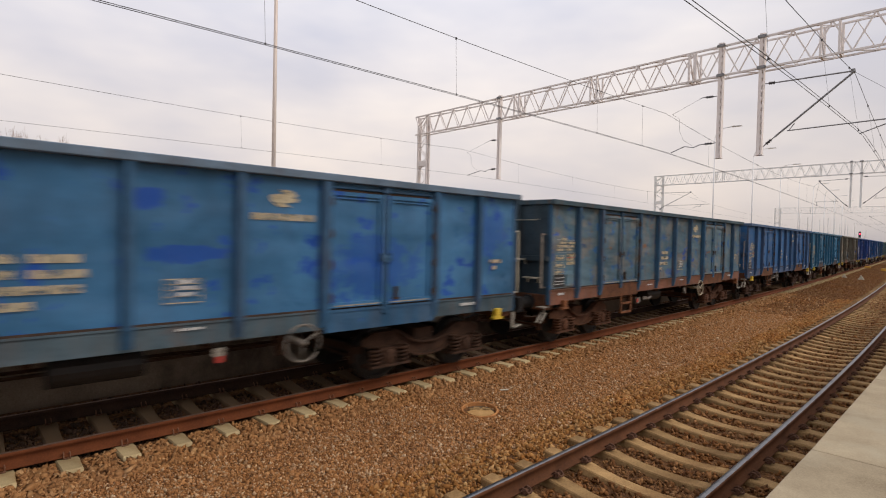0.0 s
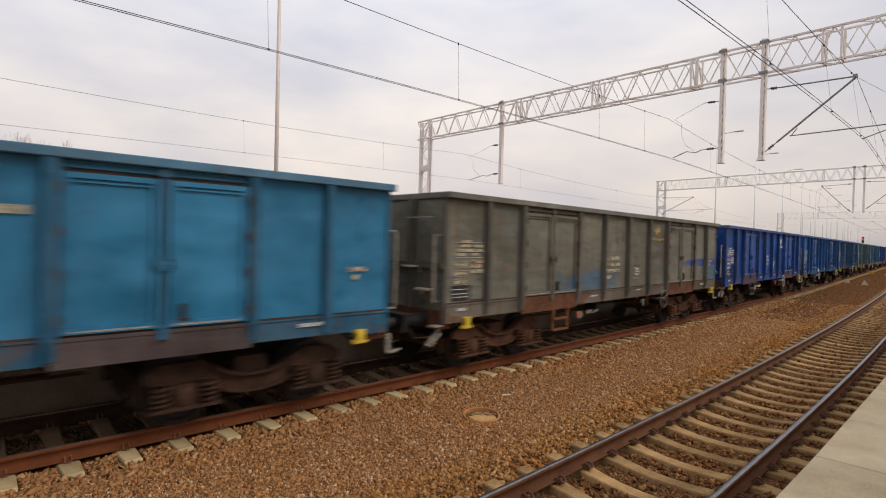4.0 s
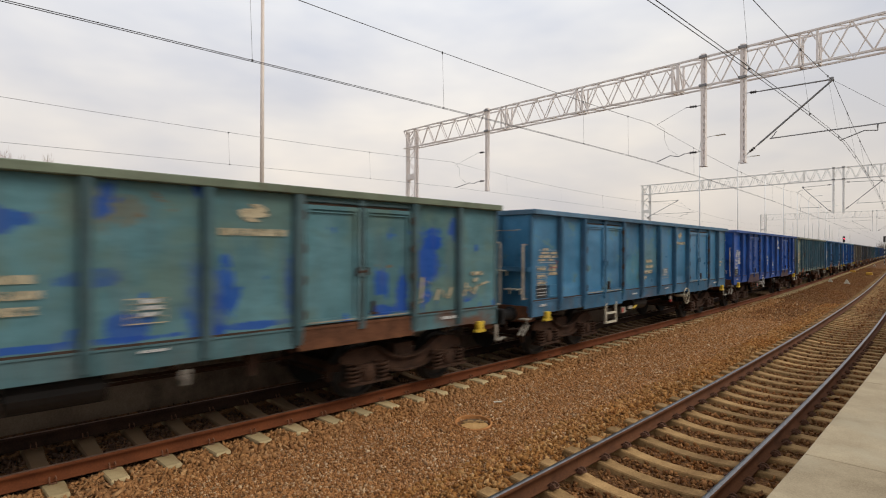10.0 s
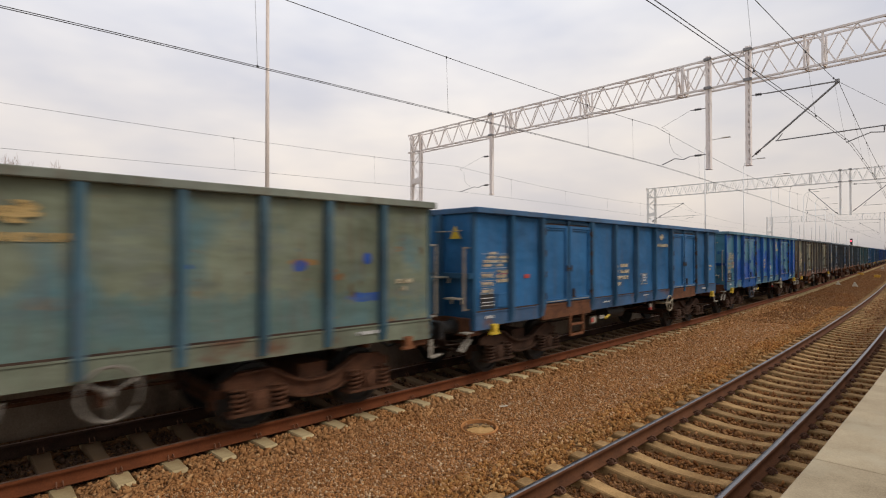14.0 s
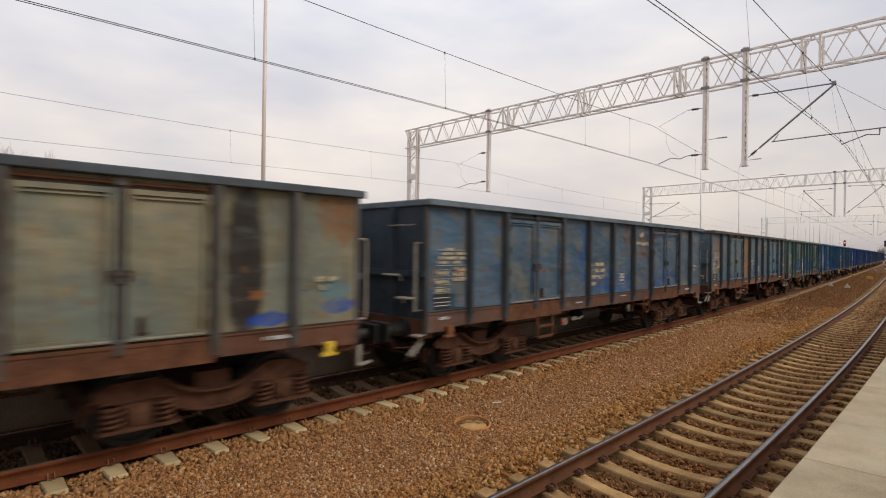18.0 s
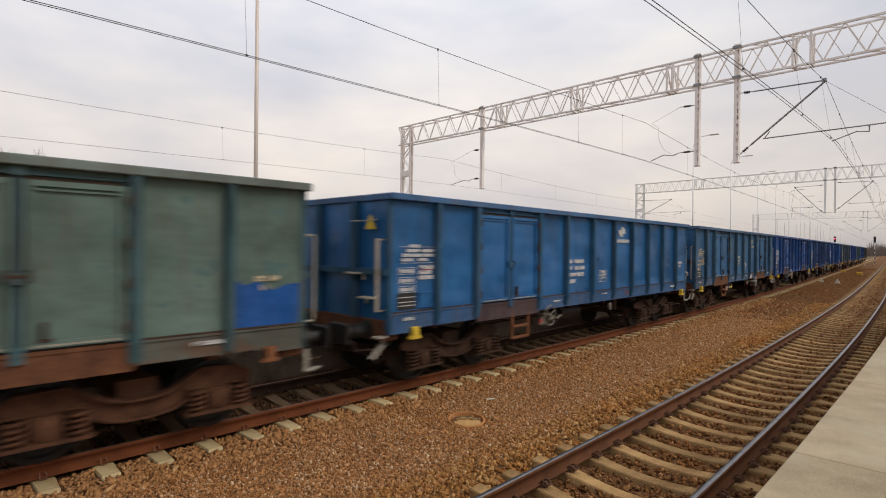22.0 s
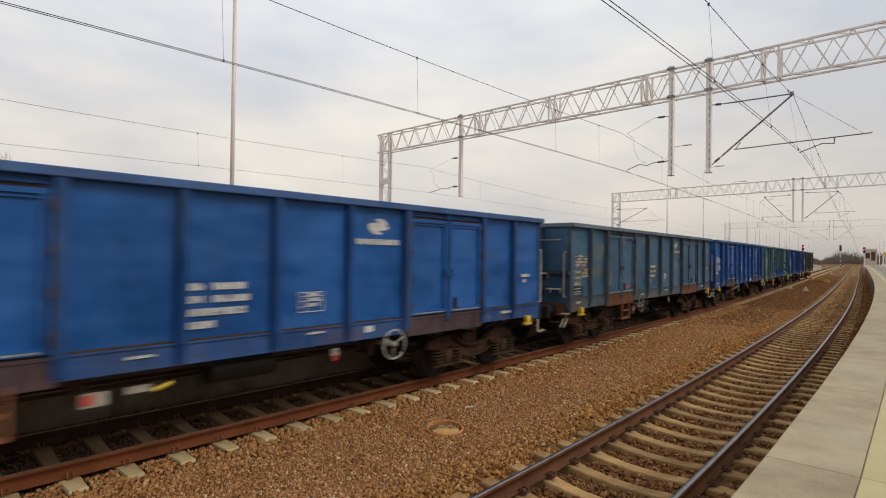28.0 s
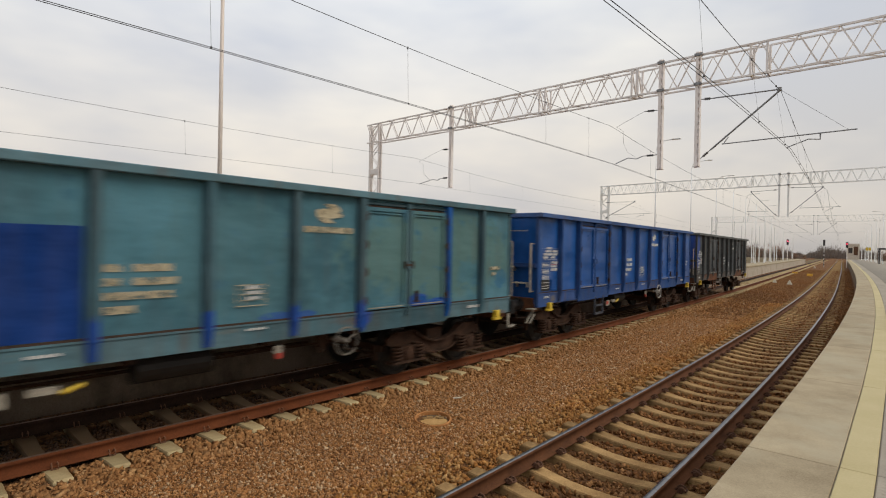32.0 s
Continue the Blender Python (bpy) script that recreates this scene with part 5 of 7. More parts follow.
    for z, y in ((1.60, -.98), (2.0, -.62)):
        bm = bmesh.new()
        box(bm, xe - .17, xe - .02, y - .17, y + .17, z, z + .028)
        for q in (y - .15, y + .13):
            box(bm, xe - .02, xe + .02, q, q + .02, z - .10, z + .028)
        part("end_rung", bm, M_CREAM, w, "pale flat end step")
    bm = bmesh.new()
    box(bm, X(.05), X(13.75 - .05), -SIDE + .06, SIDE - .06, 1.16, 1.24)
    part("floor", bm, M_RUST, w, "rusty wagon floor")
    bm = bmesh.new()
    box(bm, X(.3), X(13.75 - .3), -.16, .16, .86, 1.15)
    for u in (1.2, 4.4, 6.0, 7.8, 9.4, 12.5):
        box(bm, X(u) - .06, X(u) + .06, -1.3, 1.3, 1.0, 1.15)
    part("underframe", bm, M_BOGIE, w)
    # ladder, handwheel, brake gear
    bm = bmesh.new()
    for u in (3.38, 3.95):
        box(bm, X(u) - .022, X(u) + .022, -SIDE - .055, -SIDE - .012, .56, 1.10)
    for z in (.56, .80):
        box(bm, X(3.38), X(3.95), -SIDE - .065, -SIDE + .01, z, z + .045)
    if kind == "ribbed":
        bm.free()
    else:
        part("ladder", bm, M_SILL, w, "two-rung step ladder")
    bm = bmesh.new()
    hx, hz = 0, 0
    tube(bm, [(hx + .27 * math.cos(a), -SIDE - .13, hz + .27 * math.sin(a)) for a in np.linspace(0, 2 * math.pi, 29)[:-1]], .018, 7, True)
    for k in range(3):
        a = 2 * math.pi * k / 3 + .5
        tube(bm, [(hx, -SIDE - .11, hz), (hx + .26 * math.cos(a), -SIDE - .13, hz + .26 * math.sin(a))], .013, 6)
    tube(bm, [(hx, -SIDE - .16, hz), (hx, -SIDE + .3, hz)], .045, 8)
    o = part("handwheel", bm, M_WHEEL, w, "three-spoke brake handwheel", True)
    o.matrix_basis = pose(X(9.05), 0, .99)
    bm = bmesh.new()
    box(bm, X(7.85), X(7.97), -SIDE - .03, -SIDE + .02, .90, 1.0)
    part("brake_plate", bm, M_STEP, w, "pale brake lever plate")
    bm = bmesh.new()
    box(bm, X(7.88), X(7.95), -SIDE - .04, -SIDE + .02, .82, .90)
    part("brake_lever", bm, M_RED, w, "red brake lever")
    bm = bmesh.new()
    box(bm, X(5.05), X(5.32), -SIDE + .1, -SIDE + .14, .80, .88)
    part("brake_sign", bm, M_STEP, w)
    bm = bmesh.new()
    box(bm, X(4.60), X(4.86), -SIDE + .1, -SIDE + .14, .72, .88)
    load_sign = part("brake_sign", bm, M_STEP, w, "white brake changeover plate")
    bm = bmesh.new()
    box(bm, X(4.61), X(4.72), -SIDE + .094, -SIDE + .099, .75, .86)
    part("red_mark", bm, M_RED, load_sign, "red painted mark")
    bm = bmesh.new()
    tube(bm, [(X(5.35), -SIDE + .1, .8), (X(5.55), -SIDE + .1, .86)], .03, 6)
    part("release_handle", bm, M_YHOOK, w, "yellow release handle")
    bm = bmesh.new()
    lathe(bm, [(X(6.2), .05), (X(6.22), .19), (X(7.2), .19), (X(7.22), .05)], "x", (0, -.75, .82), 16)
    part("air_tank", bm, M_BLACK, w)
    bm = bmesh.new()
    tube(bm, [(X(3.6), -.3, .7), (X(9.9), -.3, .72)], .025, 6)
    tube(bm, [(X(4.2), .25, .66), (X(9.6), .25, .64)], .025, 6)
    part("brake_rod", bm, M_BOGIE, w)
    for u in (4.6, 8.9):
        bm = bmesh.new()
        prism(bm, [(X(u) - .12, 1.08), (X(u) - .05, .72), (X(u) + .05, .72), (X(u) + .12, 1.08)], -1.1, -1.06)
        part("hanger_bracket", bm, M_BOGIE, w)
    for x in (-BOGIE_X, BOGIE_X):
        bogie(w, x)
    if kind == "ribbed":
        bm = bmesh.new()
        box(bm, X(1.36), X(2.28), -SIDE - .03, -SIDE - .008, 1.40, 2.20)
        hatch = part("side_hatch", bm, M_BODY, w, "small framed discharge hatch")
        bm = bmesh.new()
        for a in ((1.33, 1.39, 1.36, 2.24), (2.25, 2.31, 1.36, 2.24), (1.39, 2.25, 2.18, 2.24), (1.39, 2.25, 1.36, 1.42)):
            box(bm, X(a[0]), X(a[1]), -SIDE - .075, -SIDE - .02, a[2], a[3])
        part("hatch_frame", bm, M_TRIM, hatch)
        bm = bmesh.new()
        box(bm, X(1.28), X(2.36), -SIDE - .13, -SIDE - .05, 2.265, 2.315)
        for u in (1.30, 2.31):
            box(bm, X(u), X(u + .035), -SIDE - .115, -SIDE - .06, 2.05, 2.265)
        part("hatch_bar", bm, M_LOCK, hatch, "dark hinge bar over the hatch")
        bm = bmesh.new()
        box(bm, X(1.2), X(2.4), -SIDE - .05, -SIDE - .031, 1.06, 1.33)
        part("hatch_sill", bm, M_SILL, w, "rusty sill below the hatch")
    # lettering as bars, emblem and tables
    random.seed(5)
    words("number_marking", M_SIGN, w, X(5.70), 2.20, [[(0, .18), (.30, .74)], [(0, .18), (.30, .80)], [(0, .76)], [(0, .34)]], .09, .072, label="white wagon lettering, too blurred to read")
    ex = {"two_doors": 8.77, "one_door": 8.62, "ribbed": 8.1}[kind]
    o = part("emblem", emblem_bm(0, 0, .41), M_SIGN, w, "white two-winged emblem")
    o.matrix_basis = pose(X(ex), 0, 2.95)
    words("name_bar", M_SIGN, w, X(ex) - .46, 2.74, [[(0, .92)]], .092, label="white lettered bar")
    bm = bmesh.new()
    x0, x1, z0, z1 = X(7.26 if kind != "ribbed" else 6.85), X(7.70 if kind != "ribbed" else 7.29), 1.60, 1.90
    for a in ((x0, x1, z0, z0 + .012), (x0, x1, z1 - .012, z1), (x0, x0 + .012, z0, z1), (x1 - .012, x1, z0, z1)):
        plate(bm, *a)
    for z in (1.68, 1.76, 1.83):
        plate(bm, x0, x1, z, z + .008)
    plate(bm, x0 + .12, x0 + .13, z0, z1)
    tab = part("data_table", bm, M_SIGN, w, "framed white data table")
    words("table_figure", M_SIGN, tab, x0 + .16, 1.885, [[(0, .2)], [(0, .22)], [(0, .2)]], .045, .03)
    words("load_heading", M_SIGN, w, X(.22), 2.51, [[(.22, .46)], [(.16, .80)], [(.06, .80)], [(.04, .30), (.42, .66)]], .052, .026)
    for z in (2.465, 2.30, 2.19):
        bm = bmesh.new()
        plate(bm, X(.26), X(1.02), z, z + .008)
        part("table_line", bm, M_SIGN, w)
    for z in (2.11, 1.95, 1.80):
        bm = bmesh.new()
        for a in ((X(.2), X(.58), z, z + .008), (X(.2), X(.58), z - .105, z - .097), (X(.2), X(.208), z - .10, z), (X(.572), X(.58), z - .10, z)):
            plate(bm, *a)
        tab = part("load_table", bm, M_SIGN, w, "small framed white figures")
        words("table_figure", M_SIGN, tab, X(.235), z - .022, [[(0, .31)]], .058)
    words("weight_mark", M_SIGN, w, X(.68), 2.155, [[(0, .34)], [(0, .30)], [(0, .34)]], .068, .022)
    bm = bmesh.new()
    plate(bm, X(.68), X(1.02), 2.066, 2.076)
    part("red_line", bm, M_RED, w, "thin red rule")
    bm = bmesh.new()
    plate(bm, X(.17), X(.60), 1.41, 1.69)
    tbl = part("label_panel", bm, M_BLACK, w, "dark label panel")
    for z in (1.47, 1.53, 1.61):
        bm = bmesh.new()
        plate(bm, X(.2), X(.57), z, z + .014, -SIDE - .0095)
        part("label_line", bm, M_SIGN, tbl)
    bm = bmesh.new()
    box(bm, X(.66), X(1.0), -SIDE - .03, -SIDE - .004, 1.42, 1.45)
    box(bm, X(.66), X(1.0), -SIDE - .03, -SIDE - .004, 1.66, 1.69)
    box(bm, X(.67), X(.99), -SIDE - .02, -SIDE - .004, 1.45, 1.66)
    part("card_holder", bm, M_BODY, w, "steel card holder")
    words("end_marking", M_SIGN, w, X(13.0), 2.06, [[(0, .34)], [(.08, .2)]], .07, .05)
    for x, z, n, h in ((.3, 1.28, .25, .05), (5.0, 1.26, .3, .032), (7.4, 1.30, .3, .03), (12.2, 1.28, .5, .05)):
        words("sill_marking", M_SIGN, w, X(x), z, [[(0, n)]], h, y=-SIDE - .034)
    return w


# colour: main paint, touched-up patches, how many, rust, second tone, label
SPRAY = (0.010, 0.062, 0.31)   # touch-up blue
OCHRE, RUSTY = (0.29, 0.135, 0.034), (0.13, 0.06, 0.032)
TEAL = (0.085, 0.175, 0.195)
FLEET = (
    ("two_doors", (0.0350, 0.1280, 0.2500), SPRAY, .45, .06, ((10.3, 2.0, .9, .5, 4.0, SPRAY, .6), (7.1, 2.85, .2, .15, 2, SPRAY, .9), (12.9, 2.6, .6, .5, 4, SPRAY, .5), (7.6, 2.2, .6, .12, 3, SPRAY, .8)), 0, "faded teal-blue open wagon with bright blue touch-ups"),
    ("two_doors", (0.0760, 0.1400, 0.1780), (0.020, 0.095, 0.25), .55, .35, ((5.62, 2.0, .1, .7, 1.0, SPRAY, .8), (6.9, 1.55, .6, .12, 3, SPRAY, .6)), .5, "dirty grey-blue open wagon with dents and a rusty sill"),
    ("two_doors", (0.0221, 0.0968, 0.2372), (0.03, 0.075, 0.15), .35, .15, ((9.8, 1.75, .3, .2, 3, (0.02, 0.03, 0.06), .8), (10.5, 2.4, .3, .3, 4, (0.02, 0.03, 0.06), .7)), .1, "dull blue open wagon with white tables"),
    ("two_doors", (0.0200, 0.1480, 0.2680), None, 0, .08, (), 0, "clean turquoise-blue open wagon"),
    ("two_doors", (0.1500, 0.1400, 0.1050), (0.10, 0.12, 0.115), .5, .4, ((12.9, 1.98, 2.5, .14, .8, SPRAY, .85), (13.4, 1.62, .8, .3, 2, (0.04, 0.12, 0.20), .8), (5, 1.6, 1.5, .3, 3, (0.04, 0.12, 0.20), .7)), .3, "brown-grey weathered open wagon with a blue band"),
    ("two_doors", (0.0052, 0.0530, 0.2350), None, 0, .06, (), 0, "bright royal-blue open wagon"),
    ("two_doors", (0.0076, 0.0810, 0.2697), None, 0, .06, (), 0, "bright blue open wagon with dented sides"),
    ("two_doors", (0.0130, 0.0860, 0.2420), None, 0, .08, ((2.6, 2.3, 2.4, .9, 2.5, (0.022, 0.108, 0.23), .6),), 0, "clean blue open wagon with a rust-brown door sill"),
    ("two_doors", (0.0740, 0.1650, 0.1850), None, 0, .12, ((1.3, 2.75, .30, .30, 3, SPRAY, .9), (2.02, 2.4, .10, .7, 1.0, SPRAY, .8), (2.5, 1.55, .3, .12, 3, SPRAY, .8), (3.6, 1.55, .3, .10, 3, SPRAY, .8), (8.05, 1.9, .2, .6, 2, SPRAY, .85), (5.3, 1.9, .16, .55, 2, SPRAY, .9), (4.7, 1.75, .14, .35, 2, SPRAY, .9), (3.95, 2.1, .10, .25, 1, SPRAY, .9), (6.1, 2.75, .3, .15, 3, SPRAY, .8), (6.9, 2.15, .3, .12, 3, SPRAY, .8), (11.9, 2.3, .35, .6, 4, SPRAY, .9), (7.3, 1.55, .25, .18, 3, SPRAY, .8), (8.3, 1.75, .16, .55, 2, SPRAY, .9), (8.8, 1.46, .7, .06, 2.5, SPRAY, .85), (9.3, 2.0, .10, .5, 1.5, SPRAY, .8), (11.3, 1.75, .12, .45, 2, SPRAY, .9), (12.0, 2.6, .30, .12, 2, SPRAY, .9), (12.95, 1.6, .3, .10, 3, SPRAY, .9), (6.4, 1.44, 1.6, .045, 2, SPRAY, .85), (10.9, 1.50, .3, .10, 3, SPRAY, .85), (7.0, 2.9, .5, .25, 3, (0.15, 0.12, 0.07), .6)), 0, "pale sea-green open wagon with blue spray patches"),
    ("two_doors", (0.0400, 0.1500, 0.2650), TEAL, .45, .08, ((6.2, 2.3, 1.2, .5, 4, TEAL, .8), (5.0, 1.9, .7, .6, 3, (0.06, 0.20, 0.26), .6)), 0, "light slate-blue open wagon with teal touch-ups"),
    ("two_doors", (0.0045, 0.0570, 0.2650), None, 0, .03, (), 0, "deep royal-blue open wagon with dented panels"),
    ("ribbed", (0.1550, 0.1750, 0.1200), (0.07, 0.15, 0.18), .10, .24, ((6.9, 1.6, 8.0, .42, 1.6, (0.075, 0.150, 0.155), .65), (8.3, 1.95, .3, .06, 4, OCHRE, .6), (11.25, 2.35, .3, .05, 3, OCHRE, .7), (11.2, 2.3, .12, .09, 1.5, SPRAY, .9), (12.35, 1.8, .45, .08, 2, SPRAY, .8), (12.35, 2.4, .08, .10, .8, SPRAY, .9), (5.0, 2.05, .14, .06, 2, SPRAY, .8), (6.2, 2.1, .32, .06, 2, SPRAY, .8), (4.0, 1.68, 1.0, .08, 3, (0.06, 0.17, 0.22), .8), (1.05, 2.6, .4, .5, 3, (0.09, 0.18, 0.19), .6)), .12, "olive-beige ribbed open wagon streaked with rust"),
    ("two_doors", (0.0187, 0.1056, 0.2418), None, 0, .12, (), 0, "medium blue open wagon with a rusty sill"),
    ("two_doors", (0.0500, 0.1600, 0.2250), (0.008, 0.065, 0.30), .62, .05, ((8.8, 1.75, .75, .85, .8, SPRAY, .95), (12.9, 1.95, 1.3, .75, 1.2, SPRAY, .95), (6.9, 1.95, .9, .7, 4.5, SPRAY, .9), (5.0, 2.2, .9, .7, 4, SPRAY, .9), (9.5, 1.5, 2.0, .16, 1.5, SPRAY, .9), (12.0, 2.5, .6, .5, 4, SPRAY, .8), (2.5, 1.7, 1.3, .5, 3, SPRAY, .9)), 0, "teal open wagon largely repainted bright blue"),
    ("two_doors", (0.212, 0.190, 0.118), (0.13, 0.16, 0.135), .3, .34, ((.15, 2.3, .45, 1.3, 2.0, (0.20, 0.10, 0.04), .55), (13.3, 2.9, .45, .35, 3.5, (0.22, 0.09, 0.035), .6), (1.5, 2.5, .5, .06, 3, (0.26, 0.11, 0.04), .7), (.7, 2.75, .3, .04, 3, (0.05, 0.14, 0.24), .6), (2.0, 1.5, .35, .3, 2, (0.03, 0.026, 0.022), .8), (11.85, 2.3, .30, 1.15, .7, (0.026, 0.022, 0.020), .96), (12.4, 1.9, .3, .5, 1.6, (0.17, 0.185, 0.15), .8), (12.2, 1.5, .35, .10, 2, SPRAY, .8), (7.4, 1.42, .5, .07, 1, SPRAY, .8), (13.25, 1.62, .30, .13, 1.4, SPRAY, .8), (13.2, 1.85, .3, .16, 2, (0.07, 0.19, 0.23), .7), (2.8, 2.3, .5, .6, 3, (0.13, 0.165, 0.14), .7), (3.8, 1.9, .4, .6, 3, (0.14, 0.175, 0.15), .7), (10.2, 1.8, .5, .5, 3, (0.14, 0.175, 0.15), .7)), .12, "grey-beige open wagon with rust and a blue patch"),
    ("two_doors", (0.0600, 0.1080, 0.1580), (0.10, 0.125, 0.14), .6, .30, ((7.9, 2.9, .3, .35, 4, (0.12, 0.04, 0.025), .7), (8.9, 2.7, .4, .5, 4, (0.13, 0.05, 0.03), .5), (7, 1.7, 1.3, .35, 2, (0.015, 0.085, 0.27), .7), (10.2, 1.7, 1.2, .35, 2, (0.015, 0.085, 0.27), .6), (5.5, 2.4, .3, .9, 2, (0.015, 0.085, 0.27), .6)), .8, "worn blue-grey open wagon flecked with rust"),
    ("two_doors", (0.0880, 0.1400, 0.1720), (0.03, 0.090, 0.21), .45, .22, ((6.9, 1.6, 8.0, .40, 2.0, (0.040, 0.105, 0.180), .65), (5.0, 2.3, .8, 1.2, 1.6, OCHRE, .85), (7.4, 2.65, .5, .4, 2.5, OCHRE, .8), (8.6, 1.95, .45, .45, 3, OCHRE, .75), (9.7, 2.2, .3, .6, 3, OCHRE, .6), (10.5, 2.2, .4, .7, 5, (0.10, 0.21, 0.24), .8), (12.0, 2.2, .6, .7, 5, (0.10, 0.17, 0.17), .7), (6.0, 2.8, .6, .4, 3, (0.11, 0.14, 0.12), .7), (3.3, 2.3, .9, .8, 3, (0.12, 0.14, 0.11), .7), (1.0, 2.4, .8, .8, 3, OCHRE, .5)), .2, "patchy grey, blue and orange-rust open wagon"),
    ("two_doors", (0.098, 0.145, 0.122), (0.075, 0.135, 0.130), .4, .22, ((7.5, 2.5, .5, .06, 2, RUSTY, .8), (3, 3.0, 1.5, .3, 3, (0.13, 0.15, 0.11), .6)), 0, "pale green open wagon with a blue and white graffiti band"),
    ("one_door", (0.0130, 0.0960, 0.2480), None, 0, .08, (), 0, "medium blue open wagon with one side door"),
    ("two_doors", (0.0270, 0.1020, 0.2150), (0.065, 0.120, 0.165), .45, .13, ((5.0, 2.5, .5, .5, 4, (0.07, 0.13, 0.15), .5), (7.5, 2.4, .5, .5, 4, (0.06, 0.12, 0.16), .5)), 0, "steel-blue open wagon with a rusty sill"),
    ("two_doors", (0.0085, 0.0686, 0.2465), None, 0, .08, (), 0, "bright blue open wagon with pale handwheel"),
    ("two_doors", (0.0119, 0.0757, 0.2325), None, 0, .12, (), 0, "plain blue open wagon with white lettering"),
    ("two_doors", (0.0085, 0.0774, 0.2697), None, 0, .06, (), 0, "vivid blue open wagon with white lettering"),
    ("two_doors", (0.0420, 0.0980, 0.1650), (0.025, 0.085, 0.20), .5, .2, ((1.7, 2.6, .4, .25, 4, (0.13, 0.13, 0.07), .5), (1.6, 2.1, .4, .2, 4, (0.13, 0.13, 0.07), .5)), 0, "grey-blue open wagon with faded paint"),
    ("two_doors", (0.0062, 0.0680, 0.2650), None, 0, .06, (), 0, "royal-blue open wagon with a white emblem"),
    ("two_doors", (0.0640, 0.1660, 0.2080), (0.055, 0.150, 0.210), .35, .12, ((11.5, 2.3, 2.6, .9, 1.5, (0.100, 0.185, 0.170), .8), (7.3, 2.3, 1.2, .9, 2, (0.080, 0.180, 0.205), .5), (10.72, 1.46, .32, .16, 2, SPRAY, .9), (11.3, 1.44, .4, .07, 2, SPRAY, .8), (13.4, 1.75, .2, .2, 4, (0.03, 0.13, 0.24), .7), (8.1, 1.42, .5, .07, 3, SPRAY, .7), (12.3, 1.95, .4, .3, 4, (0.05, 0.17, 0.24), .5)), 0, "sea-green open wagon with a royal-blue panel"),
    ("two_doors", (0.0085, 0.0686, 0.2511), None, 0, .08, (), 0, "bright blue open wagon near the train's end"),
    ("two_doors", (0.0600, 0.0670, 0.0700), None, 0, .25, ((.25, 2.6, .55, 1.1, 1.2, SPRAY, .8), (1.6, 2.3, .4, .8, 2.5, (0.085, 0.075, 0.055), .6)), 0, "dark slate-grey open wagon at the end of the train"),
)
# fittings that differ: handwheel place, size and paint, lettering paint, emblem size and height, ladder, door sill
M_DULLWHEEL = grainy("grimy_pale_wheel", (0.06, 0.05, 0.04), (0.24, 0.21, 0.17), 9, 45, 0.7)
M_CREAMWHEEL = grainy("cream_wheel_paint", (0.24, 0.20, 0.13), (0.50, 0.44, 0.31), 9, 45, 0.7)
M_ORANGELADDER = grainy("orange_rust_ladder", (0.10, 0.040, 0.020), (0.25, 0.100, 0.042), 5, 40, 0.85)
M_OCHRELADDER = grainy("ochre_ladder_paint", (0.26, 0.13, 0.045), (0.50, 0.30, 0.12), 6, 40, 0.8)
M_BLUELADDER = plain("grimy_ladder_paint", (0.05, 0.054, 0.066), 0.6)
WHT, DUL, CRM, ORL, BLL = M_WHEEL, M_DULLWHEEL, M_CREAMWHEEL, M_ORANGELADDER, M_BLUELADDER
FITTINGS = {
    0: (9.02, .95, DUL, M_LETTER, 1.0, 0, None, "blue"), 1: (9.02, .9, CRM, M_LETTER, 1.0, 0, ORL, ""), 2: (4.85, .8, DUL, M_LETTER, .95, 0, None, ""),
    3: (4.78, .78, CRM, M_LETTER, .8, 0, ORL, ""), 4: (9.05, .9, DUL, M_OCHRE, 1.0, 0, ORL, ""), 5: (9.05, 1.0, WHT, M_SIGN, 1.25, -.07, BLL, ""),
    6: (4.72, 1.0, WHT, M_SIGN, .8, -.24, BLL, "blue"), 7: (9.05, .9, WHT, M_SIGN, .95, 0, BLL, ""), 8: (4.9, .8, CRM, M_LETTER, 1.0, 0, M_OCHRELADDER, ""),
    9: (9.05, .95, CRM, M_LETTER, .8, .02, M_CREAM, "blue"), 10: (4.75, .85, WHT, M_SIGN, 1.35, -.05, None, ""), 11: (8.9, 1.1, DUL, M_OCHRE, 1.0, -.05, None, ""),
    12: (9.05, .85, CRM, M_LETTER, .75, .03, ORL, ""), 13: (9.28, .9, CRM, M_LETTER, 1.2, -.04, BLL, "blue"), 14: (4.75, 1.0, DUL, M_OCHRE, .95, 0, ORL, ""),
    15: (8.85, .8, ORL, M_LETTER, .75, .03, None, ""), 16: (4.7, .8, ORL, M_OCHRE, .85, .03, ORL, ""), 17: (4.75, .85, DUL, M_OCHRE, .85, 0, ORL, ""),
    18: (4.7, .82, DUL, M_SIGN, 1.1, .0, ORL, ""), 19: (9.05, .85, WHT, M_LETTER, .85, -.05, ORL, ""), 20: (4.75, .95, CRM, M_SIGN, .9, -.05, BLL, ""),
    21: (9.05, .9, WHT, M_SIGN, .95, 0, BLL, ""), 22: (9.05, .9, WHT, M_SIGN, 1.1, -.02, ORL, ""), 23: (4.75, .9, DUL, M_LETTER, .95, 0, ORL, ""),
    24: (4.78, .9, DUL, M_SIGN, 1.15, 0, ORL, ""), 25: (9.05, .8, DUL, M_LETTER, 1.25, 0, M_OCHRELADDER, "blue"), 26: (9.05, .9, WHT, M_SIGN, .95, 0, BLL, "blue"), 27: (4.75, .9, DUL, M_SIGN, .9, 0, None, ""),
}
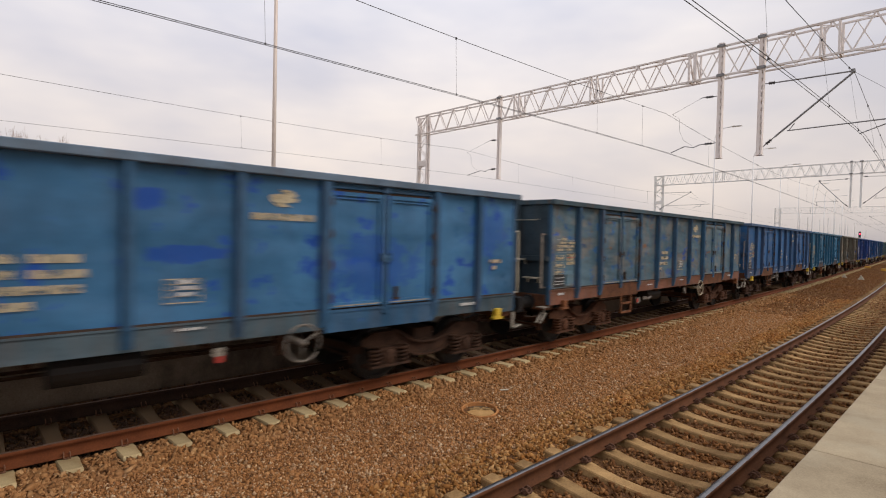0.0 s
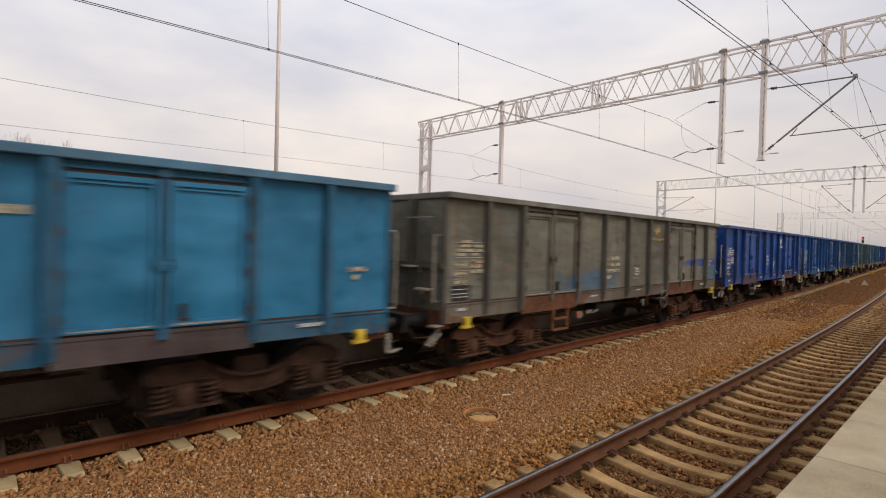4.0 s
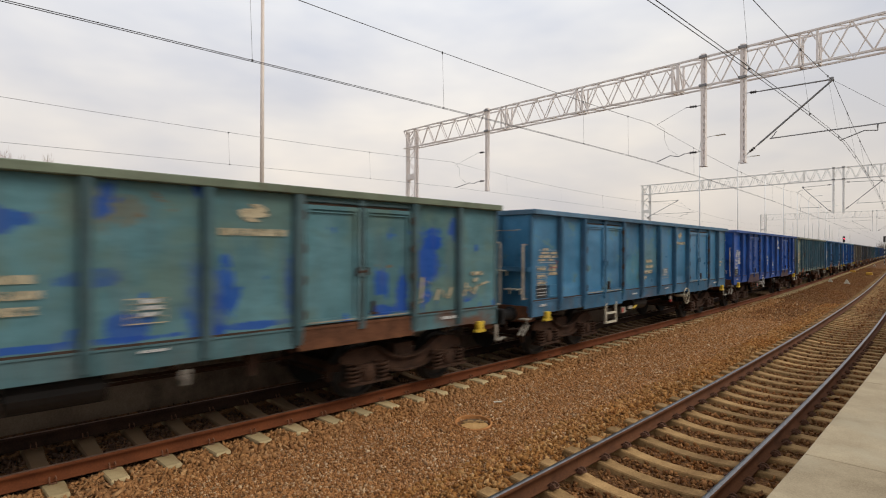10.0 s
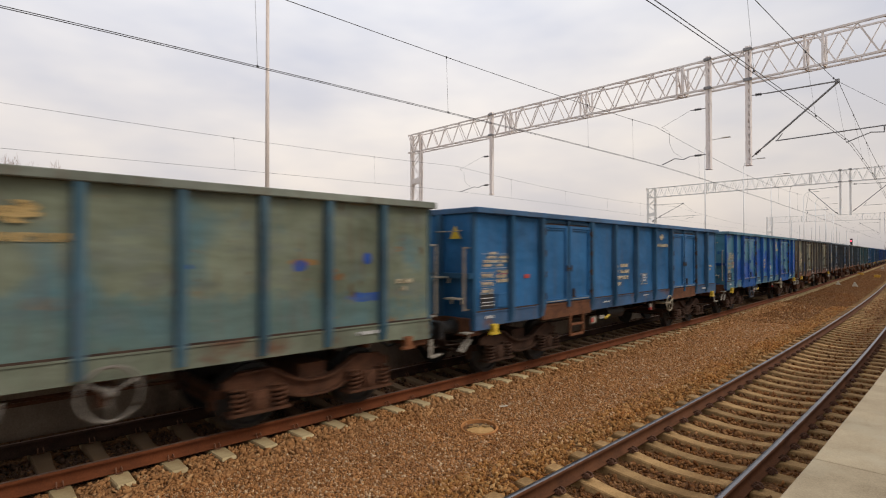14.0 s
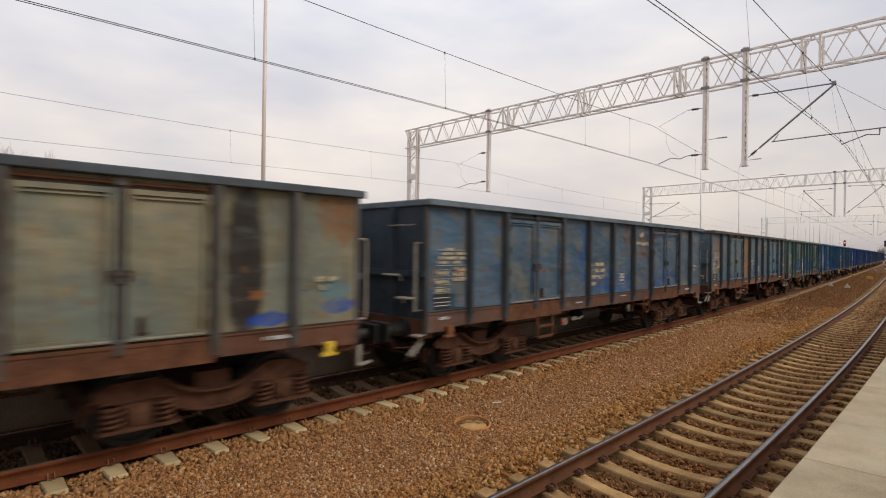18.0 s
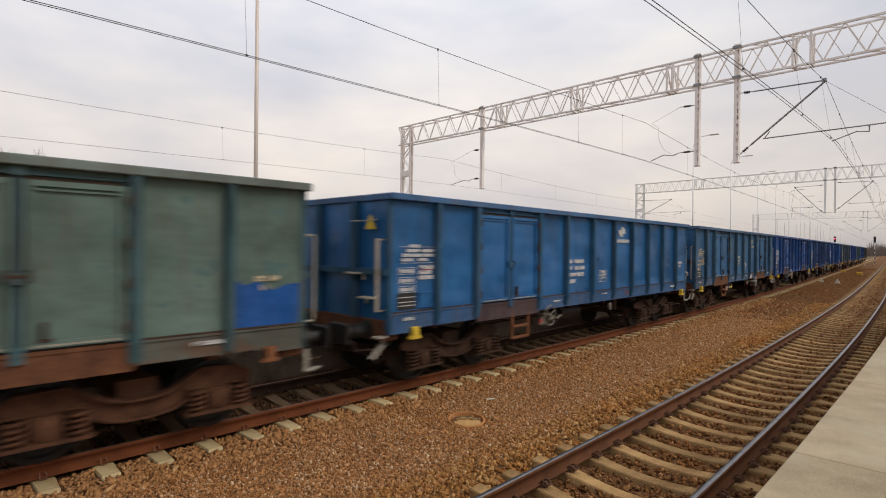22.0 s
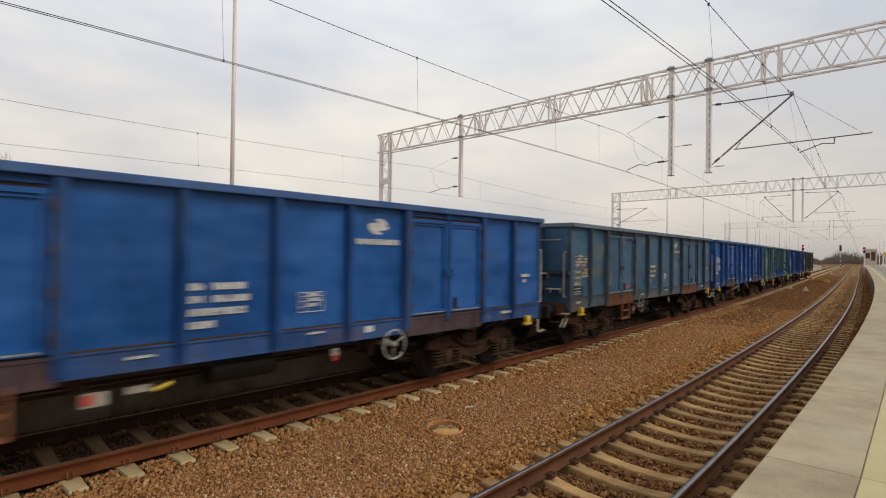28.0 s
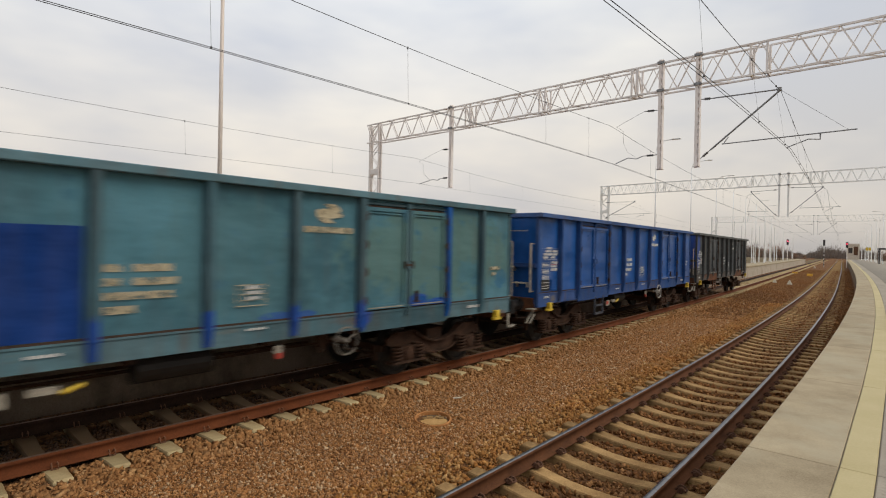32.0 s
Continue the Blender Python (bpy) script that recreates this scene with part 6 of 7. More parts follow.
FLAKE, DAB, FADED = (0.26, 0.105, 0.045), (0.012, 0.075, 0.33), (0.155, 0.170, 0.165)
SPECKS = {
    0: ((DAB, 2.2, .66, .02, .8, 1.0),),
    1: (((0.165, 0.165, 0.150), 1.5, .50, .12, .8, 1.3), (FLAKE, 3.6, .655, .03, .8, 1.2), (DAB, 2.6, .665, .02, .7, 1.2), ((0.02, 0.075, 0.17), 2.9, .62, .03, .7, 1.1)),
    8: (((0.105, 0.175, 0.155), 1.1, .50, .12, 1.0, 1.0), (DAB, 1.6, .635, .015, 1.5, .7), ((0.16, 0.10, 0.05), 3.2, .70, .04, .8, 1.2)),
    11: (((0.085, 0.165, 0.185), 1.0, .56, .14, 1.0, .9), ((0.22, 0.095, 0.03), 2.4, .665, .07, .6, 1.8), ((0.10, 0.065, 0.035), 3.4, .665, .05, 1.3, .8), (DAB, 2.3, .735, .01, .7, 1.6)),
    14: (((0.145, 0.165, 0.135), 1.0, .50, .14, 1.0, 1.0), ((0.24, 0.10, 0.035), 2.6, .64, .09, .6, 1.6), ((0.11, 0.06, 0.035), 3.8, .67, .04, 1.2, .8), (DAB, 2.4, .73, .01, .6, 1.7)),
    15: ((FLAKE, 3.2, .66, .04, .9, 1.0), ((0.13, 0.135, 0.115), 1.5, .54, .1, 1.0, .8)),
    16: (((0.150, 0.150, 0.085), 1.2, .55, .10, 1.0, .8), ((0.018, 0.070, 0.150), 1.9, .645, .05, .9, .8), (FLAKE, 2.6, .65, .05, .9, .8), ((0.19, 0.23, 0.20), 2.8, .66, .04, 1.1, .7)),
    23: ((FADED, 1.6, .60, .1, 1.0, .8),),
}
SOLES = {0: (0.055, 0.088, 0.108), 16: (0.155, 0.076, 0.042), 23: (0.060, 0.080, 0.095), 3: (0.025, 0.105, 0.175), 1: (0.185, 0.078, 0.048), 8: (0.075, 0.150, 0.165), 11: (0.155, 0.175, 0.125), 14: (0.135, 0.062, 0.038), 15: (0.105, 0.062, 0.046)}


def swap(w, old, mat):
    """Give the parts that carry one paint another of this wagon's own."""
    for o in w.children_recursive:
        if o.type == "MESH" and o.data.materials and o.data.materials[0] is old:
            o.material_slots[0].link = "OBJECT"
            o.material_slots[0].material = mat


def toward(a, b, f):
    return tuple(x + (y - x) * f for x, y in zip(a, b))


def patch_panel(w, name, outline, mat, label, y=.0045):
    bm = bmesh.new()
    k = w["length_ratio"]
    mid_u = sum(u for u, z in outline) / len(outline)
    if max(z for u, z in outline) < 1.34:
        y = .016       # on the solebar
    elif any(a + .1 < mid_u < b - .1 for a, b in ((2.20, 4.35), (9.40, 11.55))):
        y += .022      # on a door leaf, which stands proud of the side
    prism(bm, [((u - HALF) * k, z) for u, z in outline], -SIDE - y, -SIDE + .001)
    part(name, bm, mat, w, label)


def rect(u0, u1, z0, z1):
    return [(u0, z0), (u1, z0), (u1, z1), (u0, z1)]


# some wagons are a little longer or shorter than the rest
RATIO = {2: 1.018, 10: 1.018, 20: 1.018, 11: .985, 14: .98, 17: .98}
templates = {}
TRAIN = []
for i, (kind, base, patch, patchy, rust, blobs, flecks, label) in enumerate(FLEET):
    key = (kind, RATIO.get(i, 1.0))
    if key in templates:
        w = copy_thing(templates[key], Matrix.Identity(4))
    else:
        w = templates[key] = wagon(*key)
    w["length_ratio"] = key[1]
    TRAIN.append(tagged(w, label, "goods wagon", "wagons of the goods train"))


def repaint(o, mat):
    o.material_slots[0].link = "OBJECT"
    o.material_slots[0].material = mat


M_SPRAYBLUE = paint("sprayed_royal_blue", (0.012, 0.078, 0.27), None, 0, .05, 201, (), .15)
for i, w in enumerate(TRAIN):
    kind, base, patch, patchy, rust, blobs, flecks, label = FLEET[i]
    wheel_u, wheel_k, wheel_m, letter_m, emb_k, emb_dz, ladder_m, sill_m = FITTINGS[i]
    rusty_sole = {0: .2, 1: .34, 2: .2, 3: .2, 4: .4, 11: .25, 14: .4, 15: .38, 16: .36, 17: .38, 19: .16, 23: .2}.get(i, rust)
    posts = toward(tuple(c * .8 for c in base), (0.055, 0.052, 0.048), .15 if rust <= .08 else .32)
    posts = {6: (0.012, 0.062, 0.175), 7: (0.020, 0.070, 0.145), 12: (0.024, 0.082, 0.150), 18: (0.022, 0.080, 0.145)}.get(i, posts)
    if i == 13:
        posts = (0.012, 0.075, 0.25)
    if i in (11, 14, 15, 1):
        posts = toward(posts, (0.022, 0.085, 0.165), .4 if i == 11 else .75)
    if i == 14:
        posts = (0.085, 0.080, 0.072)
    if i == 11:
        posts = (0.055, 0.115, 0.150)
    if i == 16:
        posts = (0.048, 0.062, 0.070)
    if i == 23:
        posts = (0.045, 0.070, 0.090)
    if i == 15:
        posts = (0.052, 0.062, 0.070)
    if i == 19:
        posts = (0.032, 0.078, 0.125)
    if i == 17:
        posts = (0.040, 0.085, 0.095)
    dabs = tuple((u, 1.32, .22, .30, 1.5, SPRAY, .9) for u in (5.6, 6.88, 8.15, 9.4)) if i == 25 else ()
    post_m = paint("wagon_post_paint", posts, patch, patchy * .5, rust + .05, i + 40, dabs)
    swap(w, M_BODY, paint("wagon_paint", base, patch, patchy, rust, i + 1, blobs, .22, flecks, 1.0 if rust <= .08 else .35, SPECKS.get(i, ())))
    swap(w, M_TRIM, post_m)
    if i in (1, 4, 11, 14, 15, 16, 17):
        swap(w, M_BOGIE, M_BOGIE_RUST)
    swap(w, M_RIMP, paint("wagon_rim_paint", {8: (0.15, 0.18, 0.125), 14: (0.07, 0.085, 0.095), 16: (0.085, 0.080, 0.072), 1: (0.05, 0.085, 0.105)}.get(i) or toward(base, (0.20, 0.21, 0.20), (.5 if i == 0 else .3 if i in (2, 3, 9) else .22) if rust <= .15 else .4), None, 0, rust + .1, i + 80))
    swap(w, M_SOLE, paint("wagon_sole_paint", SOLES[i] if i in SOLES else toward(base, (0.105, 0.085, 0.068), min(.7, .12 + rusty_sole * 1.3)), None, 0, .12 if i in (8, 11) else .15 + rusty_sole * .7, i + 120, (), .45, specks=(((0.135, 0.062, 0.036), 1.5, .64 - .36 * rusty_sole, .10, .5, 1.0), ((0.17, 0.15, 0.115), 2.2, .64, .08, .5, 1.0))))
    # end paint darkened: grime and the shade on the end share this colour
    end_m = paint("shaded_grimy_end_paint", toward(base, (0.016, 0.016, 0.017), .68), None, 0, .15, i + 200, (), .3)
    sill_p = paint("wagon_sill_paint", toward(base, (0.070, 0.037, 0.024), .9), None, 0, .45, i + 160)
    for o in w.children:
        nm = o.name.split(".")[0]
        if nm == "handwheel":
            o.matrix_basis = pose((wheel_u - HALF) * RATIO.get(i, 1.0), 0, .95) @ Matrix.Diagonal((wheel_k, 1, wheel_k, 1))
            repaint(o, wheel_m)
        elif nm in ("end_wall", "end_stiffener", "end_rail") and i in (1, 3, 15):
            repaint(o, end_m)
        elif nm == "door_frame" and i in (11, 14, 16):
            repaint(o, M_SILL)
        elif nm == "door_bar" or (nm == "door_latch" and rust <= .08):
            repaint(o, post_m)
        elif nm in ("brake_plate", "brake_sign", "brake_lever", "release_handle") and (wheel_u < 6 or i in (1, 4, 11, 15)):
            repaint(o, M_DULLWHEEL)
        elif nm == "grab_rail" and letter_m is not M_SIGN and i > 0:
            repaint(o, M_STEP)
        elif nm == "hand_plate" and letter_m is not M_SIGN:
            repaint(o, M_DULLWHEEL if i not in (3, 9) else M_STEP)
        elif nm == "rope_hook" and i in (1, 11, 15, 16, 17):
            repaint(o, M_ORANGELADDER)
        elif nm == "emblem":
            o.matrix_basis = Matrix.Translation(o.matrix_basis.translation + Vector((0, 0, emb_dz))) @ Matrix.Diagonal((emb_k, 1, emb_k * .88, 1))
            repaint(o, letter_m)
        elif nm == "name_bar":
            o.matrix_basis = pose(0, 0, emb_dz)
            repaint(o, letter_m)
        elif nm == "side_post" and i == 25 and abs(o.data.vertices[0].co.x - (11.55 - HALF)) < .12:
            repaint(o, M_SPRAYBLUE)
        elif nm == "number_marking" and i == 22:
            o.matrix_basis = pose(0, 0, -.12)
        elif nm in ("number_marking", "data_table", "load_heading", "weight_mark", "end_marking") and letter_m is not M_SIGN:
            repaint(o, M_LETTER)
        elif nm == "load_table" and letter_m is not M_SIGN:
            for q in (o, *o.children):
                repaint(q, M_LETTER)
        elif nm == "ladder" and i == 10:
            # a short stirrup set back under the sill
            o.matrix_basis = pose(0, .12, .44) @ Matrix.Diagonal((1, 1, .6, 1))
        elif nm == "ladder" and ladder_m:
            repaint(o, ladder_m)
        elif nm == "door_sill" and sill_m == "blue":
            repaint(o, post_m)
        elif nm == "door_sill" and rust <= .08:
            repaint(o, sill_p)

M_SPRAYWHITE = paint("sprayed_white", (0.50, 0.50, 0.46), None, 0, .1, 202, (), .2)
M_SPRAYBLACK = plain("sprayed_black_outline", (0.03, 0.03, 0.03), .7)
# graffiti and repainted panels of single wagons
for u0, u1, z0, z1 in ((1.30, 2.0, 1.62, 1.74), (2.40, 3.10, 1.46, 1.92), (3.48, 4.12, 1.46, 2.02), (5.70, 6.78, 1.40, 2.36), (6.98, 8.05, 1.40, 1.98), (8.26, 9.28, 1.40, 2.02), (8.30, 8.95, 2.56, 2.66)):
    patch_panel(TRAIN[17], "blue_panel", rect(u0, u1, z0, z1), M_SPRAYBLUE, "sprayed royal-blue block")
patch_panel(TRAIN[17], "blue_panel", [(12.74, 1.39), (13.66, 1.39), (13.67, 1.95), (13.45, 1.93), (13.28, 1.86), (13.05, 1.99), (12.86, 1.94), (12.74, 2.01)], M_SPRAYBLUE, "sprayed royal-blue block with a wavy top")
for pts in ([(4.46, 1.42), (4.62, 1.40), (5.1, 1.42), (5.46, 1.40), (5.50, 2.0), (5.2, 2.22), (4.95, 2.28), (4.6, 2.26), (4.48, 2.05)],):
    patch_panel(TRAIN[17], "graffiti", pts, M_SPRAYWHITE, "white sprayed graffiti shape", .0042)
for pts in ([(4.5, 1.62), (4.56, 1.60), (5.02, 1.95), (4.98, 2.0)], [(4.86, 1.72), (4.9, 1.66), (5.45, 2.02), (5.4, 2.08)], [(5.02, 1.46), (5.08, 1.45), (4.72, 1.86), (4.66, 1.84)]):
    patch_panel(TRAIN[17], "graffiti_line", pts, M_SPRAYBLACK, "black graffiti outline", .006)
M_DEEPBLUE = paint("deep_royal_blue", (0.006, 0.038, 0.185), None, 0, .05, 204, (), .15)
patch_panel(TRAIN[25], "blue_panel", rect(4.45, 5.50, 1.39, 2.62), M_DEEPBLUE, "royal-blue repainted lower panel")
patch_panel(TRAIN[25], "blue_panel", rect(10.55, 11.0, 1.40, 1.55), M_SPRAYBLUE, "royal-blue repainted strip")
for a0 in range(12):
    a1, a2 = a0 * math.pi / 6, (a0 + 1) * math.pi / 6
    patch_panel(TRAIN[8], "graffiti", [(1.66 + r_ * math.cos(a), 1.90 + r_ * math.sin(a)) for r_, a in ((.455, a1), (.495, a1), (.495, a2), (.455, a2))], M_WHITE, "white sprayed graffiti ring") if a0 not in (7, 8) else None
for u0, z0, u1, z1 in ((1.32, 1.85, 1.56, 2.00), (1.30, 1.82, 1.52, 1.86), (1.36, 1.70, 1.66, 1.78), (1.55, 1.98, 1.66, 1.78), (1.66, 1.78, 1.86, 1.98), (1.84, 1.98, 2.0, 1.80), (1.46, 1.62, 1.78, 1.66), (1.62, 2.04, 1.84, 2.08), (1.74, 1.70, 1.98, 1.76), (1.36, 1.94, 1.74, 1.90)):
    patch_panel(TRAIN[8], "graffiti", [(u0, z0), (u0 + .06, z0 - .02), (u1, z1), (u1 - .05, z1 + .04)], M_WHITE, "white sprayed scrawl")


# scrawl on the rear panels of the pale green wagon
for k_, (u0, z0, u1, z1) in enumerate(((11.72, 1.55, 11.80, 1.98), (11.76, 1.96, 12.0, 1.86), (11.8, 1.72, 12.02, 1.62), (12.08, 1.58, 12.2, 1.78), (12.22, 1.76, 12.34, 1.6), (12.38, 1.6, 12.5, 1.78), (12.80, 1.62, 12.9, 1.84), (12.92, 1.8, 13.05, 1.64), (13.08, 1.64, 13.2, 1.82), (13.22, 1.8, 13.5, 1.84), (12.8, 1.7, 13.1, 1.74))):
    patch_panel(TRAIN[8], "graffiti", [(u0, z0), (u0 + .05, z0 - .015), (u1 + .02, z1), (u1 - .03, z1 + .03)], M_LETTER, "cream sprayed scrawl")
for u0, u1, z0, z1 in ((1.20, 2.06, 1.40, 1.92), (4.45, 5.5, 1.39, 1.47), (6.98, 8.05, 1.39, 1.45), (.3, .62, 1.66, 1.70)):
    patch_panel(TRAIN[14], "blue_panel", rect(u0, u1, z0, z1), M_SPRAYBLUE, "blue repainted block")
for u0, u1, z0, z1 in ((2.38, 3.14, 1.46, 1.86), (3.46, 4.14, 1.62, 2.06)):
    patch_panel(TRAIN[25], "blue_panel", rect(u0, u1, z0, z1), M_SPRAYBLUE, "royal-blue repainted strip")
# paper labels stuck on single wagons
for i_, u0, z0, dw, dh in ((19, 8.38, 1.12, .38, .19), (6, 5.0, 1.11, .34, .2), (22, 8.5, 1.19, .18, .1), (24, 9.0, 1.14, .3, .14), (10, 12.75, 1.48, .28, .13), (6, 12.0, 1.50, .34, .22), (7, 8.45, 1.44, .50, .24), (7, 13.05, 1.48, .24, .2), (19, 12.9, 1.62, .16, .14), (24, 4.62, 1.62, .30, .16), (24, 13.0, 1.62, .2, .18), (16, 13.1, 1.80, .26, .2), (20, 12.0, 1.56, .2, .12)):
    patch_panel(TRAIN[i_], "paper_label", rect(u0, u0 + dw, z0, z0 + dh), M_WHITE, "pale label stuck on the side")
for i_, u0, z0 in ((5, 1.55, 2.02), (6, 1.9, 1.98), (12, 1.7, 2.0), (22, 1.6, 2.0), (9, 1.1, 2.2), (23, 3.9, 1.55)):
    patch_panel(TRAIN[i_], "red_label", rect(u0 - .09, u0 + .09, z0 - .04, z0 + .04), M_RED, "small red label")
# yellow warning triangles on the leading ends
for i_ in (3, 8, 12, 18, 22, 24):
    bm = bmesh.new()
    prism(bm, [(-.14, -.12), (.14, -.12), (0, .13)], -.004, .004)
    tri = part("warning_sign", bm, M_YHOOK, TRAIN[i_], "small yellow warning triangle")
    tri.matrix_basis = pose(-HALF * TRAIN[i_]["length_ratio"] - .062, -.98, 2.88, 0, 0, -90)

# ---------------------------------------------------------------- fence behind the train
def fence_panel():
    f = thing("fence_panel", "dark steel railing panel on the platform's back edge", "fence", group="railing along the platform")
    W_ = 2.17
    for x in (0.03,):
        bm = bmesh.new()
        box(bm, x - .03, x + .03, -.03, .03, -.02, 1.27)
        box(bm, x - .06, x + .06, -.06, .06, -.02, .0)
        part("post", bm, M_FENCE, f)
    for z, h in ((.09, .045), (1.2, .05)):
        bm = bmesh.new()
        box(bm, .09, W_ - .02, -.02, .02, z, z + h)
        part("rail", bm, M_FENCE, f)
    for x in (.10, W_ - .03):
        bm = bmesh.new()
        box(bm, x - .02, x + .02, -.02, .02, .06, 1.25)
        part("upright", bm, M_FENCE, f)
    bm = bmesh.new()
    box(bm, -.009, .009, -.009, .009, .12, 1.21)
    me = finish("baluster", bm, M_FENCE)
    for k in range(12):
        shared("baluster", me, f, pose(.24 + k * .157, 0, 0))
    return f


fp = fence_panel()
FS = [1.40 - 2.17 * 2 + 2.17 * k for k in range(26)]
fp.matrix_basis = frame_at(FS[0], FENCE_O, 1.0)
for s in FS[1:]:
    copy_thing(fp, frame_at(s, FENCE_O, 1.0))


# ---------------------------------------------------------------- lamp posts
def lamp_post(height, arm, r0=.056, steel=None):
    steel = steel or M_LAMP
    p = thing("lamp_post", "tall slim beige lamp post on the platform", "lamp post", group="lamp posts along the platform")
    bm = bmesh.new()
    tube(bm, [(0, 0, 0), (0, 0, height * .5), (0, 0, height)], r0, 10, taper=r0 * .65)
    part("pole", bm, steel, p, smooth=True)
    bm = bmesh.new()
    lathe(bm, [(0, .14), (.03, .14), (.04, .085), (.5, .08), (.52, .065)], "z", n=12)
    part("base", bm, steel, p)
    bm = bmesh.new()
    tube(bm, [(0, -.0, height), (0, -.10, height + .35), (0, -.4, height + .55), (0, -arm, height + .6)], r0 * .5, 7)
    part("bracket", bm, steel, p)
    bm = bmesh.new()
    box(bm, -.12, .12, -arm - .55, -arm + .02, height + .57, height + .64)
    soften(bm, .02)
    part("lamp_head", bm, M_PALE, p)
    return p


lp = lamp_post(9.0, 1.0)
lp.matrix_basis = frame_at(5.79, -9.15, 1.0)
lp = lamp_post(8.45, 1.0, .055, M_PALE)
lp.matrix_basis = frame_at(37.5, -9.15, 1.0)
for s in (47.7, 58.4, 68.4, 78, 88, 98.5, 109):
    copy_thing(lp, frame_at(s, -9.15, 1.0))
for s in (118, 140, 165, 190, 215):
    copy_thing(lp, frame_at(s, 6.4, 1.04, 180))


# ---------------------------------------------------------------- trees and hedge
def grow(bm, start, direction, length, radius, depth, rng, thin, min_r=.0052):
    pts = [start]
    d = direction.normalized()
    n = 4
    for i in range(n):
        d = (d + Vector((rng.uniform(-.2, .2), rng.uniform(-.2, .2), rng.uniform(-.06, .16)))).normalized()
        pts.append(pts[-1] + d * length / n)
    tube(bm, pts, radius, 5 if radius > .03 else 3, taper=max(min_r, radius * .55))
    if depth == 0:
        return
    for k in range(rng.randint(3, 5) if depth > 1 else 3):
        i = rng.randint(1, n)
        a = Vector((rng.uniform(-1, 1), rng.uniform(-1, 1), rng.uniform(-.1, .9)))
        grow(thin if depth <= 2 else bm, pts[i], d * .75 + a * .75, length * rng.uniform(.5, .78), max(min_r, radius * .5), depth - 1, rng, thin, min_r)


def tree(name, seed, height, label, stems=1, depth=4, spread=.3):
    rng = random.Random(seed)
    t = thing(name, label, "tree" if stems < 3 else "shrub")
    bm, thin = bmesh.new(), bmesh.new()
    for k in range(stems):
        a = Vector((rng.uniform(-spread, spread), rng.uniform(-spread, spread), 1))
        grow(bm, Vector((rng.uniform(-.6, .6) * (stems > 1), rng.uniform(-.6, .6) * (stems > 1), -.05)), a, height * .42, .035 + height * .011, depth, rng, thin)
    part("trunk", bm, M_BARK, t)
    part("crown", thin, M_TWIG, t, "bare winter twigs")
    return t


def beyond(bearing, dist):
    """Ground position by compass bearing (degrees right of the y axis) and distance."""
    return Vector((math.sin(radians(bearing)) * dist, math.cos(radians(bearing)) * dist, -.62))


TREES = [tree("bare_tree", 11, 8.0, "bare winter tree with fine twigs beyond the fence", 3, 5, .45), tree("bare_tree", 12, 6.0, "bare grey-brown tree beyond the grass", 4, 5, .6), tree("shrub", 13, 3.6, "thick brown bare shrub behind the fence", 9, 4, .8)]
spots = [(0, -44.6, 74, 1.62), (1, -42.4, 76, 2.05), (2, -43.4, 72, 2.0), (0, -47.5, 74, 1.6), (1, -40.4, 77, 1.75), (2, -41.6, 73, 2.1), (0, -39.2, 79, 1.2), (2, -39.8, 74, 2.0), (1, -38.2, 75, 1.5), (2, -38.0, 73, 1.9), (2, -36.6, 74, 1.75), (1, -36.9, 80, 1.3), (2, -35.4, 75, 1.8), (1, -34.2, 80, 1.15),
         (2, -33.8, 74, 1.7), (2, -32.6, 76, 1.6), (1, -31.2, 82, 1.1), (2, -31.0, 75, 1.7), (2, -29.4, 76, 1.7), (1, -28, 82, 1.1), (2, -26.5, 78, 1.7), (2, -24, 78, 1.6), (1, -22, 84, 1.1), (2, -46.2, 73, 2.0), (0, -50.5, 75, 1.6)]
for i, (k, b, d, sc) in enumerate(spots):
    m = Matrix.Translation(beyond(b, d)) @ Matrix.Rotation(i * 1.9, 4, "Z") @ Matrix.Scale(sc, 4)
    if i < 3:
        TREES[k].matrix_basis = m
    else:
        o = copy_thing(TREES[k], m)
        o.scale = (sc, sc, sc)


def conifer(height, seed):
    rng = random.Random(seed)
    t = thing("conifer", "slim dark green conifer among the shrubs", "tree")
    bm = bmesh.new()
    tube(bm, [(0, 0, -.05), (0, 0, height)], .09, 6, taper=.015)
    part("trunk", bm, M_BARK, t)
    bm = bmesh.new()
    for i in range(1500):
        z = height * (.06 + .92 * rng.random())
        r = (1 - z / height) ** .8 * height * .062 * rng.uniform(.2, 1.15)
        a = rng.uniform(0, 6.283)
        c = Vector((math.cos(a) * r, math.sin(a) * r, z))
        d = Vector((math.cos(a), math.sin(a), rng.uniform(.2, 1.2))).normalized() * rng.uniform(.18, .42)
        e = Vector((-math.sin(a), math.cos(a), rng.uniform(-.3, .3))) * rng.uniform(.04, .1)
        bm.faces.new([bm.verts.new(c - e), bm.verts.new(c + d), bm.verts.new(c + e)])
        bm.faces.new([bm.verts.new(c - e * .3 + Vector((0, 0, -.1))), bm.verts.new(c + d * .9), bm.verts.new(c + Vector((0, 0, .12)))])
    part("crown", bm, M_CONIFER, t, "dense dark needles")
    return t


M_CONIFER = plain("dark_needles", (0.028, 0.042, 0.022), .9, 0, .4)
cf = conifer(7.3, 3)
cf.matrix_basis = Matrix.Translation(beyond(-32.0, 70))
for b, d, k in ((-35.2, 76, .92), (-37.1, 78, .85), (-36.5, 79, .8)):
    o = copy_thing(cf, Matrix.Translation(beyond(b, d)) @ Matrix.Rotation(b, 4, "Z"))
    o.scale = (k * 2.0, k * 2.0, k)


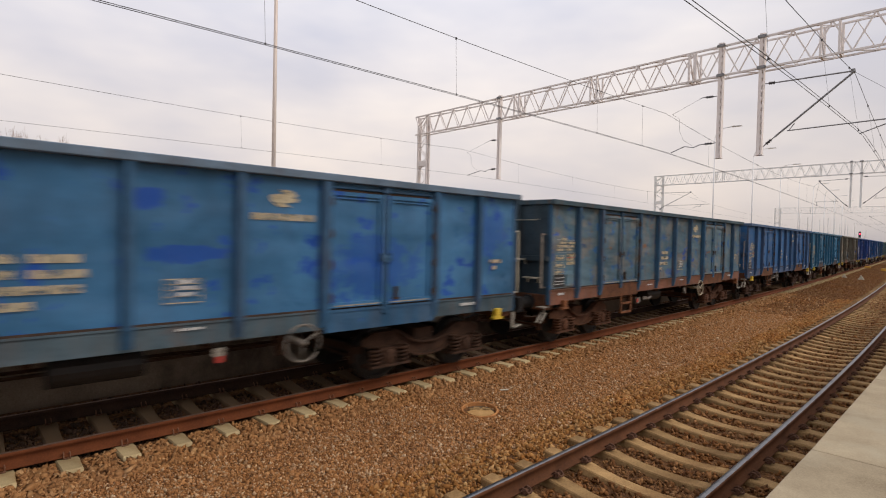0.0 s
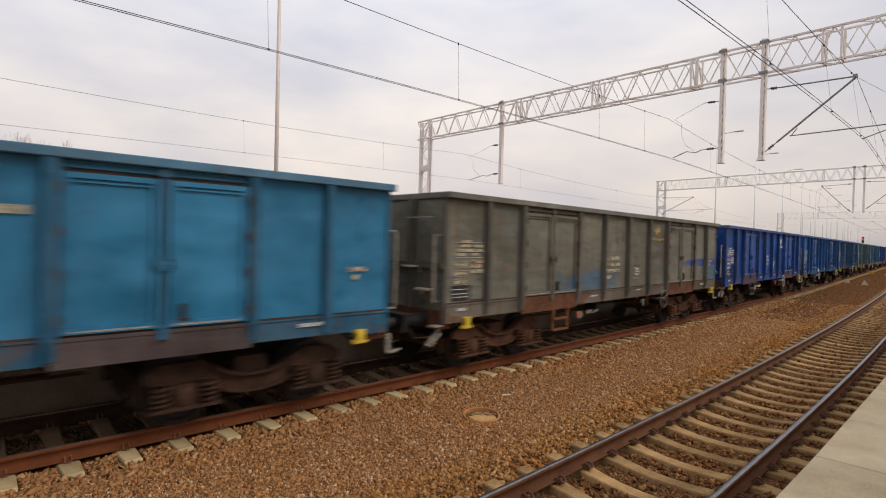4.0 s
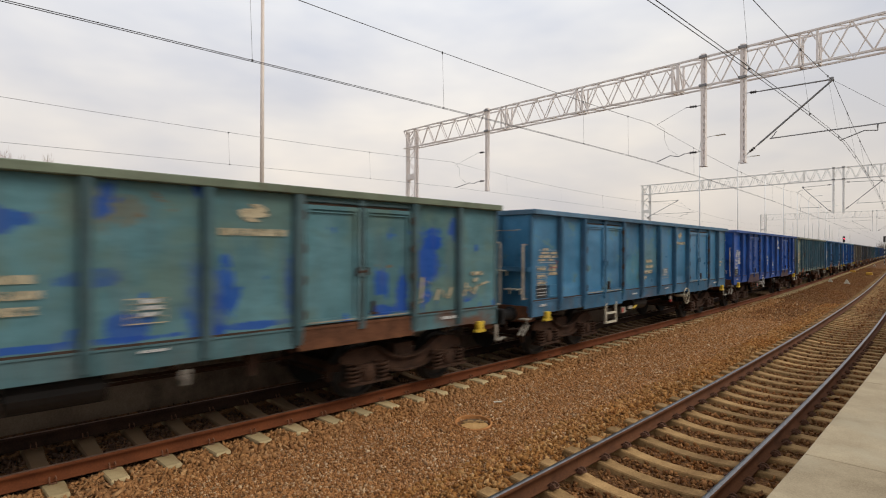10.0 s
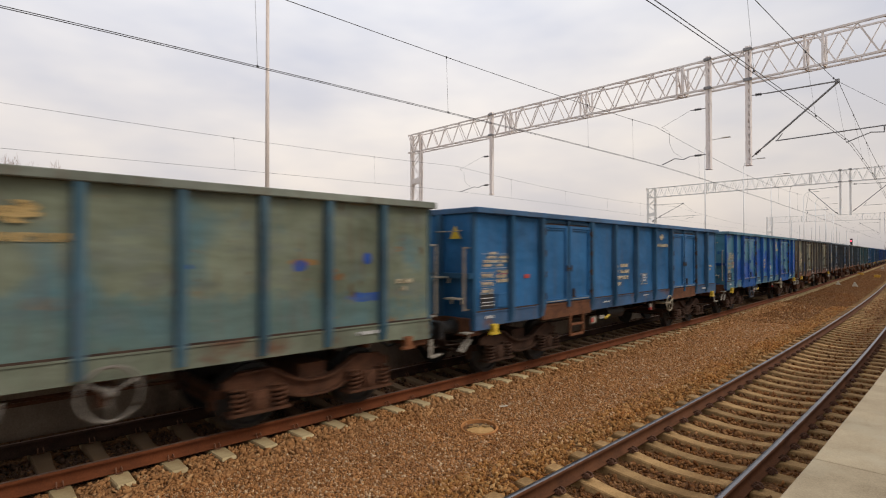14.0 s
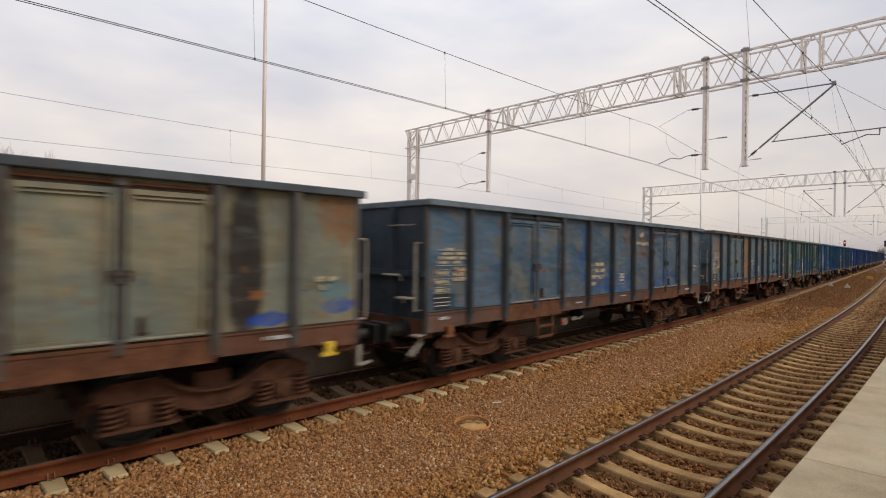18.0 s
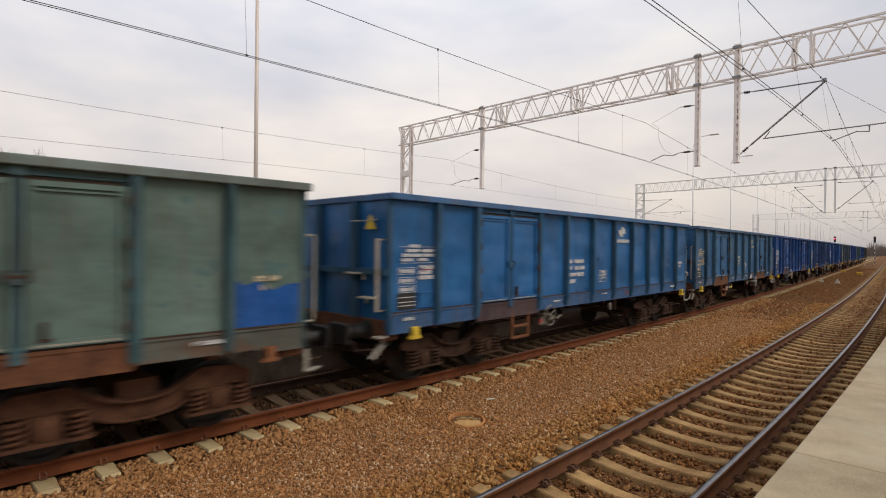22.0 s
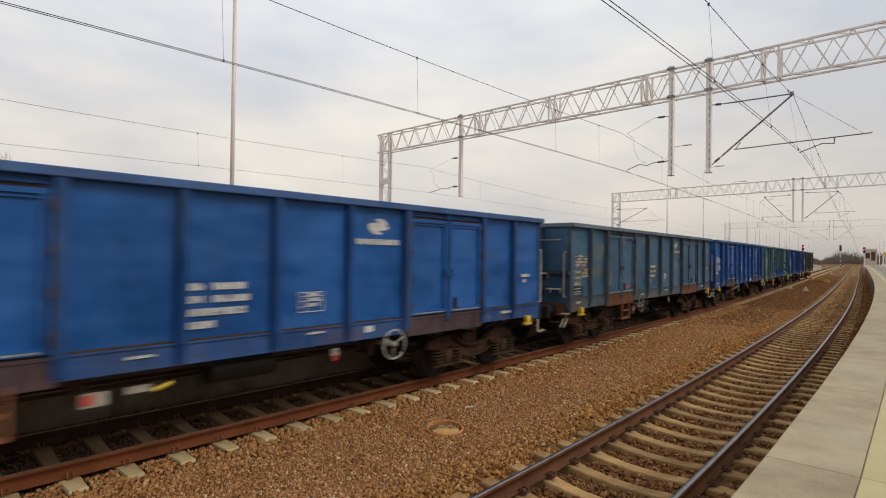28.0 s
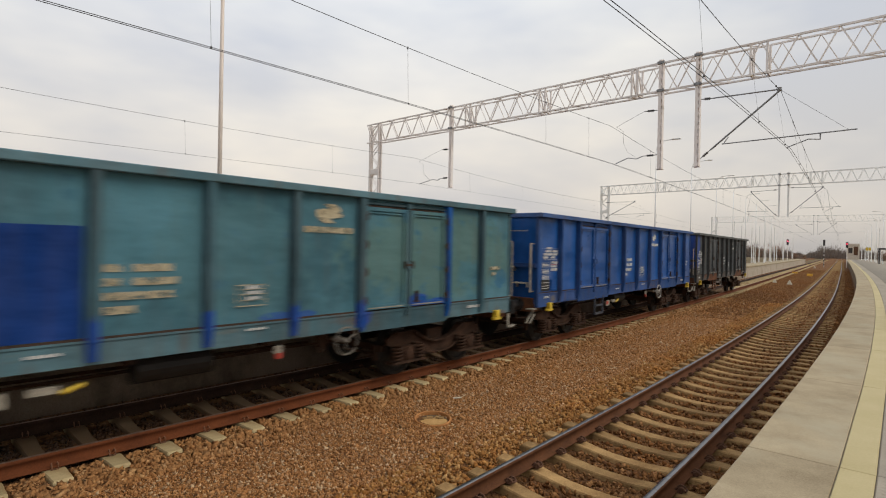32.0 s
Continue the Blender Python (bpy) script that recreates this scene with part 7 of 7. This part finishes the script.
for k, b, d, sc in ((1, 30.6, 240, 1.05), (0, 31.7, 250, .9), (1, 32.3, 250, 1.1), (2, 34.2, 260, .9), (1, 39.6, 250, .9), (0, 41.0, 240, .8), (0, 43.2, 190, 1.3), (1, 42.2, 210, 1.2), (0, 45.0, 180, 1.4), (1, 28.2, 230, 1.0), (2, 33.4, 250, 1.2)):
    o = copy_thing(TREES[k], Matrix.Translation(beyond(b, d)) @ Matrix.Rotation(b, 4, "Z"))
    o.scale = (sc, sc, sc)
o = copy_thing(cf, Matrix.Translation(beyond(29.3, 170)))
o.scale = (2.0, 2.0, .75)


def brush_belt():
    """Brown undergrowth behind the grass and the woods on the horizon, as many thin upright pieces."""
    rng = np.random.default_rng(4)

    def clump(n, bearing, dist, h, wdt):
        b = np.radians(bearing)
        x, y = np.sin(b) * dist, np.cos(b) * dist
        a = rng.uniform(0, 6.283, n)
        ln = h
        tip = np.stack([x + rng.normal(0, .25, n) * h, y + rng.normal(0, .25, n) * h, -.62 + ln], 1)
        dx = np.stack([np.cos(a) * wdt, np.sin(a) * wdt, 0 * a], 1)
        base = np.stack([x, y, np.full(n, -.62)], 1)
        mid = (tip + base) / 2 + rng.normal(0, .08, (n, 3)) * h[:, None]
        v = np.stack([base - dx, base + dx, mid + dx * .8, mid - dx * .8, tip + dx * .2, tip - dx * .2], 1).reshape(-1, 3)
        k = np.arange(n) * 6
        f = np.concatenate([np.stack([k, k + 1, k + 2, k + 3], 1), np.stack([k + 3, k + 2, k + 4, k + 5], 1)])
        return v, f
    n = 36000
    v, f = clump(n, rng.uniform(-56, -16, n), rng.uniform(70, 75, n), rng.gamma(12, .26, n), rng.uniform(.012, .03, n))
    ob = new("hedge", raw("hedge", v, f, island("dark_brown_hedge", [(0.055, 0.038, 0.028), (0.095, 0.062, 0.042), (0.042, 0.031, 0.024), (0.125, 0.085, 0.058)])))
    tagged(ob, "dark brown leafless hedge at the edge of the grass", "hedge", kind="stuff")
    n = 36000
    v, f = clump(n, rng.uniform(-56, -16, n), rng.uniform(76, 84, n), rng.gamma(14, .31, n), rng.uniform(.008, .02, n))
    ob = new("undergrowth", raw("undergrowth", v, f, island("dry_brown_undergrowth", [(0.21, 0.125, 0.076), (0.32, 0.19, 0.115), (0.16, 0.105, 0.07), (0.36, 0.23, 0.145)])))
    tagged(ob, "tangle of dry red-brown undergrowth behind the grass", "undergrowth", kind="stuff")
    n = 90000
    d = rng.uniform(420, 640, n)
    bea = np.where(rng.random(n) < .75, rng.uniform(18, 62, n), rng.uniform(-60, 18, n))
    rise = .0085 + .0035 * np.sin(bea * .9) + .0025 * np.sin(bea * 2.3 + 1) + .0015 * np.sin(bea * 7.1)
    v, f = clump(n, bea, d, d * rise * rng.gamma(9, 1 / 11, n), d * .00024)
    ob = new("woods", raw("woods", v, f, island("hazy_far_woods", [(0.13, 0.105, 0.09), (0.18, 0.145, 0.125), (0.10, 0.085, 0.075)], bumpy=0.0)))
    tagged(ob, "bare grey-brown woods along the horizon", "woods", kind="stuff")
    n = 26000
    bea, dis = rng.uniform(-58, -8, n), rng.uniform(44, 66, n)
    v, f = clump(n, bea, dis, rng.uniform(.12, .34, n), rng.uniform(.02, .045, n))
    ob = new("green_grass", raw("green_grass", v, f, M_BLADE_GREEN))
    tagged(ob, "greener strip of grass before the hedge", "grass", kind="stuff")
    n = 60000
    bea, dis = rng.uniform(-58, -8, n), 13 + 58 * rng.random(n) ** .8
    v, f = clump(n, bea, dis, rng.uniform(.1, .30, n), rng.uniform(.006, .014, n) * (1 + dis / 25))
    ob = new("grass", raw("grass", v, f, M_BLADE))
    tagged(ob, "dry yellow-green winter grass behind the fence", "grass", kind="stuff")


brush_belt()


# ---------------------------------------------------------------- small things along the line
def marker(p, turn, sz):
    bm = bmesh.new()
    z = -.29
    v = [bm.verts.new(q) for q in ((-.5 * sz, -.3 * sz, 0), (.5 * sz, -.3 * sz, 0), (.5 * sz, .3 * sz, 0), (-.5 * sz, .3 * sz, 0), (-.06 * sz, -.06 * sz, .85 * sz), (.06 * sz, -.06 * sz, .85 * sz), (.06 * sz, .06 * sz, .85 * sz), (-.06 * sz, .06 * sz, .85 * sz))]
    for f in ((0, 3, 2, 1), (4, 5, 6, 7), (0, 1, 5, 4), (1, 2, 6, 5), (2, 3, 7, 6), (3, 0, 4, 7)):
        bm.faces.new([v[i] for i in f])
    soften(bm, .015)
    ob = new("marker_stone", finish("marker_stone", bm, M_CREAM))
    ob.matrix_basis = Matrix.Translation((p[0], p[1], z)) @ Matrix.Rotation(turn, 4, "Z")
    tagged(ob, "small white tapered marker stone on the ballast", "marker", "track markers")


for p in ((30.4, 48.6), (30.85, 47.2), (72.5, 103.5)):
    marker(p, -.6, .50)


def scrap(x, y, sz, turn, slim=1.0):
    bm = bmesh.new()
    v = [bm.verts.new((a * sz, b * sz, c * sz)) for a, b, c in ((-1, -.6 * slim, 0), (.9, -.7 * slim, .1), (1, .5 * slim, .2), (.1, .8 * slim, .35 * slim), (-.9, .6 * slim, .15))]
    w_ = [bm.verts.new(p.co + Vector((0, 0, -.006))) for p in v]
    bm.faces.new(v)
    bm.faces.new(w_[::-1])
    for i in range(5):
        j = (i + 1) % 5
        bm.faces.new((v[i], w_[i], w_[j], v[j]))
    ob = new("paper_scrap", finish("paper_scrap", bm, M_CREAM))
    ob.matrix_basis = Matrix.Translation((x, y, -.205)) @ Matrix.Rotation(turn, 4, "Z")
    tagged(ob, "crumpled white scrap of paper on the ballast", "litter", "litter on the ballast")


scrap(-4.535, 6.826, .045, .4)
scrap(-1.727, 9.5, .03, .9)
scrap(.31, 9.57, .085, .25, .35)


M_HOOD = plain("orange_yellow_plastic", (0.62, 0.34, 0.03), 0.6)


def track_box(p):
    t = thing("track_equipment_box", "yellow trackside equipment box on the ballast", "equipment box", Matrix.Translation((p[0], p[1], -.30)) @ Matrix.Rotation(-.65, 4, "Z"), "trackside boxes")
    bm = bmesh.new()
    box(bm, -.30, .30, -.2, .2, .05, .36)
    soften(bm, .05, 2)
    part("hood", bm, M_HOOD, t, "yellow plastic hood")
    bm = bmesh.new()
    box(bm, -.40, .40, -.26, .26, 0, .05)
    part("base", bm, M_PLATWALL, t)


for p in ((47.7, 71.9), (45.3, 65.5)):
    track_box(p)


def glow(name, col, power):
    m, nt, b = nodes_of(name)
    b.inputs["Base Color"].default_value = (*col, 1)
    b.inputs["Emission Color"].default_value = (*col, 1)
    b.inputs["Emission Strength"].default_value = power
    return m


M_REDLIGHT = glow("red_signal_lens", (1.0, 0.05, 0.10), 9.0)


def signal(bearing, dist, ztop, lit, banded=False):
    p = beyond(bearing, dist)
    t = thing("railway_signal", "railway colour-light signal showing red" if lit else "unlit dark railway signal on a banded post", "signal", Matrix.Translation((p.x, p.y, -.3)) @ Matrix.Rotation(-radians(bearing), 4, "Z"), "signals by the line")
    bm = bmesh.new()
    tube(bm, [(0, 0, 0), (0, 0, ztop - .3)], .07, 8)
    mast = part("mast", bm, M_WHITE if banded else M_GALV, t)
    if banded:
        for k in range(4):
            bm = bmesh.new()
            tube(bm, [(0, 0, .4 + k * .8), (0, 0, .8 + k * .8)], .078, 8)
            part("dark_band", bm, M_BLACK, mast)
    bm = bmesh.new()
    box(bm, -.2, .2, -.1, .15, ztop - 1.25, ztop)
    soften(bm, .05)
    part("head", bm, M_BLACK, t, "black signal head")
    for k in range(4):
        bm = bmesh.new()
        tube(bm, [(0, -.10, ztop - .2 - k * .28), (0, -.14, ztop - .2 - k * .28)], .095, 12)
        part("lens", bm, M_REDLIGHT if lit and k == 1 else M_INSUL, t, "glowing red lens" if lit and k == 1 else "")


signal(32.96, 138, 5.9, True)
signal(35.65, 140, 5.9, False, True)
signal(37.25, 142, 5.5, True)


def station_hut():
    t = thing("station_hut", "small beige signal building with a red-brown door", "building", Matrix.Translation(beyond(37.68, 205)) @ Matrix.Rotation(-.65, 4, "Z"))
    bm = bmesh.new()
    box(bm, -1.5, 1.5, -1.4, 1.4, 0, 6.3)
    part("wall", bm, plain("beige_render", (0.52, 0.45, 0.37), .85), t)
    bm = bmesh.new()
    box(bm, -1.65, 1.65, -1.55, 1.55, 6.3, 6.55)
    part("roof", bm, M_GALV, t)
    for x, z0, z1, m, nm in ((.6, 3.0, 5.6, M_RUST, "shutter"), (-.7, 3.6, 5.2, M_INSUL, "window")):
        bm = bmesh.new()
        box(bm, x - .5, x + .5, -1.45, -1.4, z0, z1)
        part(nm, bm, m, t)


station_hut()


def shelter(s, o):
    t = thing("platform_shelter", "dark flat-roofed waiting shelter on the platform", "shelter", frame_at(s, o, PLAT_Z), "shelters")
    bm = bmesh.new()
    box(bm, -3, 3, -1.0, 1.2, 2.45, 2.7)
    part("roof", bm, M_INSUL, t)
    for x in (-2.8, 0, 2.8):
        for y in (-.8, 1.0):
            bm = bmesh.new()
            box(bm, x - .05, x + .05, y - .05, y + .05, 0, 2.45)
            part("post", bm, M_INSUL, t)
    bm = bmesh.new()
    box(bm, -2.75, 2.75, -.83, -.79, .2, 2.2)
    part("glass_wall", bm, M_GLASS, t)


def glass():
    m, nt, b = nodes_of("shelter_glass")
    b.inputs["Base Color"].default_value = (.8, .85, .85, 1)
    b.inputs["Transmission Weight"].default_value = .9
    b.inputs["Roughness"].default_value = .05
    return m


M_GLASS = glass()
shelter(62, 7.0)
shelter(120, 7.0)


def sign(s, o):
    t = thing("platform_sign", "small yellow sign on a thin post", "sign", frame_at(s, o, PLAT_Z))
    bm = bmesh.new()
    tube(bm, [(0, 0, 0), (0, 0, 3.2)], .04, 8)
    part("post", bm, M_GALV, t)
    bm = bmesh.new()
    box(bm, -.03, .03, -.5, .5, 2.5, 3.2)
    part("board", bm, M_YHOOK, t)


sign(155, 5.6)


def mast(s, o, h):
    t = thing("pale_mast", "slim pale steel mast beside the line", "mast", frame_at(s, o, -.6), "masts along the line")
    bm = bmesh.new()
    tube(bm, [(0, 0, 0), (0, 0, h)], .09, 8, taper=.06)
    part("pole", bm, M_PALE, t)
    bm = bmesh.new()
    box(bm, -.2, .2, -.2, .2, 0, .5)
    part("footing", bm, M_PLATWALL, t)


for s, o, h in ((92, -12.5, 8.0), (97, -12.2, 7.4), (101, -12.5, 5.4), (106, -12.8, 7.8), (108.5, -11.8, 4.2), (112, -12.5, 7.6), (116, -12.4, 5.2), (121, -10.5, 7.0), (124, -12.6, 8.4), (128, -12, 9.0), (132, -12.2, 5.0), (136, -11, 7.2), (141, -12.2, 5.6), (147, -12, 9.0), (153, -12, 8.0), (158, -11, 5.8), (163, -11.5, 7.4), (170, -12, 9.0), (186, -11, 6.5), (205, -12, 8.5),
                (112, 6.8, 7.4), (122, 7.4, 6.2), (130, 6.4, 8.2), (141, 7.2, 6.0), (150, 6.0, 8.0), (161, 7.0, 6.4), (172, 5.6, 8.2), (186, 6.6, 6.5), (200, 5.4, 8.0), (228, 5.2, 8.0)):
    mast(s, o, h)

# ---------------------------------------------------------------- movement
REAR0, WAGON_PITCH = 8.339, 14.986


def travelled(t):
    q = t / 32.0
    return 389.03 * q - 7.74 * q ** 2 - 28.94 * q ** 3 + 20.59 * q ** 4


def on_rail(u):
    return Vector((float(np.interp(u, U_, FX)), float(np.interp(u, U_, FY)), FAR_Z))


SLACK = (0, 0, .25, .25, .22, .15, -.08, -.1, -.03, -.1, .24, .0, -.15, .02, -.12, .03, .13, -.19, .08, -.07, -.12, -.12, -.17, .15, .04, -.12, -.12, -.1)   # wagons stand a little closer or wider


def wagon_pose(i, t):
    ln = L * RATIO.get(i, 1.0)
    front = REAR0 + WAGON_PITCH * i + SLACK[i] - travelled(t) - ln
    a, b = on_rail(front + 2.0), on_rail(front + ln - 2.0)
    d = b - a
    return Matrix.Translation((a + b) / 2) @ Matrix.Rotation(math.atan2(d.y, d.x), 4, "Z")


def motions():
    for i, w in enumerate(TRAIN):
        walk(w, [(k * .5, wagon_pose(i, k * .5)) for k in range(65)])
        sets = [o for o in w.children_recursive if o.name.startswith("wheelset")]
        # the wheels roll while the wagon is close enough to see them
        close = [k / 30 for k in range(0, 961) if -4 < REAR0 + WAGON_PITCH * i - travelled(k / 30) < 36]
        if len(close) < 2:
            continue
        times = sorted({0.0, *close, 32.0})
        for o in sets:
            ax = o.matrix_basis.translation.copy()
            walk(o, [(t, Matrix.Translation(ax) @ Matrix.Rotation(-(travelled(min(max(t, close[0]), close[-1])) - travelled(close[0])) / WHEEL_R, 4, "Y")) for t in times])


motions()
